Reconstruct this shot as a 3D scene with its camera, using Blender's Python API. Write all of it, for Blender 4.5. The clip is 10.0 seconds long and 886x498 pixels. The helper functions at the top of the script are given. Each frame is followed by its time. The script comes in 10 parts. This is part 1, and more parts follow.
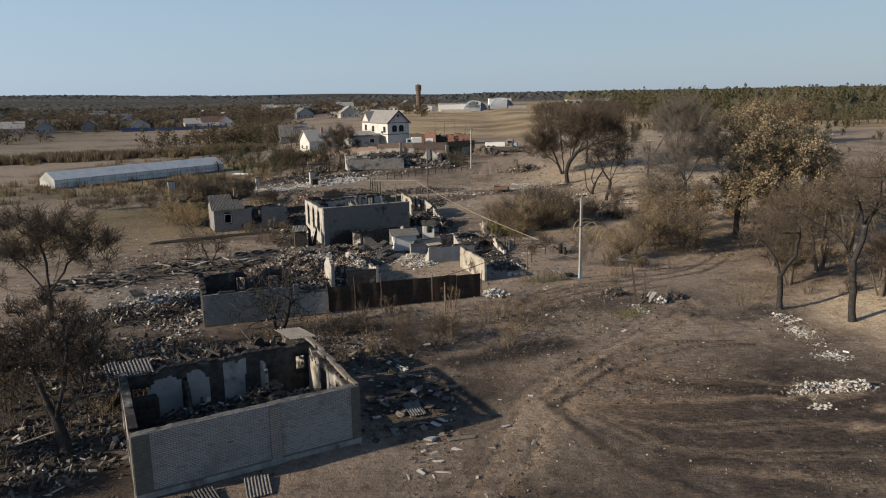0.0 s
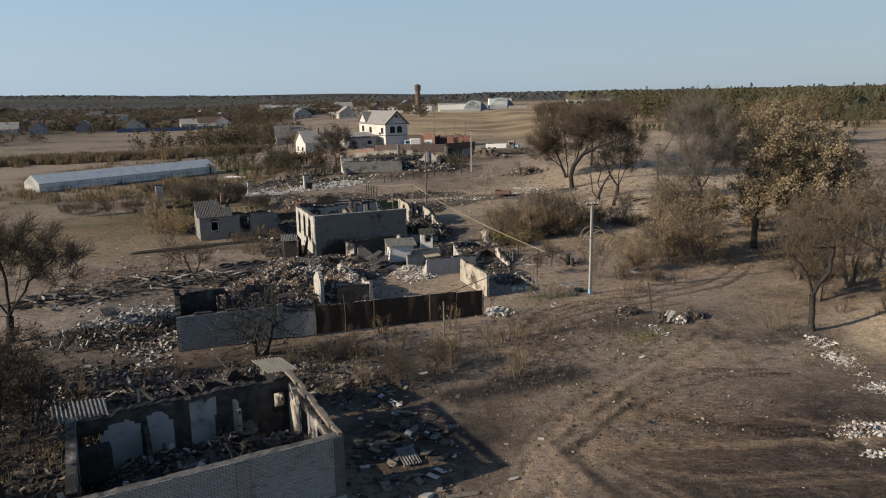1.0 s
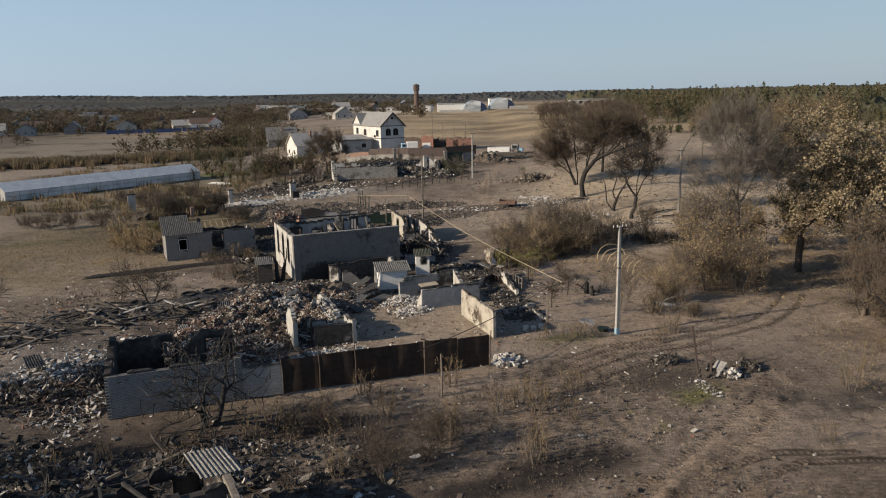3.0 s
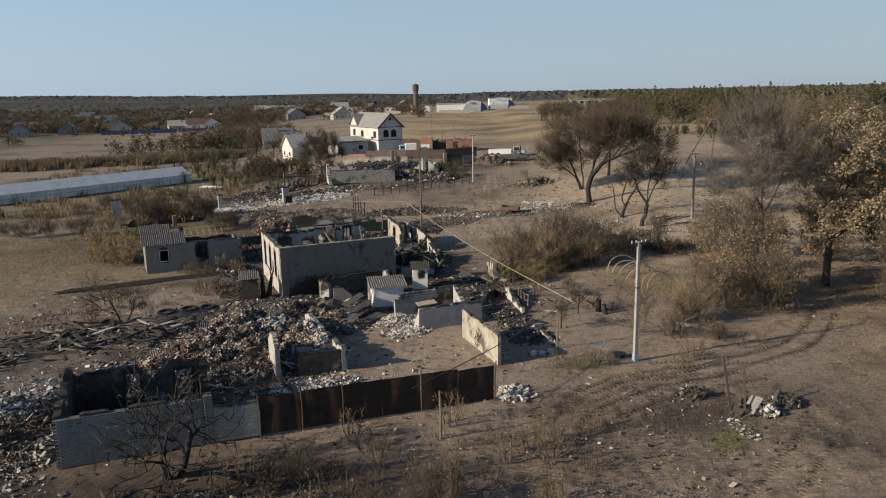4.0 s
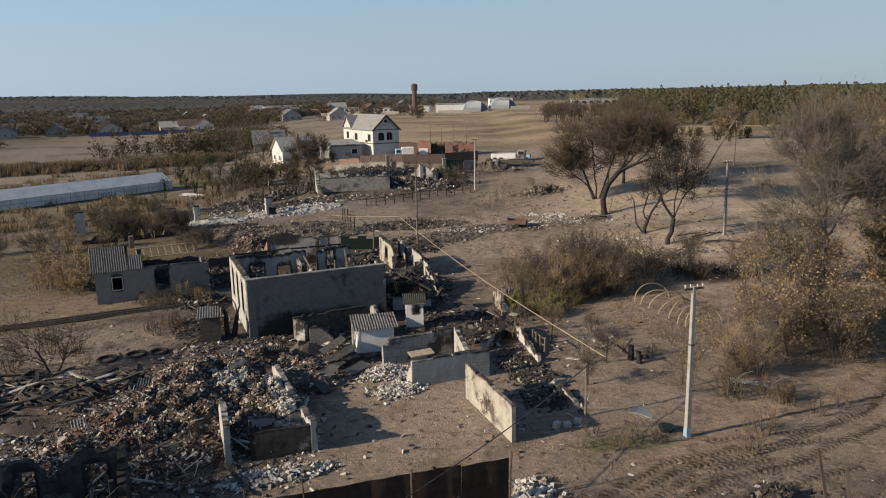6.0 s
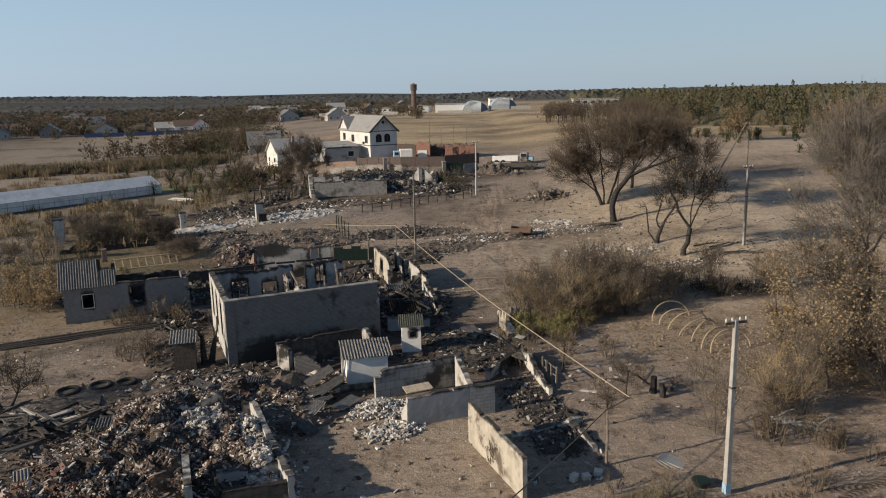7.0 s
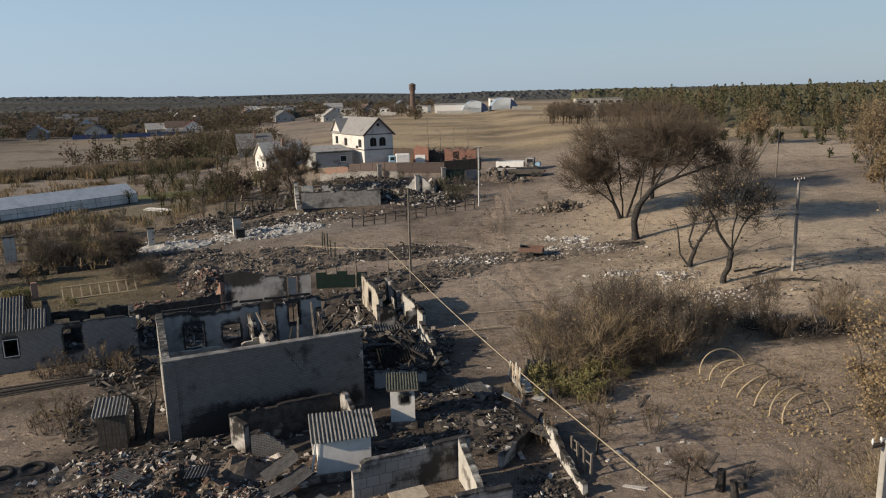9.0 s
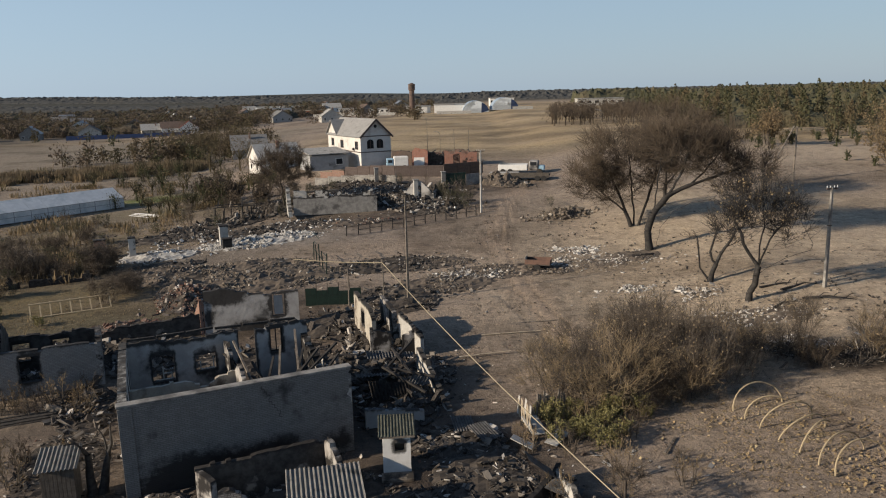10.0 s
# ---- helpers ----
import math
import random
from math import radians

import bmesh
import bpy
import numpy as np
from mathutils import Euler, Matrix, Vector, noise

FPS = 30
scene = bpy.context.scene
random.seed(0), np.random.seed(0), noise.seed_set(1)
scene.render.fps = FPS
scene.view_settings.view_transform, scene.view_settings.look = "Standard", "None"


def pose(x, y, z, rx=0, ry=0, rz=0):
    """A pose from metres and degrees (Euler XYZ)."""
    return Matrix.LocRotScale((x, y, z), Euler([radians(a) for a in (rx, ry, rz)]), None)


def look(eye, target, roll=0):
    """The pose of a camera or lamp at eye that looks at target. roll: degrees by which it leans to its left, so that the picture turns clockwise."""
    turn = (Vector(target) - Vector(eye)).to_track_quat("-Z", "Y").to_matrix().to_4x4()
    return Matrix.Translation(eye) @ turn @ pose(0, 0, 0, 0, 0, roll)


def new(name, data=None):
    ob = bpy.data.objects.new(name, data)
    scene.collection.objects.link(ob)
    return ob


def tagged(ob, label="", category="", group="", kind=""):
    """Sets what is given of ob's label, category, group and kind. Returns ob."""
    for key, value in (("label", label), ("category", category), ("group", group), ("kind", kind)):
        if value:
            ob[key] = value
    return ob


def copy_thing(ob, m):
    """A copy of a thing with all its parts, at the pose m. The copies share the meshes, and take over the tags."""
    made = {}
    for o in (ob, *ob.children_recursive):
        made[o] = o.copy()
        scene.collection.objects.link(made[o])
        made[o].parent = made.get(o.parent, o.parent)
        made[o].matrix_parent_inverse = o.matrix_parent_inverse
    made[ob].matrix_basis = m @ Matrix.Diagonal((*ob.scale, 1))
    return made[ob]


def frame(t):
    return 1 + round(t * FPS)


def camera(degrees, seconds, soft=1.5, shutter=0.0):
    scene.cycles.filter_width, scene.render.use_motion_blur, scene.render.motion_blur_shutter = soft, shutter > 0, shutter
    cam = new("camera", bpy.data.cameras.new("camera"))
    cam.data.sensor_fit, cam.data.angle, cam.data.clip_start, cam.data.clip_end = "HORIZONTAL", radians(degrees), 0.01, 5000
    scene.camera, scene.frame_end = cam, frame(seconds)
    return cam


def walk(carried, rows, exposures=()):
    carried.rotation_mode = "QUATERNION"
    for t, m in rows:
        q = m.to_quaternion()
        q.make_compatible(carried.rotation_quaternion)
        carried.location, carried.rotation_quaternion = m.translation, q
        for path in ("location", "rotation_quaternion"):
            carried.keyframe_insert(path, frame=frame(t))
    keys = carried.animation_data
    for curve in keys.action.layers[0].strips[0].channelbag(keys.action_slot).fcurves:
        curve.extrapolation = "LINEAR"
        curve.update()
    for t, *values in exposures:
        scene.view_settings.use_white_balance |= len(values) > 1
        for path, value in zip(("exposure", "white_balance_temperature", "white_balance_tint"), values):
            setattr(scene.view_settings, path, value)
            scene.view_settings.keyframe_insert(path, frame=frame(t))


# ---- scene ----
cam = camera(60.0, 10.0, 1.1)


def eye_at(t):
    return Vector((0.743 - 0.055 * t - 0.0042 * t * t, 1.183 + 5.585 * t, 17.33 + 0.034 * t))


def way_at(t):
    return Vector((-0.0291 + 0.00025 * t, 1.0, -0.2043 - 0.00015 * t)) * 100


walk(cam, [(t / 2, look(eye_at(t / 2), eye_at(t / 2) + way_at(t / 2), -(1.0 + 0.02 * t))) for t in range(21)], exposures=[(0.0, 0.25), (10.0, 0.25)])

# ---- light: low sun from behind the left shoulder, hazy autumn sky ----
SUN_ELEV, SUN_AZ = 21.5, 248.0
world = bpy.data.worlds.new("world")
scene.world = world
world.use_nodes = True
wn = world.node_tree
wn.nodes.clear()
sky = wn.nodes.new("ShaderNodeTexSky")
sky.sky_type, sky.sun_disc = "NISHITA", False
sky.sun_elevation, sky.sun_rotation = radians(SUN_ELEV), radians(SUN_AZ)
sky.air_density, sky.dust_density, sky.ozone_density, sky.altitude = 1.0, 0.4, 2.0, 0
sky_bg = wn.nodes.new("ShaderNodeBackground")
sky_bg.inputs["Strength"].default_value = 0.092
sky_out = wn.nodes.new("ShaderNodeOutputWorld")
haze = wn.nodes.new("ShaderNodeMix")
haze.data_type = "RGBA"
sky_co = wn.nodes.new("ShaderNodeTexCoord")
sky_xyz = wn.nodes.new("ShaderNodeSeparateXYZ")
sky_fall = wn.nodes.new("ShaderNodeMapRange")
sky_fall.interpolation_type = "SMOOTHSTEP"
for key, v in (("From Min", 0.0), ("From Max", 0.5), ("To Min", 0.8), ("To Max", 0.0)):
    sky_fall.inputs[key].default_value = v
# hazy air is brighter on the sun's side
sky_side = wn.nodes.new("ShaderNodeVectorMath")
sky_side.operation = "DOT_PRODUCT"
sky_side.inputs[1].default_value = (math.sin(radians(SUN_AZ)), math.cos(radians(SUN_AZ)), 0.0)
sky_glow = wn.nodes.new("ShaderNodeMapRange")
for key, v in (("From Min", -0.9), ("From Max", 0.3), ("To Min", 0.77), ("To Max", 1.13)):
    sky_glow.inputs[key].default_value = v
sky_tone = wn.nodes.new("ShaderNodeVectorMath")
sky_tone.operation = "SCALE"
sky_tone.inputs[0].default_value = (3.5, 4.7, 6.1)
wn.links.new(sky_co.outputs["Generated"], sky_side.inputs[0])
wn.links.new(sky_side.outputs["Value"], sky_glow.inputs["Value"])
wn.links.new(sky_glow.outputs["Result"], sky_tone.inputs["Scale"])
wn.links.new(sky_tone.outputs["Vector"], haze.inputs["B"])
wn.links.new(sky_co.outputs["Generated"], sky_xyz.inputs[0])
wn.links.new(sky_xyz.outputs[2], sky_fall.inputs["Value"])
wn.links.new(sky_fall.outputs["Result"], haze.inputs["Factor"])
wn.links.new(sky.outputs[0], haze.inputs["A"])
wn.links.new(haze.outputs["Result"], sky_bg.inputs["Color"])
wn.links.new(sky_bg.outputs[0], sky_out.inputs["Surface"])

sun_data = bpy.data.lights.new("sun", "SUN")
sun_data.energy, sun_data.angle, sun_data.color = 5.0, radians(0.8), (1.0, 0.85, 0.67)
sun = new("sun", sun_data)
sun_from = Vector((math.sin(radians(SUN_AZ)) * math.cos(radians(SUN_ELEV)), math.cos(radians(SUN_AZ)) * math.cos(radians(SUN_ELEV)), math.sin(radians(SUN_ELEV))))
sun.matrix_world = look(sun_from * 300, (0, 0, 0))

# ---- materials ----
class Nodes:
    """A small builder for node materials."""

    def __init__(self, name):
        self.m = bpy.data.materials.new(name)
        self.m.use_nodes = True
        self.t = self.m.node_tree
        self.t.nodes.clear()
        self.out = self.add("ShaderNodeOutputMaterial")
        self.bsdf = self.add("ShaderNodeBsdfPrincipled")
        self.link(self.bsdf.outputs[0], self.out.inputs["Surface"])
        self.co = self.add("ShaderNodeTexCoord").outputs["Object"]

    def add(self, kind):
        return self.t.nodes.new(kind)

    def link(self, a, b):
        self.t.links.new(a, b)

    def noise(self, scale, detail=4.0, rough=0.55, co=None):
        n = self.add("ShaderNodeTexNoise")
        n.inputs["Scale"].default_value, n.inputs["Detail"].default_value, n.inputs["Roughness"].default_value = scale, detail, rough
        self.link(co or self.co, n.inputs["Vector"])
        return n.outputs["Fac"]

    def step(self, value, lo, hi, a=0.0, b=1.0):
        n = self.add("ShaderNodeMapRange")
        n.interpolation_type = "SMOOTHSTEP"
        self.link(value, n.inputs["Value"])
        for key, v in (("From Min", lo), ("From Max", hi), ("To Min", a), ("To Max", b)):
            n.inputs[key].default_value = v
        return n.outputs["Result"]

    def mix(self, fac, a, b, how="MIX"):
        n = self.add("ShaderNodeMix")
        n.data_type, n.blend_type = "RGBA", how
        for socket, v in ((n.inputs["Factor"], fac), (n.inputs["A"], a), (n.inputs["B"], b)):
            if hasattr(v, "links"):
                self.link(v, socket)
            elif isinstance(v, (int, float)):
                socket.default_value = v
            else:
                socket.default_value = (*v, 1)
        return n.outputs["Result"]

    def bump(self, height, strength=0.5, distance=0.02):
        n = self.add("ShaderNodeBump")
        n.inputs["Strength"].default_value, n.inputs["Distance"].default_value = strength, distance
        self.link(height, n.inputs["Height"])
        self.link(n.outputs[0], self.bsdf.inputs["Normal"])

    def math(self, how, a, b):
        n = self.add("ShaderNodeMath")
        n.operation = how
        for socket, v in ((n.inputs[0], a), (n.inputs[1], b)):
            if hasattr(v, "links"):
                self.link(v, socket)
            else:
                socket.default_value = v
        return n.outputs[0]

    def soot(self, color, tone=(0.022, 0.02, 0.019)):
        """Soot where fire licked a wall: its broken rim, over openings, and marked patches, with a ragged outline."""
        a = self.add("ShaderNodeAttribute")
        a.attribute_name = "burn"
        f = self.math("ADD", a.outputs["Fac"], self.math("MULTIPLY", self.noise(1.6, 8, 0.7), 0.9))
        return self.mix(self.step(f, 0.82, 1.12, 0.0, 0.92), color, tone)

    def done(self, color, rough=0.9, metal=0.0):
        if hasattr(color, "links"):
            self.link(color, self.bsdf.inputs["Base Color"])
        else:
            self.bsdf.inputs["Base Color"].default_value = (*color, 1)
        self.bsdf.inputs["Roughness"].default_value, self.bsdf.inputs["Metallic"].default_value = rough, metal
        self.bsdf.inputs["Specular IOR Level"].default_value = 0.25
        return self.m


def grainy(name, c1, c2, scale=3.0, stain=None, stain_scale=0.6, stain_lo=0.52, stain_hi=0.62, rough=0.9, bump=0.4, metal=0.0, island=0.0):
    """Two tones of grain, a larger stain with its own outline, and fine relief."""
    k = Nodes(name)
    color = k.mix(k.step(k.noise(scale, 6, 0.65), 0.35, 0.65), c1, c2)
    if island:
        g = k.add("ShaderNodeNewGeometry").outputs["Random Per Island"]
        color = k.mix(k.math("MULTIPLY", g, island), color, c2 if stain is None else stain)
    if stain:
        color = k.mix(k.step(k.noise(stain_scale, 8, 0.62), stain_lo, stain_hi), color, stain)
    k.bump(k.noise(scale * 6, 5, 0.7), bump, 0.03)
    return k.done(k.soot(color), rough, metal)


def brick_wall(name, c1, c2, mortar, soot=(0.03, 0.028, 0.027), soot_lo=0.6, soot_hi=0.72, w=0.25, h=0.088, white=None):
    """Brick courses with raked joints, weathered, with soot."""
    k = Nodes(name)
    sep = k.add("ShaderNodeSeparateXYZ")
    k.link(k.co, sep.inputs[0])
    com = k.add("ShaderNodeCombineXYZ")
    k.link(k.math("ADD", sep.outputs[0], sep.outputs[1]), com.inputs[0])
    k.link(sep.outputs[2], com.inputs[1])
    b = k.add("ShaderNodeTexBrick")
    k.link(com.outputs[0], b.inputs["Vector"])
    b.inputs["Scale"].default_value = 1.0
    b.inputs["Brick Width"].default_value, b.inputs["Row Height"].default_value = w, h
    b.inputs["Mortar Size"].default_value, b.inputs["Mortar Smooth"].default_value = 0.012, 0.3
    b.inputs["Color1"].default_value, b.inputs["Color2"].default_value, b.inputs["Mortar"].default_value = (*c1, 1), (*c2, 1), (*mortar, 1)
    color = b.outputs["Color"]
    if white:
        color = k.mix(k.step(k.noise(0.9, 7, 0.6), 0.4, 0.55), color, white)
    color = k.mix(k.step(k.noise(1.7, 6, 0.7), 0.4, 0.75, 0.0, 0.35), color, tuple(0.5 * v for v in c2))
    color = k.mix(k.step(k.noise(0.45, 9, 0.62), soot_lo, soot_hi), color, soot)
    k.bump(k.math("ADD", k.math("MULTIPLY", b.outputs["Fac"], -1.0), k.math("MULTIPLY", k.noise(30, 4), 0.5)), 0.6, 0.015)
    return k.done(k.soot(color), 0.92)


M = dict(
    brick_white=brick_wall("brick_white", (0.315, 0.293, 0.265), (0.255, 0.236, 0.213), (0.085, 0.079, 0.072), soot_lo=0.66, soot_hi=0.8),
    brick_red=brick_wall("brick_red", (0.3, 0.15, 0.1), (0.22, 0.12, 0.09), (0.25, 0.23, 0.2)),
    plaster=grainy("plaster", (0.52, 0.50, 0.46), (0.42, 0.40, 0.36), 1.2, (0.035, 0.032, 0.03), 0.55, 0.54, 0.6),
    plaster_burnt=grainy("plaster_burnt", (0.40, 0.385, 0.36), (0.22, 0.2, 0.185), 1.4, (0.022, 0.02, 0.019), 0.5, 0.44, 0.53),
    plaster_grey=grainy("plaster_grey", (0.36, 0.355, 0.345), (0.30, 0.295, 0.285), 1.0, (0.06, 0.056, 0.052), 0.35, 0.56, 0.7),
    plaster_cream=grainy("plaster_cream", (0.42, 0.385, 0.32), (0.31, 0.28, 0.23), 1.5, (0.12, 0.098, 0.078), 0.7, 0.52, 0.64),
    block=brick_wall("block_wall", (0.36, 0.355, 0.34), (0.29, 0.285, 0.27), (0.2, 0.195, 0.19), w=0.4, h=0.2),
    char=grainy("char", (0.022, 0.02, 0.019), (0.05, 0.046, 0.042), 4, (0.1, 0.095, 0.09), 1.2, 0.6, 0.7),
    rust=grainy("rust", (0.095, 0.07, 0.056), (0.065, 0.05, 0.042), 2.5, (0.11, 0.065, 0.042), 0.5, 0.5, 0.66, rough=0.75),
    slate=grainy("slate", (0.36, 0.35, 0.33), (0.26, 0.255, 0.24), 2.5, (0.1, 0.095, 0.09), 0.8, 0.55, 0.68),
    wood_old=grainy("wood_old", (0.22, 0.19, 0.155), (0.13, 0.11, 0.09), 5, (0.04, 0.035, 0.03), 1.0, 0.52, 0.64),
    concrete=grainy("concrete", (0.48, 0.46, 0.42), (0.38, 0.365, 0.335), 2.0, (0.28, 0.265, 0.24), 0.7, 0.55, 0.7),
    white_paint=grainy("white_paint", (0.72, 0.71, 0.68), (0.62, 0.61, 0.58), 1.5, (0.4, 0.385, 0.36), 0.5, 0.6, 0.75, bump=0.15),
    grey_metal=grainy("grey_metal", (0.3, 0.31, 0.32), (0.22, 0.23, 0.235), 2, (0.12, 0.09, 0.07), 0.7, 0.58, 0.7, rough=0.5, metal=0.6),
    bark=grainy("bark", (0.045, 0.037, 0.031), (0.085, 0.07, 0.058), 8, (0.02, 0.018, 0.016), 0.8, 0.5, 0.65),
    bark_grey=grainy("bark_grey", (0.17, 0.15, 0.128), (0.11, 0.096, 0.082), 8, (0.05, 0.044, 0.038), 0.8, 0.54, 0.68),
    bark_pale=grainy("bark_pale", (0.14, 0.115, 0.09), (0.09, 0.075, 0.06), 8),
    wire=grainy("wire", (0.4, 0.34, 0.23), (0.3, 0.25, 0.17), 10),
    glass_dark=grainy("window_void", (0.03, 0.032, 0.036), (0.02, 0.022, 0.024), 2, rough=0.15, bump=0.0),
)
M.update(
    brick_mossy=brick_wall("brick_mossy", (0.15, 0.145, 0.12), (0.11, 0.105, 0.09), (0.08, 0.078, 0.07)),
    brick_dull=brick_wall("brick_dull", (0.27, 0.262, 0.25), (0.225, 0.217, 0.206), (0.15, 0.145, 0.138), soot_lo=0.62, soot_hi=0.76),
    brick_sooty=brick_wall("brick_sooty", (0.215, 0.206, 0.195), (0.175, 0.168, 0.158), (0.115, 0.11, 0.104), (0.055, 0.052, 0.049), 0.53, 0.66),
    block_burnt=brick_wall("block_burnt", (0.34, 0.33, 0.31), (0.25, 0.24, 0.225), (0.1, 0.095, 0.09), (0.05, 0.047, 0.044), 0.5, 0.62, 0.6, 0.5),
    plaster_white=grainy("plaster_white", (0.45, 0.435, 0.4), (0.34, 0.325, 0.295), 1.6, (0.13, 0.115, 0.1), 0.8, 0.58, 0.68),
    plaster_patchy=grainy("plaster_patchy", (0.43, 0.405, 0.365), (0.33, 0.31, 0.28), 1.0, (0.03, 0.027, 0.025), 0.6, 0.56, 0.6),
    plaster_smoky=grainy("plaster_smoky", (0.41, 0.395, 0.375), (0.3, 0.288, 0.272), 0.9, (0.06, 0.058, 0.056), 0.4, 0.5, 0.68),
    char_plaster=grainy("char_plaster", (0.04, 0.036, 0.033), (0.085, 0.078, 0.07), 2.0, (0.24, 0.225, 0.2), 0.7, 0.6, 0.7),
    slate_dark=grainy("slate_dark", (0.2, 0.195, 0.19), (0.13, 0.128, 0.124), 2.5, (0.28, 0.27, 0.25), 0.7, 0.56, 0.7),
    slate_green=grainy("slate_green", (0.17, 0.175, 0.14), (0.12, 0.125, 0.1), 2.5, (0.25, 0.245, 0.22), 0.7, 0.56, 0.7),
    wood_dark=grainy("wood_dark", (0.06, 0.052, 0.045), (0.1, 0.088, 0.075), 5),
    wood_pale=grainy("wood_pale", (0.42, 0.35, 0.26), (0.3, 0.25, 0.185), 5, (0.14, 0.115, 0.09), 1.0, 0.54, 0.66),
    green_metal=grainy("green_metal", (0.013, 0.03, 0.024), (0.009, 0.02, 0.016), 3, (0.05, 0.04, 0.03), 0.8, 0.55, 0.66, rough=0.6),
)
M.update(
    blue_paint=grainy("blue_paint", (0.07, 0.1, 0.2), (0.05, 0.075, 0.15), 2),
    roof_brown=grainy("roof_brown", (0.14, 0.1, 0.08), (0.1, 0.075, 0.062), 1),
    roof_red=grainy("roof_red", (0.22, 0.06, 0.05), (0.16, 0.05, 0.045), 1),
    roof_orange=grainy("roof_orange", (0.29, 0.115, 0.08), (0.2, 0.085, 0.062), 0.8, (0.15, 0.07, 0.055), 0.4, 0.5, 0.6),
    trim_dark=grainy("trim_dark", (0.085, 0.065, 0.058), (0.11, 0.088, 0.078), 3),
    blue_metal=grainy("blue_metal", (0.3, 0.36, 0.42), (0.24, 0.3, 0.36), 1, rough=0.5),
    hangar_white=grainy("hangar_white", (0.72, 0.76, 0.78), (0.64, 0.68, 0.7), 1),
    film=grainy("greenhouse_film", (0.68, 0.68, 0.66), (0.56, 0.565, 0.55), 0.7, (0.42, 0.45, 0.45), 0.4, 0.5, 0.7, rough=0.35, bump=0.2),
)
M.update(
    blue_pale=grainy("blue_pale", (0.3, 0.45, 0.55), (0.24, 0.36, 0.45), 4),
    concrete_dark=grainy("concrete_dark", (0.3, 0.285, 0.26), (0.2, 0.19, 0.175), 2.0, (0.1, 0.095, 0.09), 0.6, 0.5, 0.66),
    trailer_rust=grainy("trailer_rust", (0.17, 0.1, 0.075), (0.12, 0.075, 0.06), 2.5, (0.07, 0.055, 0.048), 0.6, rough=0.8),
    hoop_pale=grainy("hoop_pale", (0.42, 0.34, 0.22), (0.32, 0.26, 0.17), 6),
    concrete_pole=grainy("concrete_pole", (0.36, 0.345, 0.315), (0.28, 0.268, 0.245), 3.0, (0.2, 0.188, 0.17), 0.9, 0.54, 0.66),
    rubber=grainy("rubber", (0.02, 0.02, 0.02), (0.04, 0.038, 0.036), 8),
)


def rubble_mat(name, c1, c2, c3, c4, cuts=(0.4, 0.65, 0.88)):
    """Loose pieces, each with its own tone."""
    k = Nodes(name)
    g = k.add("ShaderNodeNewGeometry").outputs["Random Per Island"]
    c = k.mix(k.step(g, cuts[0], cuts[0] + 0.02), c1, c2)
    c = k.mix(k.step(g, cuts[1], cuts[1] + 0.02), c, c3)
    c = k.mix(k.step(g, cuts[2], cuts[2] + 0.02), c, c4)
    c = k.mix(k.step(k.noise(2.2, 6, 0.7), 0.5, 0.75, 0.0, 0.55), c, (0.06, 0.054, 0.048))
    c = k.mix(k.step(k.noise(14, 4, 0.6), 0.45, 0.8, 0.0, 0.4), c, (0.3, 0.28, 0.25))
    k.bump(k.noise(25, 4, 0.7), 0.5, 0.03)
    return k.done(c, 0.93)


M.update(
    mound_dark=grainy("mound_dark", (0.04, 0.034, 0.029), (0.075, 0.062, 0.05), 3.0, (0.15, 0.125, 0.1), 0.7, 0.55, 0.68),
    mound_soil=grainy("mound_soil", (0.15, 0.12, 0.092), (0.09, 0.074, 0.06), 2.5, (0.05, 0.042, 0.036), 0.6, 0.52, 0.64),
    mound_ash=grainy("mound_ash", (0.46, 0.445, 0.41), (0.3, 0.28, 0.25), 2.5, (0.08, 0.07, 0.06), 0.6, 0.52, 0.62),
)
R_MIX = rubble_mat("rubble_mixed", (0.115, 0.086, 0.068), (0.5, 0.455, 0.395), (0.042, 0.035, 0.031), (0.16, 0.085, 0.062), (0.4, 0.66, 0.9))
R_PALE = rubble_mat("rubble_pale", (0.5, 0.47, 0.425), (0.36, 0.335, 0.3), (0.16, 0.142, 0.125), (0.64, 0.61, 0.56))
R_DARK = rubble_mat("rubble_dark", (0.03, 0.026, 0.023), (0.08, 0.067, 0.056), (0.16, 0.14, 0.118), (0.46, 0.43, 0.39), (0.44, 0.74, 0.92))
R_ASH = rubble_mat("rubble_ash", (0.5, 0.485, 0.455), (0.3, 0.285, 0.262), (0.08, 0.072, 0.065), (0.58, 0.57, 0.54))
R_RED = rubble_mat("rubble_red", (0.16, 0.088, 0.064), (0.16, 0.098, 0.074), (0.12, 0.1, 0.085), (0.42, 0.37, 0.32))
R_SOIL = rubble_mat("rubble_soil", (0.17, 0.137, 0.104), (0.11, 0.092, 0.073), (0.07, 0.06, 0.051), (0.3, 0.27, 0.23))
M["mortar"] = grainy("mortar", (0.15, 0.143, 0.134), (0.115, 0.11, 0.103), 6)
M["tower_brick"] = grainy("tower_brick", (0.15, 0.105, 0.085), (0.11, 0.08, 0.068), 0.6, (0.075, 0.06, 0.052), 0.3)
M["villa_white"] = grainy("villa_white", (0.6, 0.575, 0.535), (0.52, 0.5, 0.465), 0.8, (0.42, 0.395, 0.36), 0.35, 0.52, 0.66, bump=0.15)
M["slate_pale"] = grainy("slate_pale", (0.44, 0.42, 0.385), (0.36, 0.345, 0.315), 1.5, (0.27, 0.26, 0.24), 0.5, 0.52, 0.66)
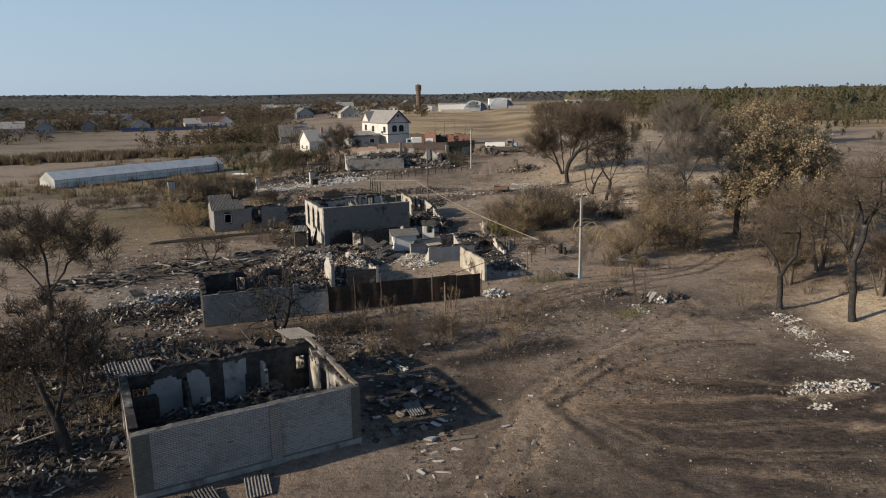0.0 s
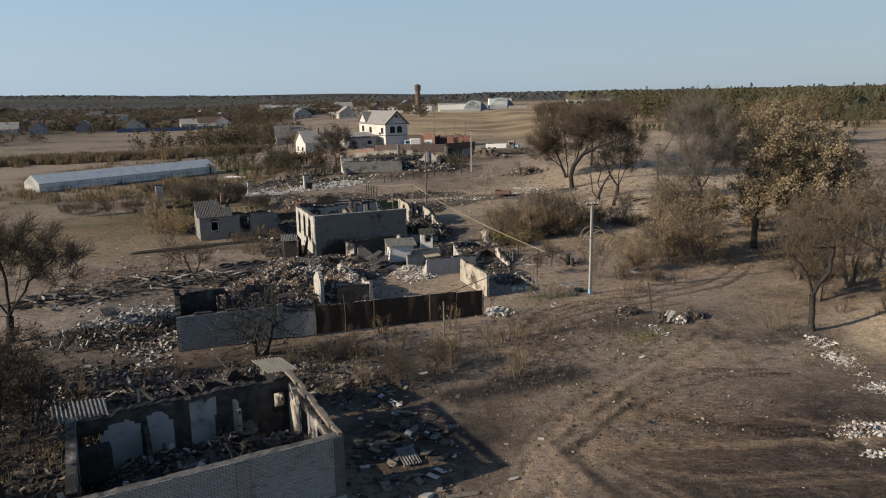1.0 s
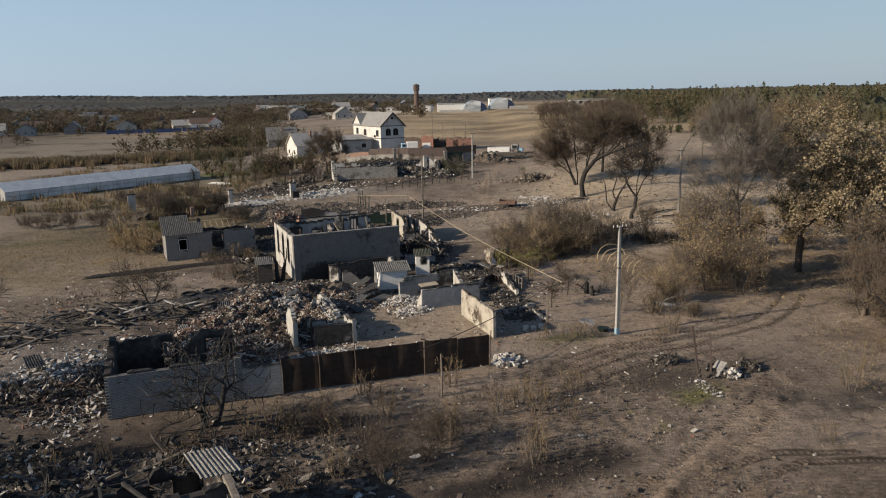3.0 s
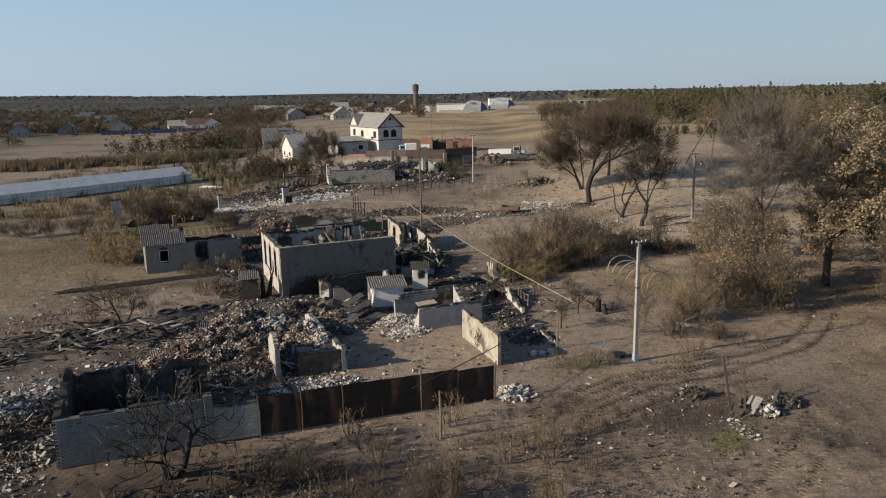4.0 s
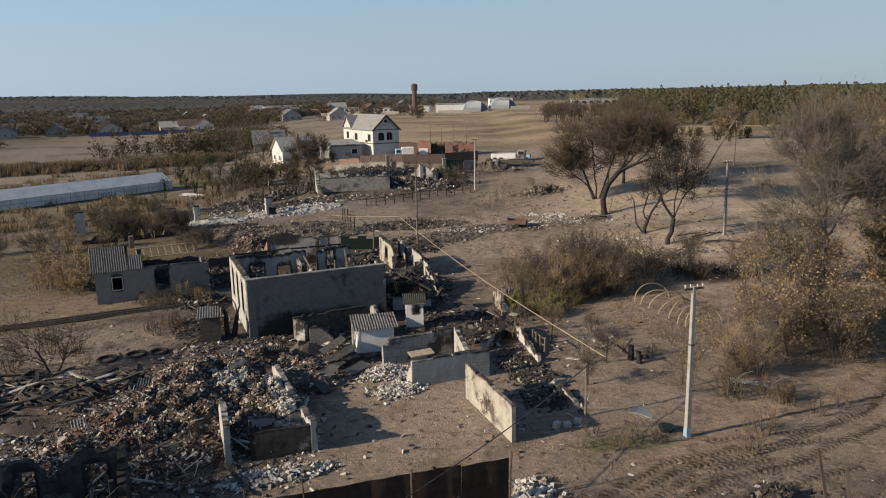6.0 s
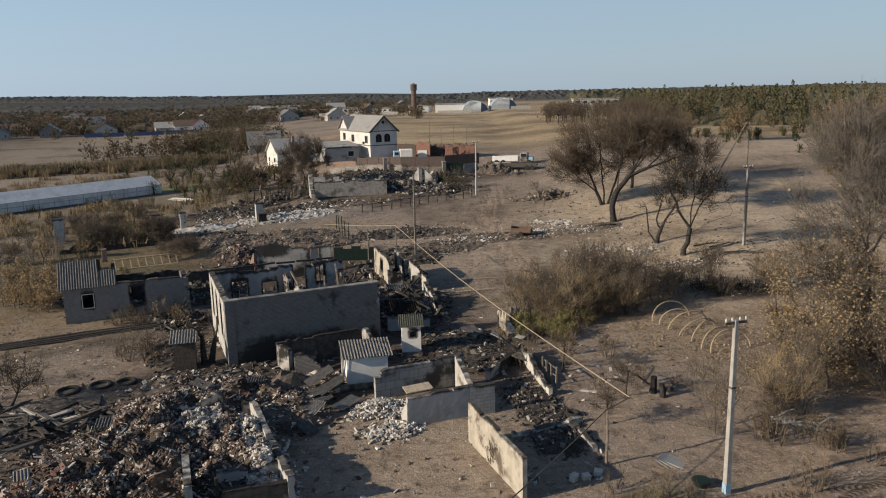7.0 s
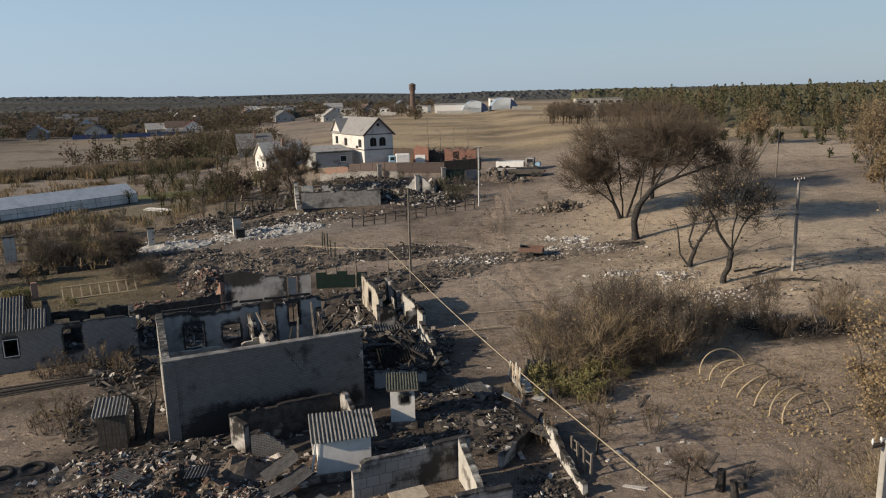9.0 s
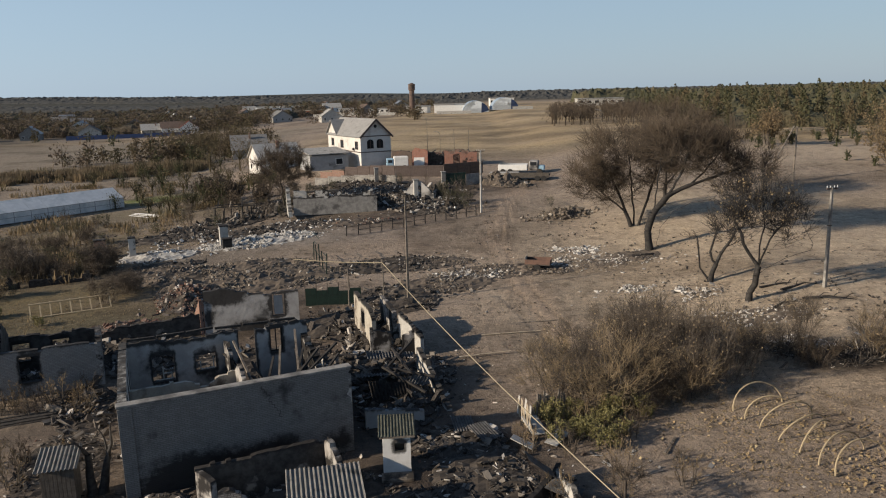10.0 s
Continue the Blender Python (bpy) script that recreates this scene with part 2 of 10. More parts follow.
M["brick_orange"] = brick_wall("brick_orange", (0.42, 0.16, 0.1), (0.33, 0.125, 0.085), (0.3, 0.24, 0.2), soot_lo=0.56, soot_hi=0.66)
M["slate_mid"] = grainy("slate_mid", (0.27, 0.265, 0.255), (0.2, 0.196, 0.19), 2.5, (0.12, 0.115, 0.11), 0.7, 0.56, 0.7)


def single_brick(name, c1, c2, joined):
    """One brick's own tone, from its object or its island."""
    k = Nodes(name)
    if joined:
        g = k.add("ShaderNodeNewGeometry").outputs["Random Per Island"]
    else:
        g = k.add("ShaderNodeObjectInfo").outputs["Random"]
    c = k.mix(k.math("MULTIPLY", k.math("POWER", g, 1.5), 1.0), c1, c2)
    c = k.mix(k.step(g, 0.97, 0.985, 0.0, 0.25), c, (0.12, 0.115, 0.11))
    c = k.mix(k.step(k.noise(0.5, 7, 0.65), 0.5, 0.68, 0.0, 0.5), c, tuple(0.45 * v for v in c2))
    c = k.mix(k.step(k.noise(9, 5, 0.7), 0.5, 0.75, 0.0, 0.4), c, tuple(0.55 * v for v in c2))
    k.bump(k.noise(40, 4, 0.7), 0.4, 0.01)
    return k.done(c, 0.92)


BRICK_ONE = single_brick("white_brick", (0.35, 0.338, 0.318), (0.27, 0.26, 0.245), False)
BRICK_REST = single_brick("white_brick_rest", (0.35, 0.338, 0.318), (0.27, 0.26, 0.245), True)

# ---- building tools ----
def part(name, bm, material, parent, label="", m=None, smooth=False):
    """One bmesh as one mesh object under a thing."""
    me = bpy.data.meshes.new(name)
    bm.to_mesh(me)
    bm.free()
    return mesh_part(name, me, material, parent, label, m, smooth)


def mesh_part(name, me, material, parent, label="", m=None, smooth=False):
    if material and not me.materials:
        me.materials.append(material)
    if smooth:
        me.polygons.foreach_set("use_smooth", [True] * len(me.polygons))
    ob = new(name, me)
    if parent is not None:
        ob.parent = parent
    if m is not None:
        ob.matrix_basis = m
    return tagged(ob, label)


def thing(name, m, label, category, group="", kind=""):
    ob = new(name)
    ob.matrix_basis = m
    ob.empty_display_size = 0.3
    return tagged(ob, label, category, group, kind)


def add_box(bm, x0, x1, y0, y1, z0, z1, m=None, jitter=0.0):
    vs = [Vector((x, y, z)) for x in (x0, x1) for y in (y0, y1) for z in (z0, z1)]
    if jitter:
        vs = [v + Vector((random.uniform(-jitter, jitter), random.uniform(-jitter, jitter), random.uniform(-jitter, jitter))) for v in vs]
    if m is not None:
        vs = [m @ v for v in vs]
    v = [bm.verts.new(p) for p in vs]
    for f in ((0, 1, 3, 2), (4, 6, 7, 5), (0, 4, 5, 1), (2, 3, 7, 6), (0, 2, 6, 4), (1, 5, 7, 3)):
        bm.faces.new([v[i] for i in f])
    return v


def box(x0, x1, y0, y1, z0, z1, m=None, bevel=0.0):
    bm = bmesh.new()
    add_box(bm, x0, x1, y0, y1, z0, z1, m)
    if bevel:
        bmesh.ops.bevel(bm, geom=bm.edges[:], offset=bevel, segments=1, affect="EDGES")
    return bm


def add_tube(bm, pts, radii, sides=6):
    """A tapered tube along points."""
    rings = []
    for i, p in enumerate(pts):
        d = (pts[min(i + 1, len(pts) - 1)] - pts[max(i - 1, 0)]).normalized()
        a = d.orthogonal().normalized()
        b = d.cross(a)
        rings.append([bm.verts.new(p + (a * math.cos(k * math.tau / sides) + b * math.sin(k * math.tau / sides)) * radii[i]) for k in range(sides)])
    for r, s in zip(rings, rings[1:]):
        for k in range(sides):
            bm.faces.new((r[k], r[(k + 1) % sides], s[(k + 1) % sides], s[k]))
    bm.faces.new(rings[0][::-1])
    bm.faces.new(rings[-1])


def smooth_step(a, b, x):
    s = min(1.0, max(0.0, (x - a) / (b - a)))
    return s * s * (3 - 2 * s)


def ground_z(x, y):
    """The lie of the land: flat near the houses, rising to the far fields and to the sandy bank."""
    away = max(0.0, y - 200)
    z = (4.4 * smooth_step(100, 205, y) + 0.2 * smooth_step(280, 520, y)) * smooth_step(-48 - 0.5 * away, -12 - 0.15 * away, x) + 1.7 * smooth_step(10, 30, x) * smooth_step(90, 122, y)
    if y > 850:
        z += (0.5 + 15.0 * smooth_step(-60, -800, x)) * smooth_step(850, 1250, y)
    z += 0.9 * smooth_step(27, 36, x) * smooth_step(40, 52, y) * smooth_step(90, 66, y)
    return z


def ruin_mesh(length, height, thick, holes=(), rag=0.15, seed=0, cell=0.22, soot=(), rim=0.6):
    """A wall with holes right through it and a broken top edge. height: metres, or (s, metres) pairs along the wall."""
    rnd = random.Random(seed)
    prof = height if isinstance(height, (list, tuple)) else [(0, height), (length, height)]

    def top(s):
        for (a, ha), (b, hb) in zip(prof, prof[1:]):
            if s <= b:
                return ha + (hb - ha) * max(0, s - a) / max(1e-6, b - a)
        return prof[-1][1]

    def lines(end, marks):
        marks = sorted({0.0, end, *[min(max(v, 0), end) for v in marks]})
        out = []
        for a, b in zip(marks, marks[1:]):
            n = max(1, round((b - a) / cell))
            out += [a + (b - a) * i / n for i in range(n)]
        return out + [end]

    hmax = max(h for _, h in prof)
    xs = lines(length, [v for h in holes for v in h[:2]] + [s for s, _ in prof])
    zs = lines(hmax, [v for h in holes for v in h[2:4]])
    tops = []
    drop = 0.0
    for i in range(len(xs) - 1):
        if rnd.random() < 0.35:
            drop = rnd.random() ** 2 * rag * 2
        drop = drop * 0.85 + rnd.uniform(0, 0.15) * rag
        tops.append(top((xs[i] + xs[i + 1]) / 2) - drop)
    full = {}
    for i in range(len(xs) - 1):
        for j in range(len(zs) - 1):
            cx, cz = (xs[i] + xs[i + 1]) / 2, (zs[j] + zs[j + 1]) / 2
            inside = any(a < cx < b and c < cz < d for a, b, c, d in [h[:4] for h in holes])
            full[i, j] = cz < max(tops[i], 0.12) and not inside
    bm = bmesh.new()
    burn = bm.verts.layers.float_color.new("burn")
    grid = {}

    def burnt(x, z, edge):
        b = rim * max(0.0, 1 - (edge - z) / 0.55)
        for a, c, d, e in [h[:4] for h in holes]:
            side = max(a - x, x - c, 0)
            up = z - e if z > e else max(d - z, 0) * 1.6
            b = max(b, 0.75 * max(0.0, 1 - math.hypot(side / 0.35, max(up, 0) / 0.9)))
        for cx, cz, rx, rz, w in soot:
            b = max(b, w * max(0.0, 1.25 - math.hypot((x - cx) / rx, (z - cz) / rz)))
        return min(b, 1.0)

    def vert(i, j, k):
        if (i, j, k) not in grid:
            z = zs[j]
            around = [tops[q] for q in (i - 1, i) if 0 <= q < len(tops)]
            edge = max(around)
            if j == len(zs) - 1 or z > edge - cell:
                z = min(z, max(0.1, sum(around) / len(around) + rnd.uniform(-0.3, 0.2) * rag))
            jit = 0.012
            grid[i, j, k] = bm.verts.new((xs[i] + rnd.uniform(-jit, jit), k * thick + rnd.uniform(-jit, jit) * 0.3, max(z, 0) if j else 0.0))
            b = burnt(xs[i], zs[j], edge)
            grid[i, j, k][burn] = (b, b, b, 1)
        return grid[i, j, k]

    for (i, j), on in full.items():
        if not on:
            continue
        bm.faces.new((vert(i, j, 0), vert(i + 1, j, 0), vert(i + 1, j + 1, 0), vert(i, j + 1, 0)))
        bm.faces.new((vert(i, j, 1), vert(i, j + 1, 1), vert(i + 1, j + 1, 1), vert(i + 1, j, 1)))
        for di, dj, a, b in ((-1, 0, (0, 0), (0, 1)), (1, 0, (1, 1), (1, 0)), (0, -1, (1, 0), (0, 0)), (0, 1, (0, 1), (1, 1))):
            if not full.get((i + di, j + dj), False):
                p, q = (i + a[0], j + a[1]), (i + b[0], j + b[1])
                bm.faces.new((vert(*p, 0), vert(*q, 0), vert(*q, 1), vert(*p, 1)))
    return bm


def ruin(parent, name, p, q, height, thick, material, holes=(), rag=0.15, seed=0, z=0.0, label="", cell=0.22, soot=(), rim=0.6):
    """A broken wall of a house from p to q in the plan; its thickness lies to the left of p > q."""
    d = Vector((q[0] - p[0], q[1] - p[1], 0))
    bm = ruin_mesh(d.length, height, thick, holes, rag, seed, cell, soot, rim)
    m = Matrix.Translation(Vector((p[0], p[1], z)) - parent.matrix_basis.translation) @ Matrix.Rotation(math.atan2(d.y, d.x), 4, "Z")
    return part(name, bm, material, parent, label, m)


def place(x, y, dz=0.0, turn=0.0):
    return pose(x, y, ground_z(x, y) + dz, 0, 0, turn)


def wavy(width, length, waves=0.15, amp=0.025, sag=0.0, rag=0.0, seed=0):
    """A corrugated sheet in its own plane: waves run along y, ragged at its ends."""
    rnd = random.Random(seed)
    bm = bmesh.new()
    n = max(4, int(width / waves * 4))
    rows = 4
    g = []
    for j in range(rows):
        row = []
        for i in range(n + 1):
            x = width * i / n
            y = length * j / (rows - 1)
            if j in (0, rows - 1) and rag:
                y += rag * math.sin((i // 22) * 7.3 + j) * 0.5
            row.append(bm.verts.new((x, y, amp * math.sin(x / waves * math.tau) - sag * math.sin(math.pi * j / (rows - 1)))))
        g.append(row)
    for a, b in zip(g, g[1:]):
        for i in range(n):
            bm.faces.new((a[i], a[i + 1], b[i + 1], b[i]))
    bmesh.ops.solidify(bm, geom=bm.faces[:], thickness=0.008)
    return bm

# ---- ground: one sheet from the nearest yard to the horizon ----
def spaced(lo, near_lo, near_hi, hi, fine, grow=1.1):
    mid = list(np.arange(near_lo, near_hi + fine / 2, fine))
    up, step = [], fine
    v = near_hi
    while v < hi:
        step *= grow
        v += step
        up.append(v)
    down, step = [], fine
    v = near_lo
    while v > lo:
        step *= grow
        v -= step
        down.append(v)
    return np.array(down[::-1] + mid + up)


def patch(x, y, cx, cy, rx, ry, turn=0.0, soft=0.5):
    """How far a point lies inside a soft oval, 0 to 1."""
    a = math.radians(turn)
    u = ((x - cx) * math.cos(a) + (y - cy) * math.sin(a)) / rx
    v = (-(x - cx) * math.sin(a) + (y - cy) * math.cos(a)) / ry
    d = np.sqrt(u * u + v * v)
    return np.clip((1 + soft - d) / (2 * soft), 0, 1) ** 1.5


def along(x, y, pts, half):
    """How near a point lies to a line through pts, 1 on it, 0 at half metres."""
    best = np.full_like(x, 1e9)
    for (ax, ay), (bx, by) in zip(pts, pts[1:]):
        dx, dy = bx - ax, by - ay
        s = np.clip(((x - ax) * dx + (y - ay) * dy) / (dx * dx + dy * dy), 0, 1)
        best = np.minimum(best, np.hypot(x - ax - s * dx, y - ay - s * dy))
    return np.clip(1 - best / half, 0, 1)


def build_ground():
    def finer(v, lo, hi):
        """Halves the spacing between lo and hi."""
        inner = v[(v > lo) & (v < hi)]
        return np.sort(np.concatenate([v, (inner[1:] + inner[:-1]) / 2]))

    xs = finer(spaced(-3500, -34, 36, 3500, 0.3, 1.07), 0, 31)
    ys = finer(spaced(-300, 22, 112, 4600, 0.3, 1.05), 54, 83)
    X, Y = np.meshgrid(xs, ys)
    x, y = X.ravel(), Y.ravel()
    z = np.array([ground_z(a, b) for a, b in zip(x, y)])
    rough = np.array([noise.fractal(Vector((a * 0.35, b * 0.35, 0)), 1.0, 2.0, 4) if abs(a) < 80 and b < 220 else 0.0 for a, b in zip(x, y)])
    broad = np.array([noise.fractal(Vector((a * 0.06, b * 0.06, 3)), 1.0, 2.0, 4) for a, b in zip(x, y)])
    z = z + rough * 0.06 + broad * 0.12 * (y < 400)
    # ruts of the yard tracks
    way_in = [(-1.0, 24.0), (1.3, 31.8), (3.0, 36.9), (5.1, 42.5), (9.4, 48.9), (14.1, 54.9), (18.1, 62.2)]
    road = [(1.0, 50.0), (3.0, 55.2), (6.6, 61.7), (10.5, 69.0), (16.0, 74.4), (25.2, 81.8), (33.3, 91.2), (42.0, 102.0)]
    street = [(9.5, 98.0), (7.0, 112.0), (4.5, 125.0), (3.0, 140.0), (5.5, 158.0), (10.0, 176.0), (14.0, 200.0)]
    tracks = [way_in, road, street]
    lips = [[(5.1, 42.5), (6.7, 38.4), (8.5, 34.4), (11.3, 31.8), (15.0, 27.0)], [(5.1, 42.5), (9.4, 48.9), (14.1, 54.9)]]
    trails = [[(6.0, 42.4), (12.7, 42.3), (19.9, 42.8)], [(11.5, 34.1), (15.5, 33.8), (18.8, 32.0), (24.0, 28.0)], [(2.0, 30.0), (4.5, 37.5), (7.5, 43.5)]]
    fine = np.array([noise.fractal(Vector((a * 1.1, b * 0.8, 7)), 0.9, 2.0, 4) if abs(a) < 60 and b < 160 else 0.0 for a, b in zip(x, y)])
    z = z + fine * 0.03
    treads = [[(4.7, 60.2), (6.1, 62.7), (8.2, 65.4), (11.4, 67.9), (15.2, 69.1), (18.8, 71.5), (22.5, 73.6), (25.7, 77.2), (28.6, 82.0)], [(6.2, 55.0), (5.7, 60.1), (5.7, 61.4), (7.0, 65.3), (10.4, 68.2), (14.2, 69.5)], [(8.3, 56.0), (7.1, 60.8), (8.3, 63.4), (10.8, 65.3), (13.2, 66.8), (18.0, 68.6)],
              [(26.9, 79.2), (23.5, 74.6), (19.2, 71.5), (13.0, 70.4)], [(3.7, 54.0), (3.6, 61.5), (3.6, 65.5)], [(7.0, 46.7), (10.4, 50.9), (14.4, 55.2), (18.0, 59.9)], [(9.0, 47.2), (12.8, 50.6), (15.8, 52.2), (20.0, 52.4)], [(9.6, 48.0), (12.0, 45.5), (15.5, 44.0), (19.0, 43.6)]]
    swirls = [[(6.0, 43.5), (10.5, 46.0), (15.0, 46.5), (19.5, 44.5)], [(5.5, 42.0), (9.5, 39.5), (13.0, 38.6), (18.0, 39.2), (24.0, 38.0)], [(7.0, 41.0), (10.0, 36.6), (14.0, 35.6), (20.0, 35.8)],
              [(4.0, 62.0), (7.5, 62.6), (10.8, 65.5), (13.0, 69.5), (18.0, 72.0)], [(2.6, 52.0), (4.6, 58.0), (8.2, 62.4), (12.6, 63.0)], [(5.0, 56.0), (6.8, 62.0), (9.5, 68.5), (12.0, 73.0)], [(6.2, 54.0), (9.2, 60.5), (10.2, 66.0), (14.0, 72.0), (20.0, 76.5), (27.0, 79.0)], [(20.0, 74.0), (26.0, 78.0), (29.0, 84.0)],
              [(-1.0, 26.0), (2.5, 34.0), (4.2, 40.0)], [(9.0, 49.5), (14.0, 51.5), (20.0, 57.0)]]
    plain_x, plain_y = x, y
    x, y = x + fine * 0.55 + rough * 0.4, y + rough * 0.5 - fine * 0.4
    mark, run, across = np.zeros_like(x), np.zeros_like(x), np.zeros_like(x)
    for tr in treads:
        for off in (-0.78, 0.78):
            path = [(a + off * 0.8, b - off * 0.6) for a, b in tr]
            far_along = 0.0
            for (ax, ay), (bx, by) in zip(path, path[1:]):
                dx, dy = bx - ax, by - ay
                length = math.hypot(dx, dy)
                along_it = ((plain_x - ax) * dx + (plain_y - ay) * dy) / length
                side = (plain_x - ax) * dy / length - (plain_y - ay) * dx / length + fine * 0.1
                w = np.clip(1.25 - np.abs(side) / 0.27, 0, 1) * ((along_it > -0.05) & (along_it < length + 0.05))
                take = w > mark
                mark, run, across = np.where(take, w, mark), np.where(take, far_along + along_it, run), np.where(take, side, across)
                far_along += length
    z = z - 0.035 * mark
    rut = np.zeros_like(x)
    tread = np.zeros_like(x)
    for tr in swirls:
        for off in (-0.75, 0.75):
            tread = np.maximum(tread, along(plain_x + fine * 0.12, plain_y, [(a + off, b - off * 0.5) for a, b in tr], 0.42))
    tread = tread * (plain_y < 50)
    z = z - 0.04 * tread + 0.03 * ((tread > 0.01) & (tread < 0.35))
    for tr in tracks:
        for off in (-0.8, 0.8):
            rut = np.maximum(rut, along(x, y, [(a + off, b - off * 0.3) for a, b in tr], 0.45))
    lip = np.maximum.reduce([along(plain_x + fine * 0.15, plain_y + rough * 0.3, tr, 0.6) for tr in lips])
    trail = np.maximum.reduce([along(x, y, tr, 0.6) for tr in trails])
    z = z + 0.14 * lip * (0.5 + rough) - 0.05 * trail
    z = z - 0.07 * rut * np.where((plain_y > 50) & (plain_y < 90), 0.3, 1.0)
    tan, dark, ash = np.array((0.28, 0.205, 0.14)), np.array((0.064, 0.05, 0.04)), np.array((0.24, 0.22, 0.2))
    sand, dry, green, field = np.array((0.43, 0.35, 0.255)), np.array((0.24, 0.17, 0.09)), np.array((0.1, 0.1, 0.04)), np.array((0.36, 0.275, 0.16))
    col = np.tile(np.array((0.285, 0.229, 0.178)), (len(x), 1))

    def lay(color, w):
        nonlocal col
        w = np.clip(w, 0, 1)[:, None]
        col = col * (1 - w) + color * w

    n = np.clip(0.5 + broad * 0.9 + rough * 0.5 + fine * 0.5, 0, 1)
    lay(dark, patch(x, y, 19, 38, 14, 14, 30) * (0.45 + 0.8 * n))
    # burnt soil, with the shade of nearby bushes put into its colour
    lay(dark, patch(x, y, -3, 54.5, 14, 4.5, 14) * (0.4 + 0.6 * n))
    lay(dark, patch(x, y, 0, 45, 6, 7, 15) * (0.3 + 0.8 * n))
    # burnt litter ground; the shade lying on it is in the colour too
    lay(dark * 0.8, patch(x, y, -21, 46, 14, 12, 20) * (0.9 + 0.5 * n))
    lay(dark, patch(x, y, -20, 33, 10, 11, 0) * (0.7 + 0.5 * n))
    lay(dark, patch(x, y, 15, 63, 10, 5, 10) * (0.2 + 0.6 * n))
    lay(dark, patch(x, y, 28, 88, 9, 6, 30) * (0.2 + 0.7 * n))
    lay(ash, patch(x, y, -24, 66, 9, 9, 0) * (0.3 + 0.5 * n))
    lay(ash, patch(x, y, -26, 139, 17, 8, 18) * (0.4 + 0.6 * n))
    lay(dark, patch(x, y, 4, 150, 13, 14, 20) * (0.2 + 0.6 * n))
    lay(dark, patch(x, y, 10, 158, 10, 4, 10) * (0.1 + 0.6 * n))
    lay(dark, patch(x, y, 46, 163, 9, 5, 0) * 0.9)
    lay(dark, patch(x, y, -7, 100, 9, 12, 20) * 0.85)
    # ash and debris; shade between the walls is put into the colour
    lay(dark, patch(x, y, -9.5, 86.5, 8, 4.5, 25) * (0.5 + 0.5 * n))
    lay(dark, patch(x, y, 2.5, 88, 4, 8, 15) * (0.3 + 0.6 * n))
    lay(dark, patch(x, y, -26, 112, 12, 7, 20) * (0.3 + 0.7 * n))
    lay(dark, patch(x, y, -27, 75, 8, 6, 20) * (0.6 * n))
    lay(dark, patch(x, y, -40, 129, 11, 5, 10) * (0.6 + 0.6 * n))
    lay(dark, patch(x, y, 20, 106, 8, 3, 5) * (0.3 + 0.6 * n))
    lay(sand * 1.1, patch(x, y, 36, 56, 8, 11, 0, 0.3) * (0.8 + 0.3 * n))
    lay(sand, patch(x, y, 30, 136, 27, 30, 0) * (0.7 + 0.7 * n))
    lay(sand, patch(x, y, 18, 116, 16, 18, 0) * (0.45 + 0.7 * n))
    lay(dark * 1.3, np.clip(broad * 2.4 + rough * 0.8 - 0.35, 0, 1) * np.clip((y - 95) / 10, 0, 1) * np.clip((235 - y) / 30, 0, 1) * 0.4)
    lay(dark, patch(x, y, -15, 86.5, 8, 3.5, 20) * (0.3 + 0.7 * n))
    lay(dark, patch(x, y, -3, 88, 6, 5, 20) * (0.25 + 0.7 * n))
    lay(dark, patch(x, y, -30, 92, 8, 2, 25) * np.clip(n * 1.6 - 0.7, 0, 1))
    lay(dark * 1.2, patch(x, y, -16, 170, 17, 11, 0) * (0.55 + 0.6 * n))
    lay(dark * 1.2, patch(x, y, -26, 154, 14, 8, 10) * (0.4 + 0.7 * n))
    lay(dark, patch(x, y, -6, 158, 9, 7, 10) * (0.4 + 0.7 * n))
    lay(dark * 1.3, patch(x, y, -40, 140, 12, 10, 10) * (0.2 + 0.7 * n))
    lay(dark, patch(x, y, -20, 120, 12, 4, 15) * (0.1 + 0.6 * n))
    lay(np.array((0.3, 0.235, 0.175)), patch(x, y, -17, 136, 14, 4.5, 12) * (0.3 + 0.6 * n))
    lay(dark, patch(x, y, -16, 170, 22, 7, 5) * (0.1 + 0.7 * n))
    lay(sand, patch(x, y, 60, 195, 30, 25, 0) * (0.3 + 0.6 * n))
    lay(sand, patch(x, y, -3, 76, 6, 7, 22) * 0.4)
    worn = np.maximum.reduce([along(x, y, tr, 2.8) for tr in tracks])
    lay(np.array((0.31, 0.243, 0.182)), worn * (0.55 + 0.5 * n))
    lay(np.array((0.33, 0.25, 0.175)), np.clip(rut * 1.6 - 0.5, 0, 1) * (0.2 + 0.5 * n))
    lay(dark, np.clip(worn * 3, 0, 1) * (worn < 0.6) * np.clip(fine * 2, 0, 1) * 0.5)
    lay(np.array((0.31, 0.235, 0.165)), np.clip(trail * 1.3 - 0.1, 0, 1) * np.clip(0.15 + 1.1 * n, 0, 1) * 0.8)
    lay(np.array((0.39, 0.3, 0.21)), np.clip(tread * 1.8 - 0.4, 0, 1) * np.clip(n * 1.8 - 0.2, 0, 1) * (0.3 + 0.6 * (y > 50)))
    # dark rims beside the treads: their shade is painted into the soil
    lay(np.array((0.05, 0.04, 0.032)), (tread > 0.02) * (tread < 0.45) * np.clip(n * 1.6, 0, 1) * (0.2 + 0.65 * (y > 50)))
    # the lip's shaded side is painted on as well as raised
    lay(np.array((0.1, 0.075, 0.055)), np.clip(lip * 2 - 0.6, 0, 1) * (0.5 + 0.5 * n))
    lay(tan, np.clip(lip * 1.5, 0, 1) * (lip < 0.4) * 0.5)
    lay(dark, patch(x, y, 2, 27, 11, 8, 0) * (0.25 + 0.9 * n))
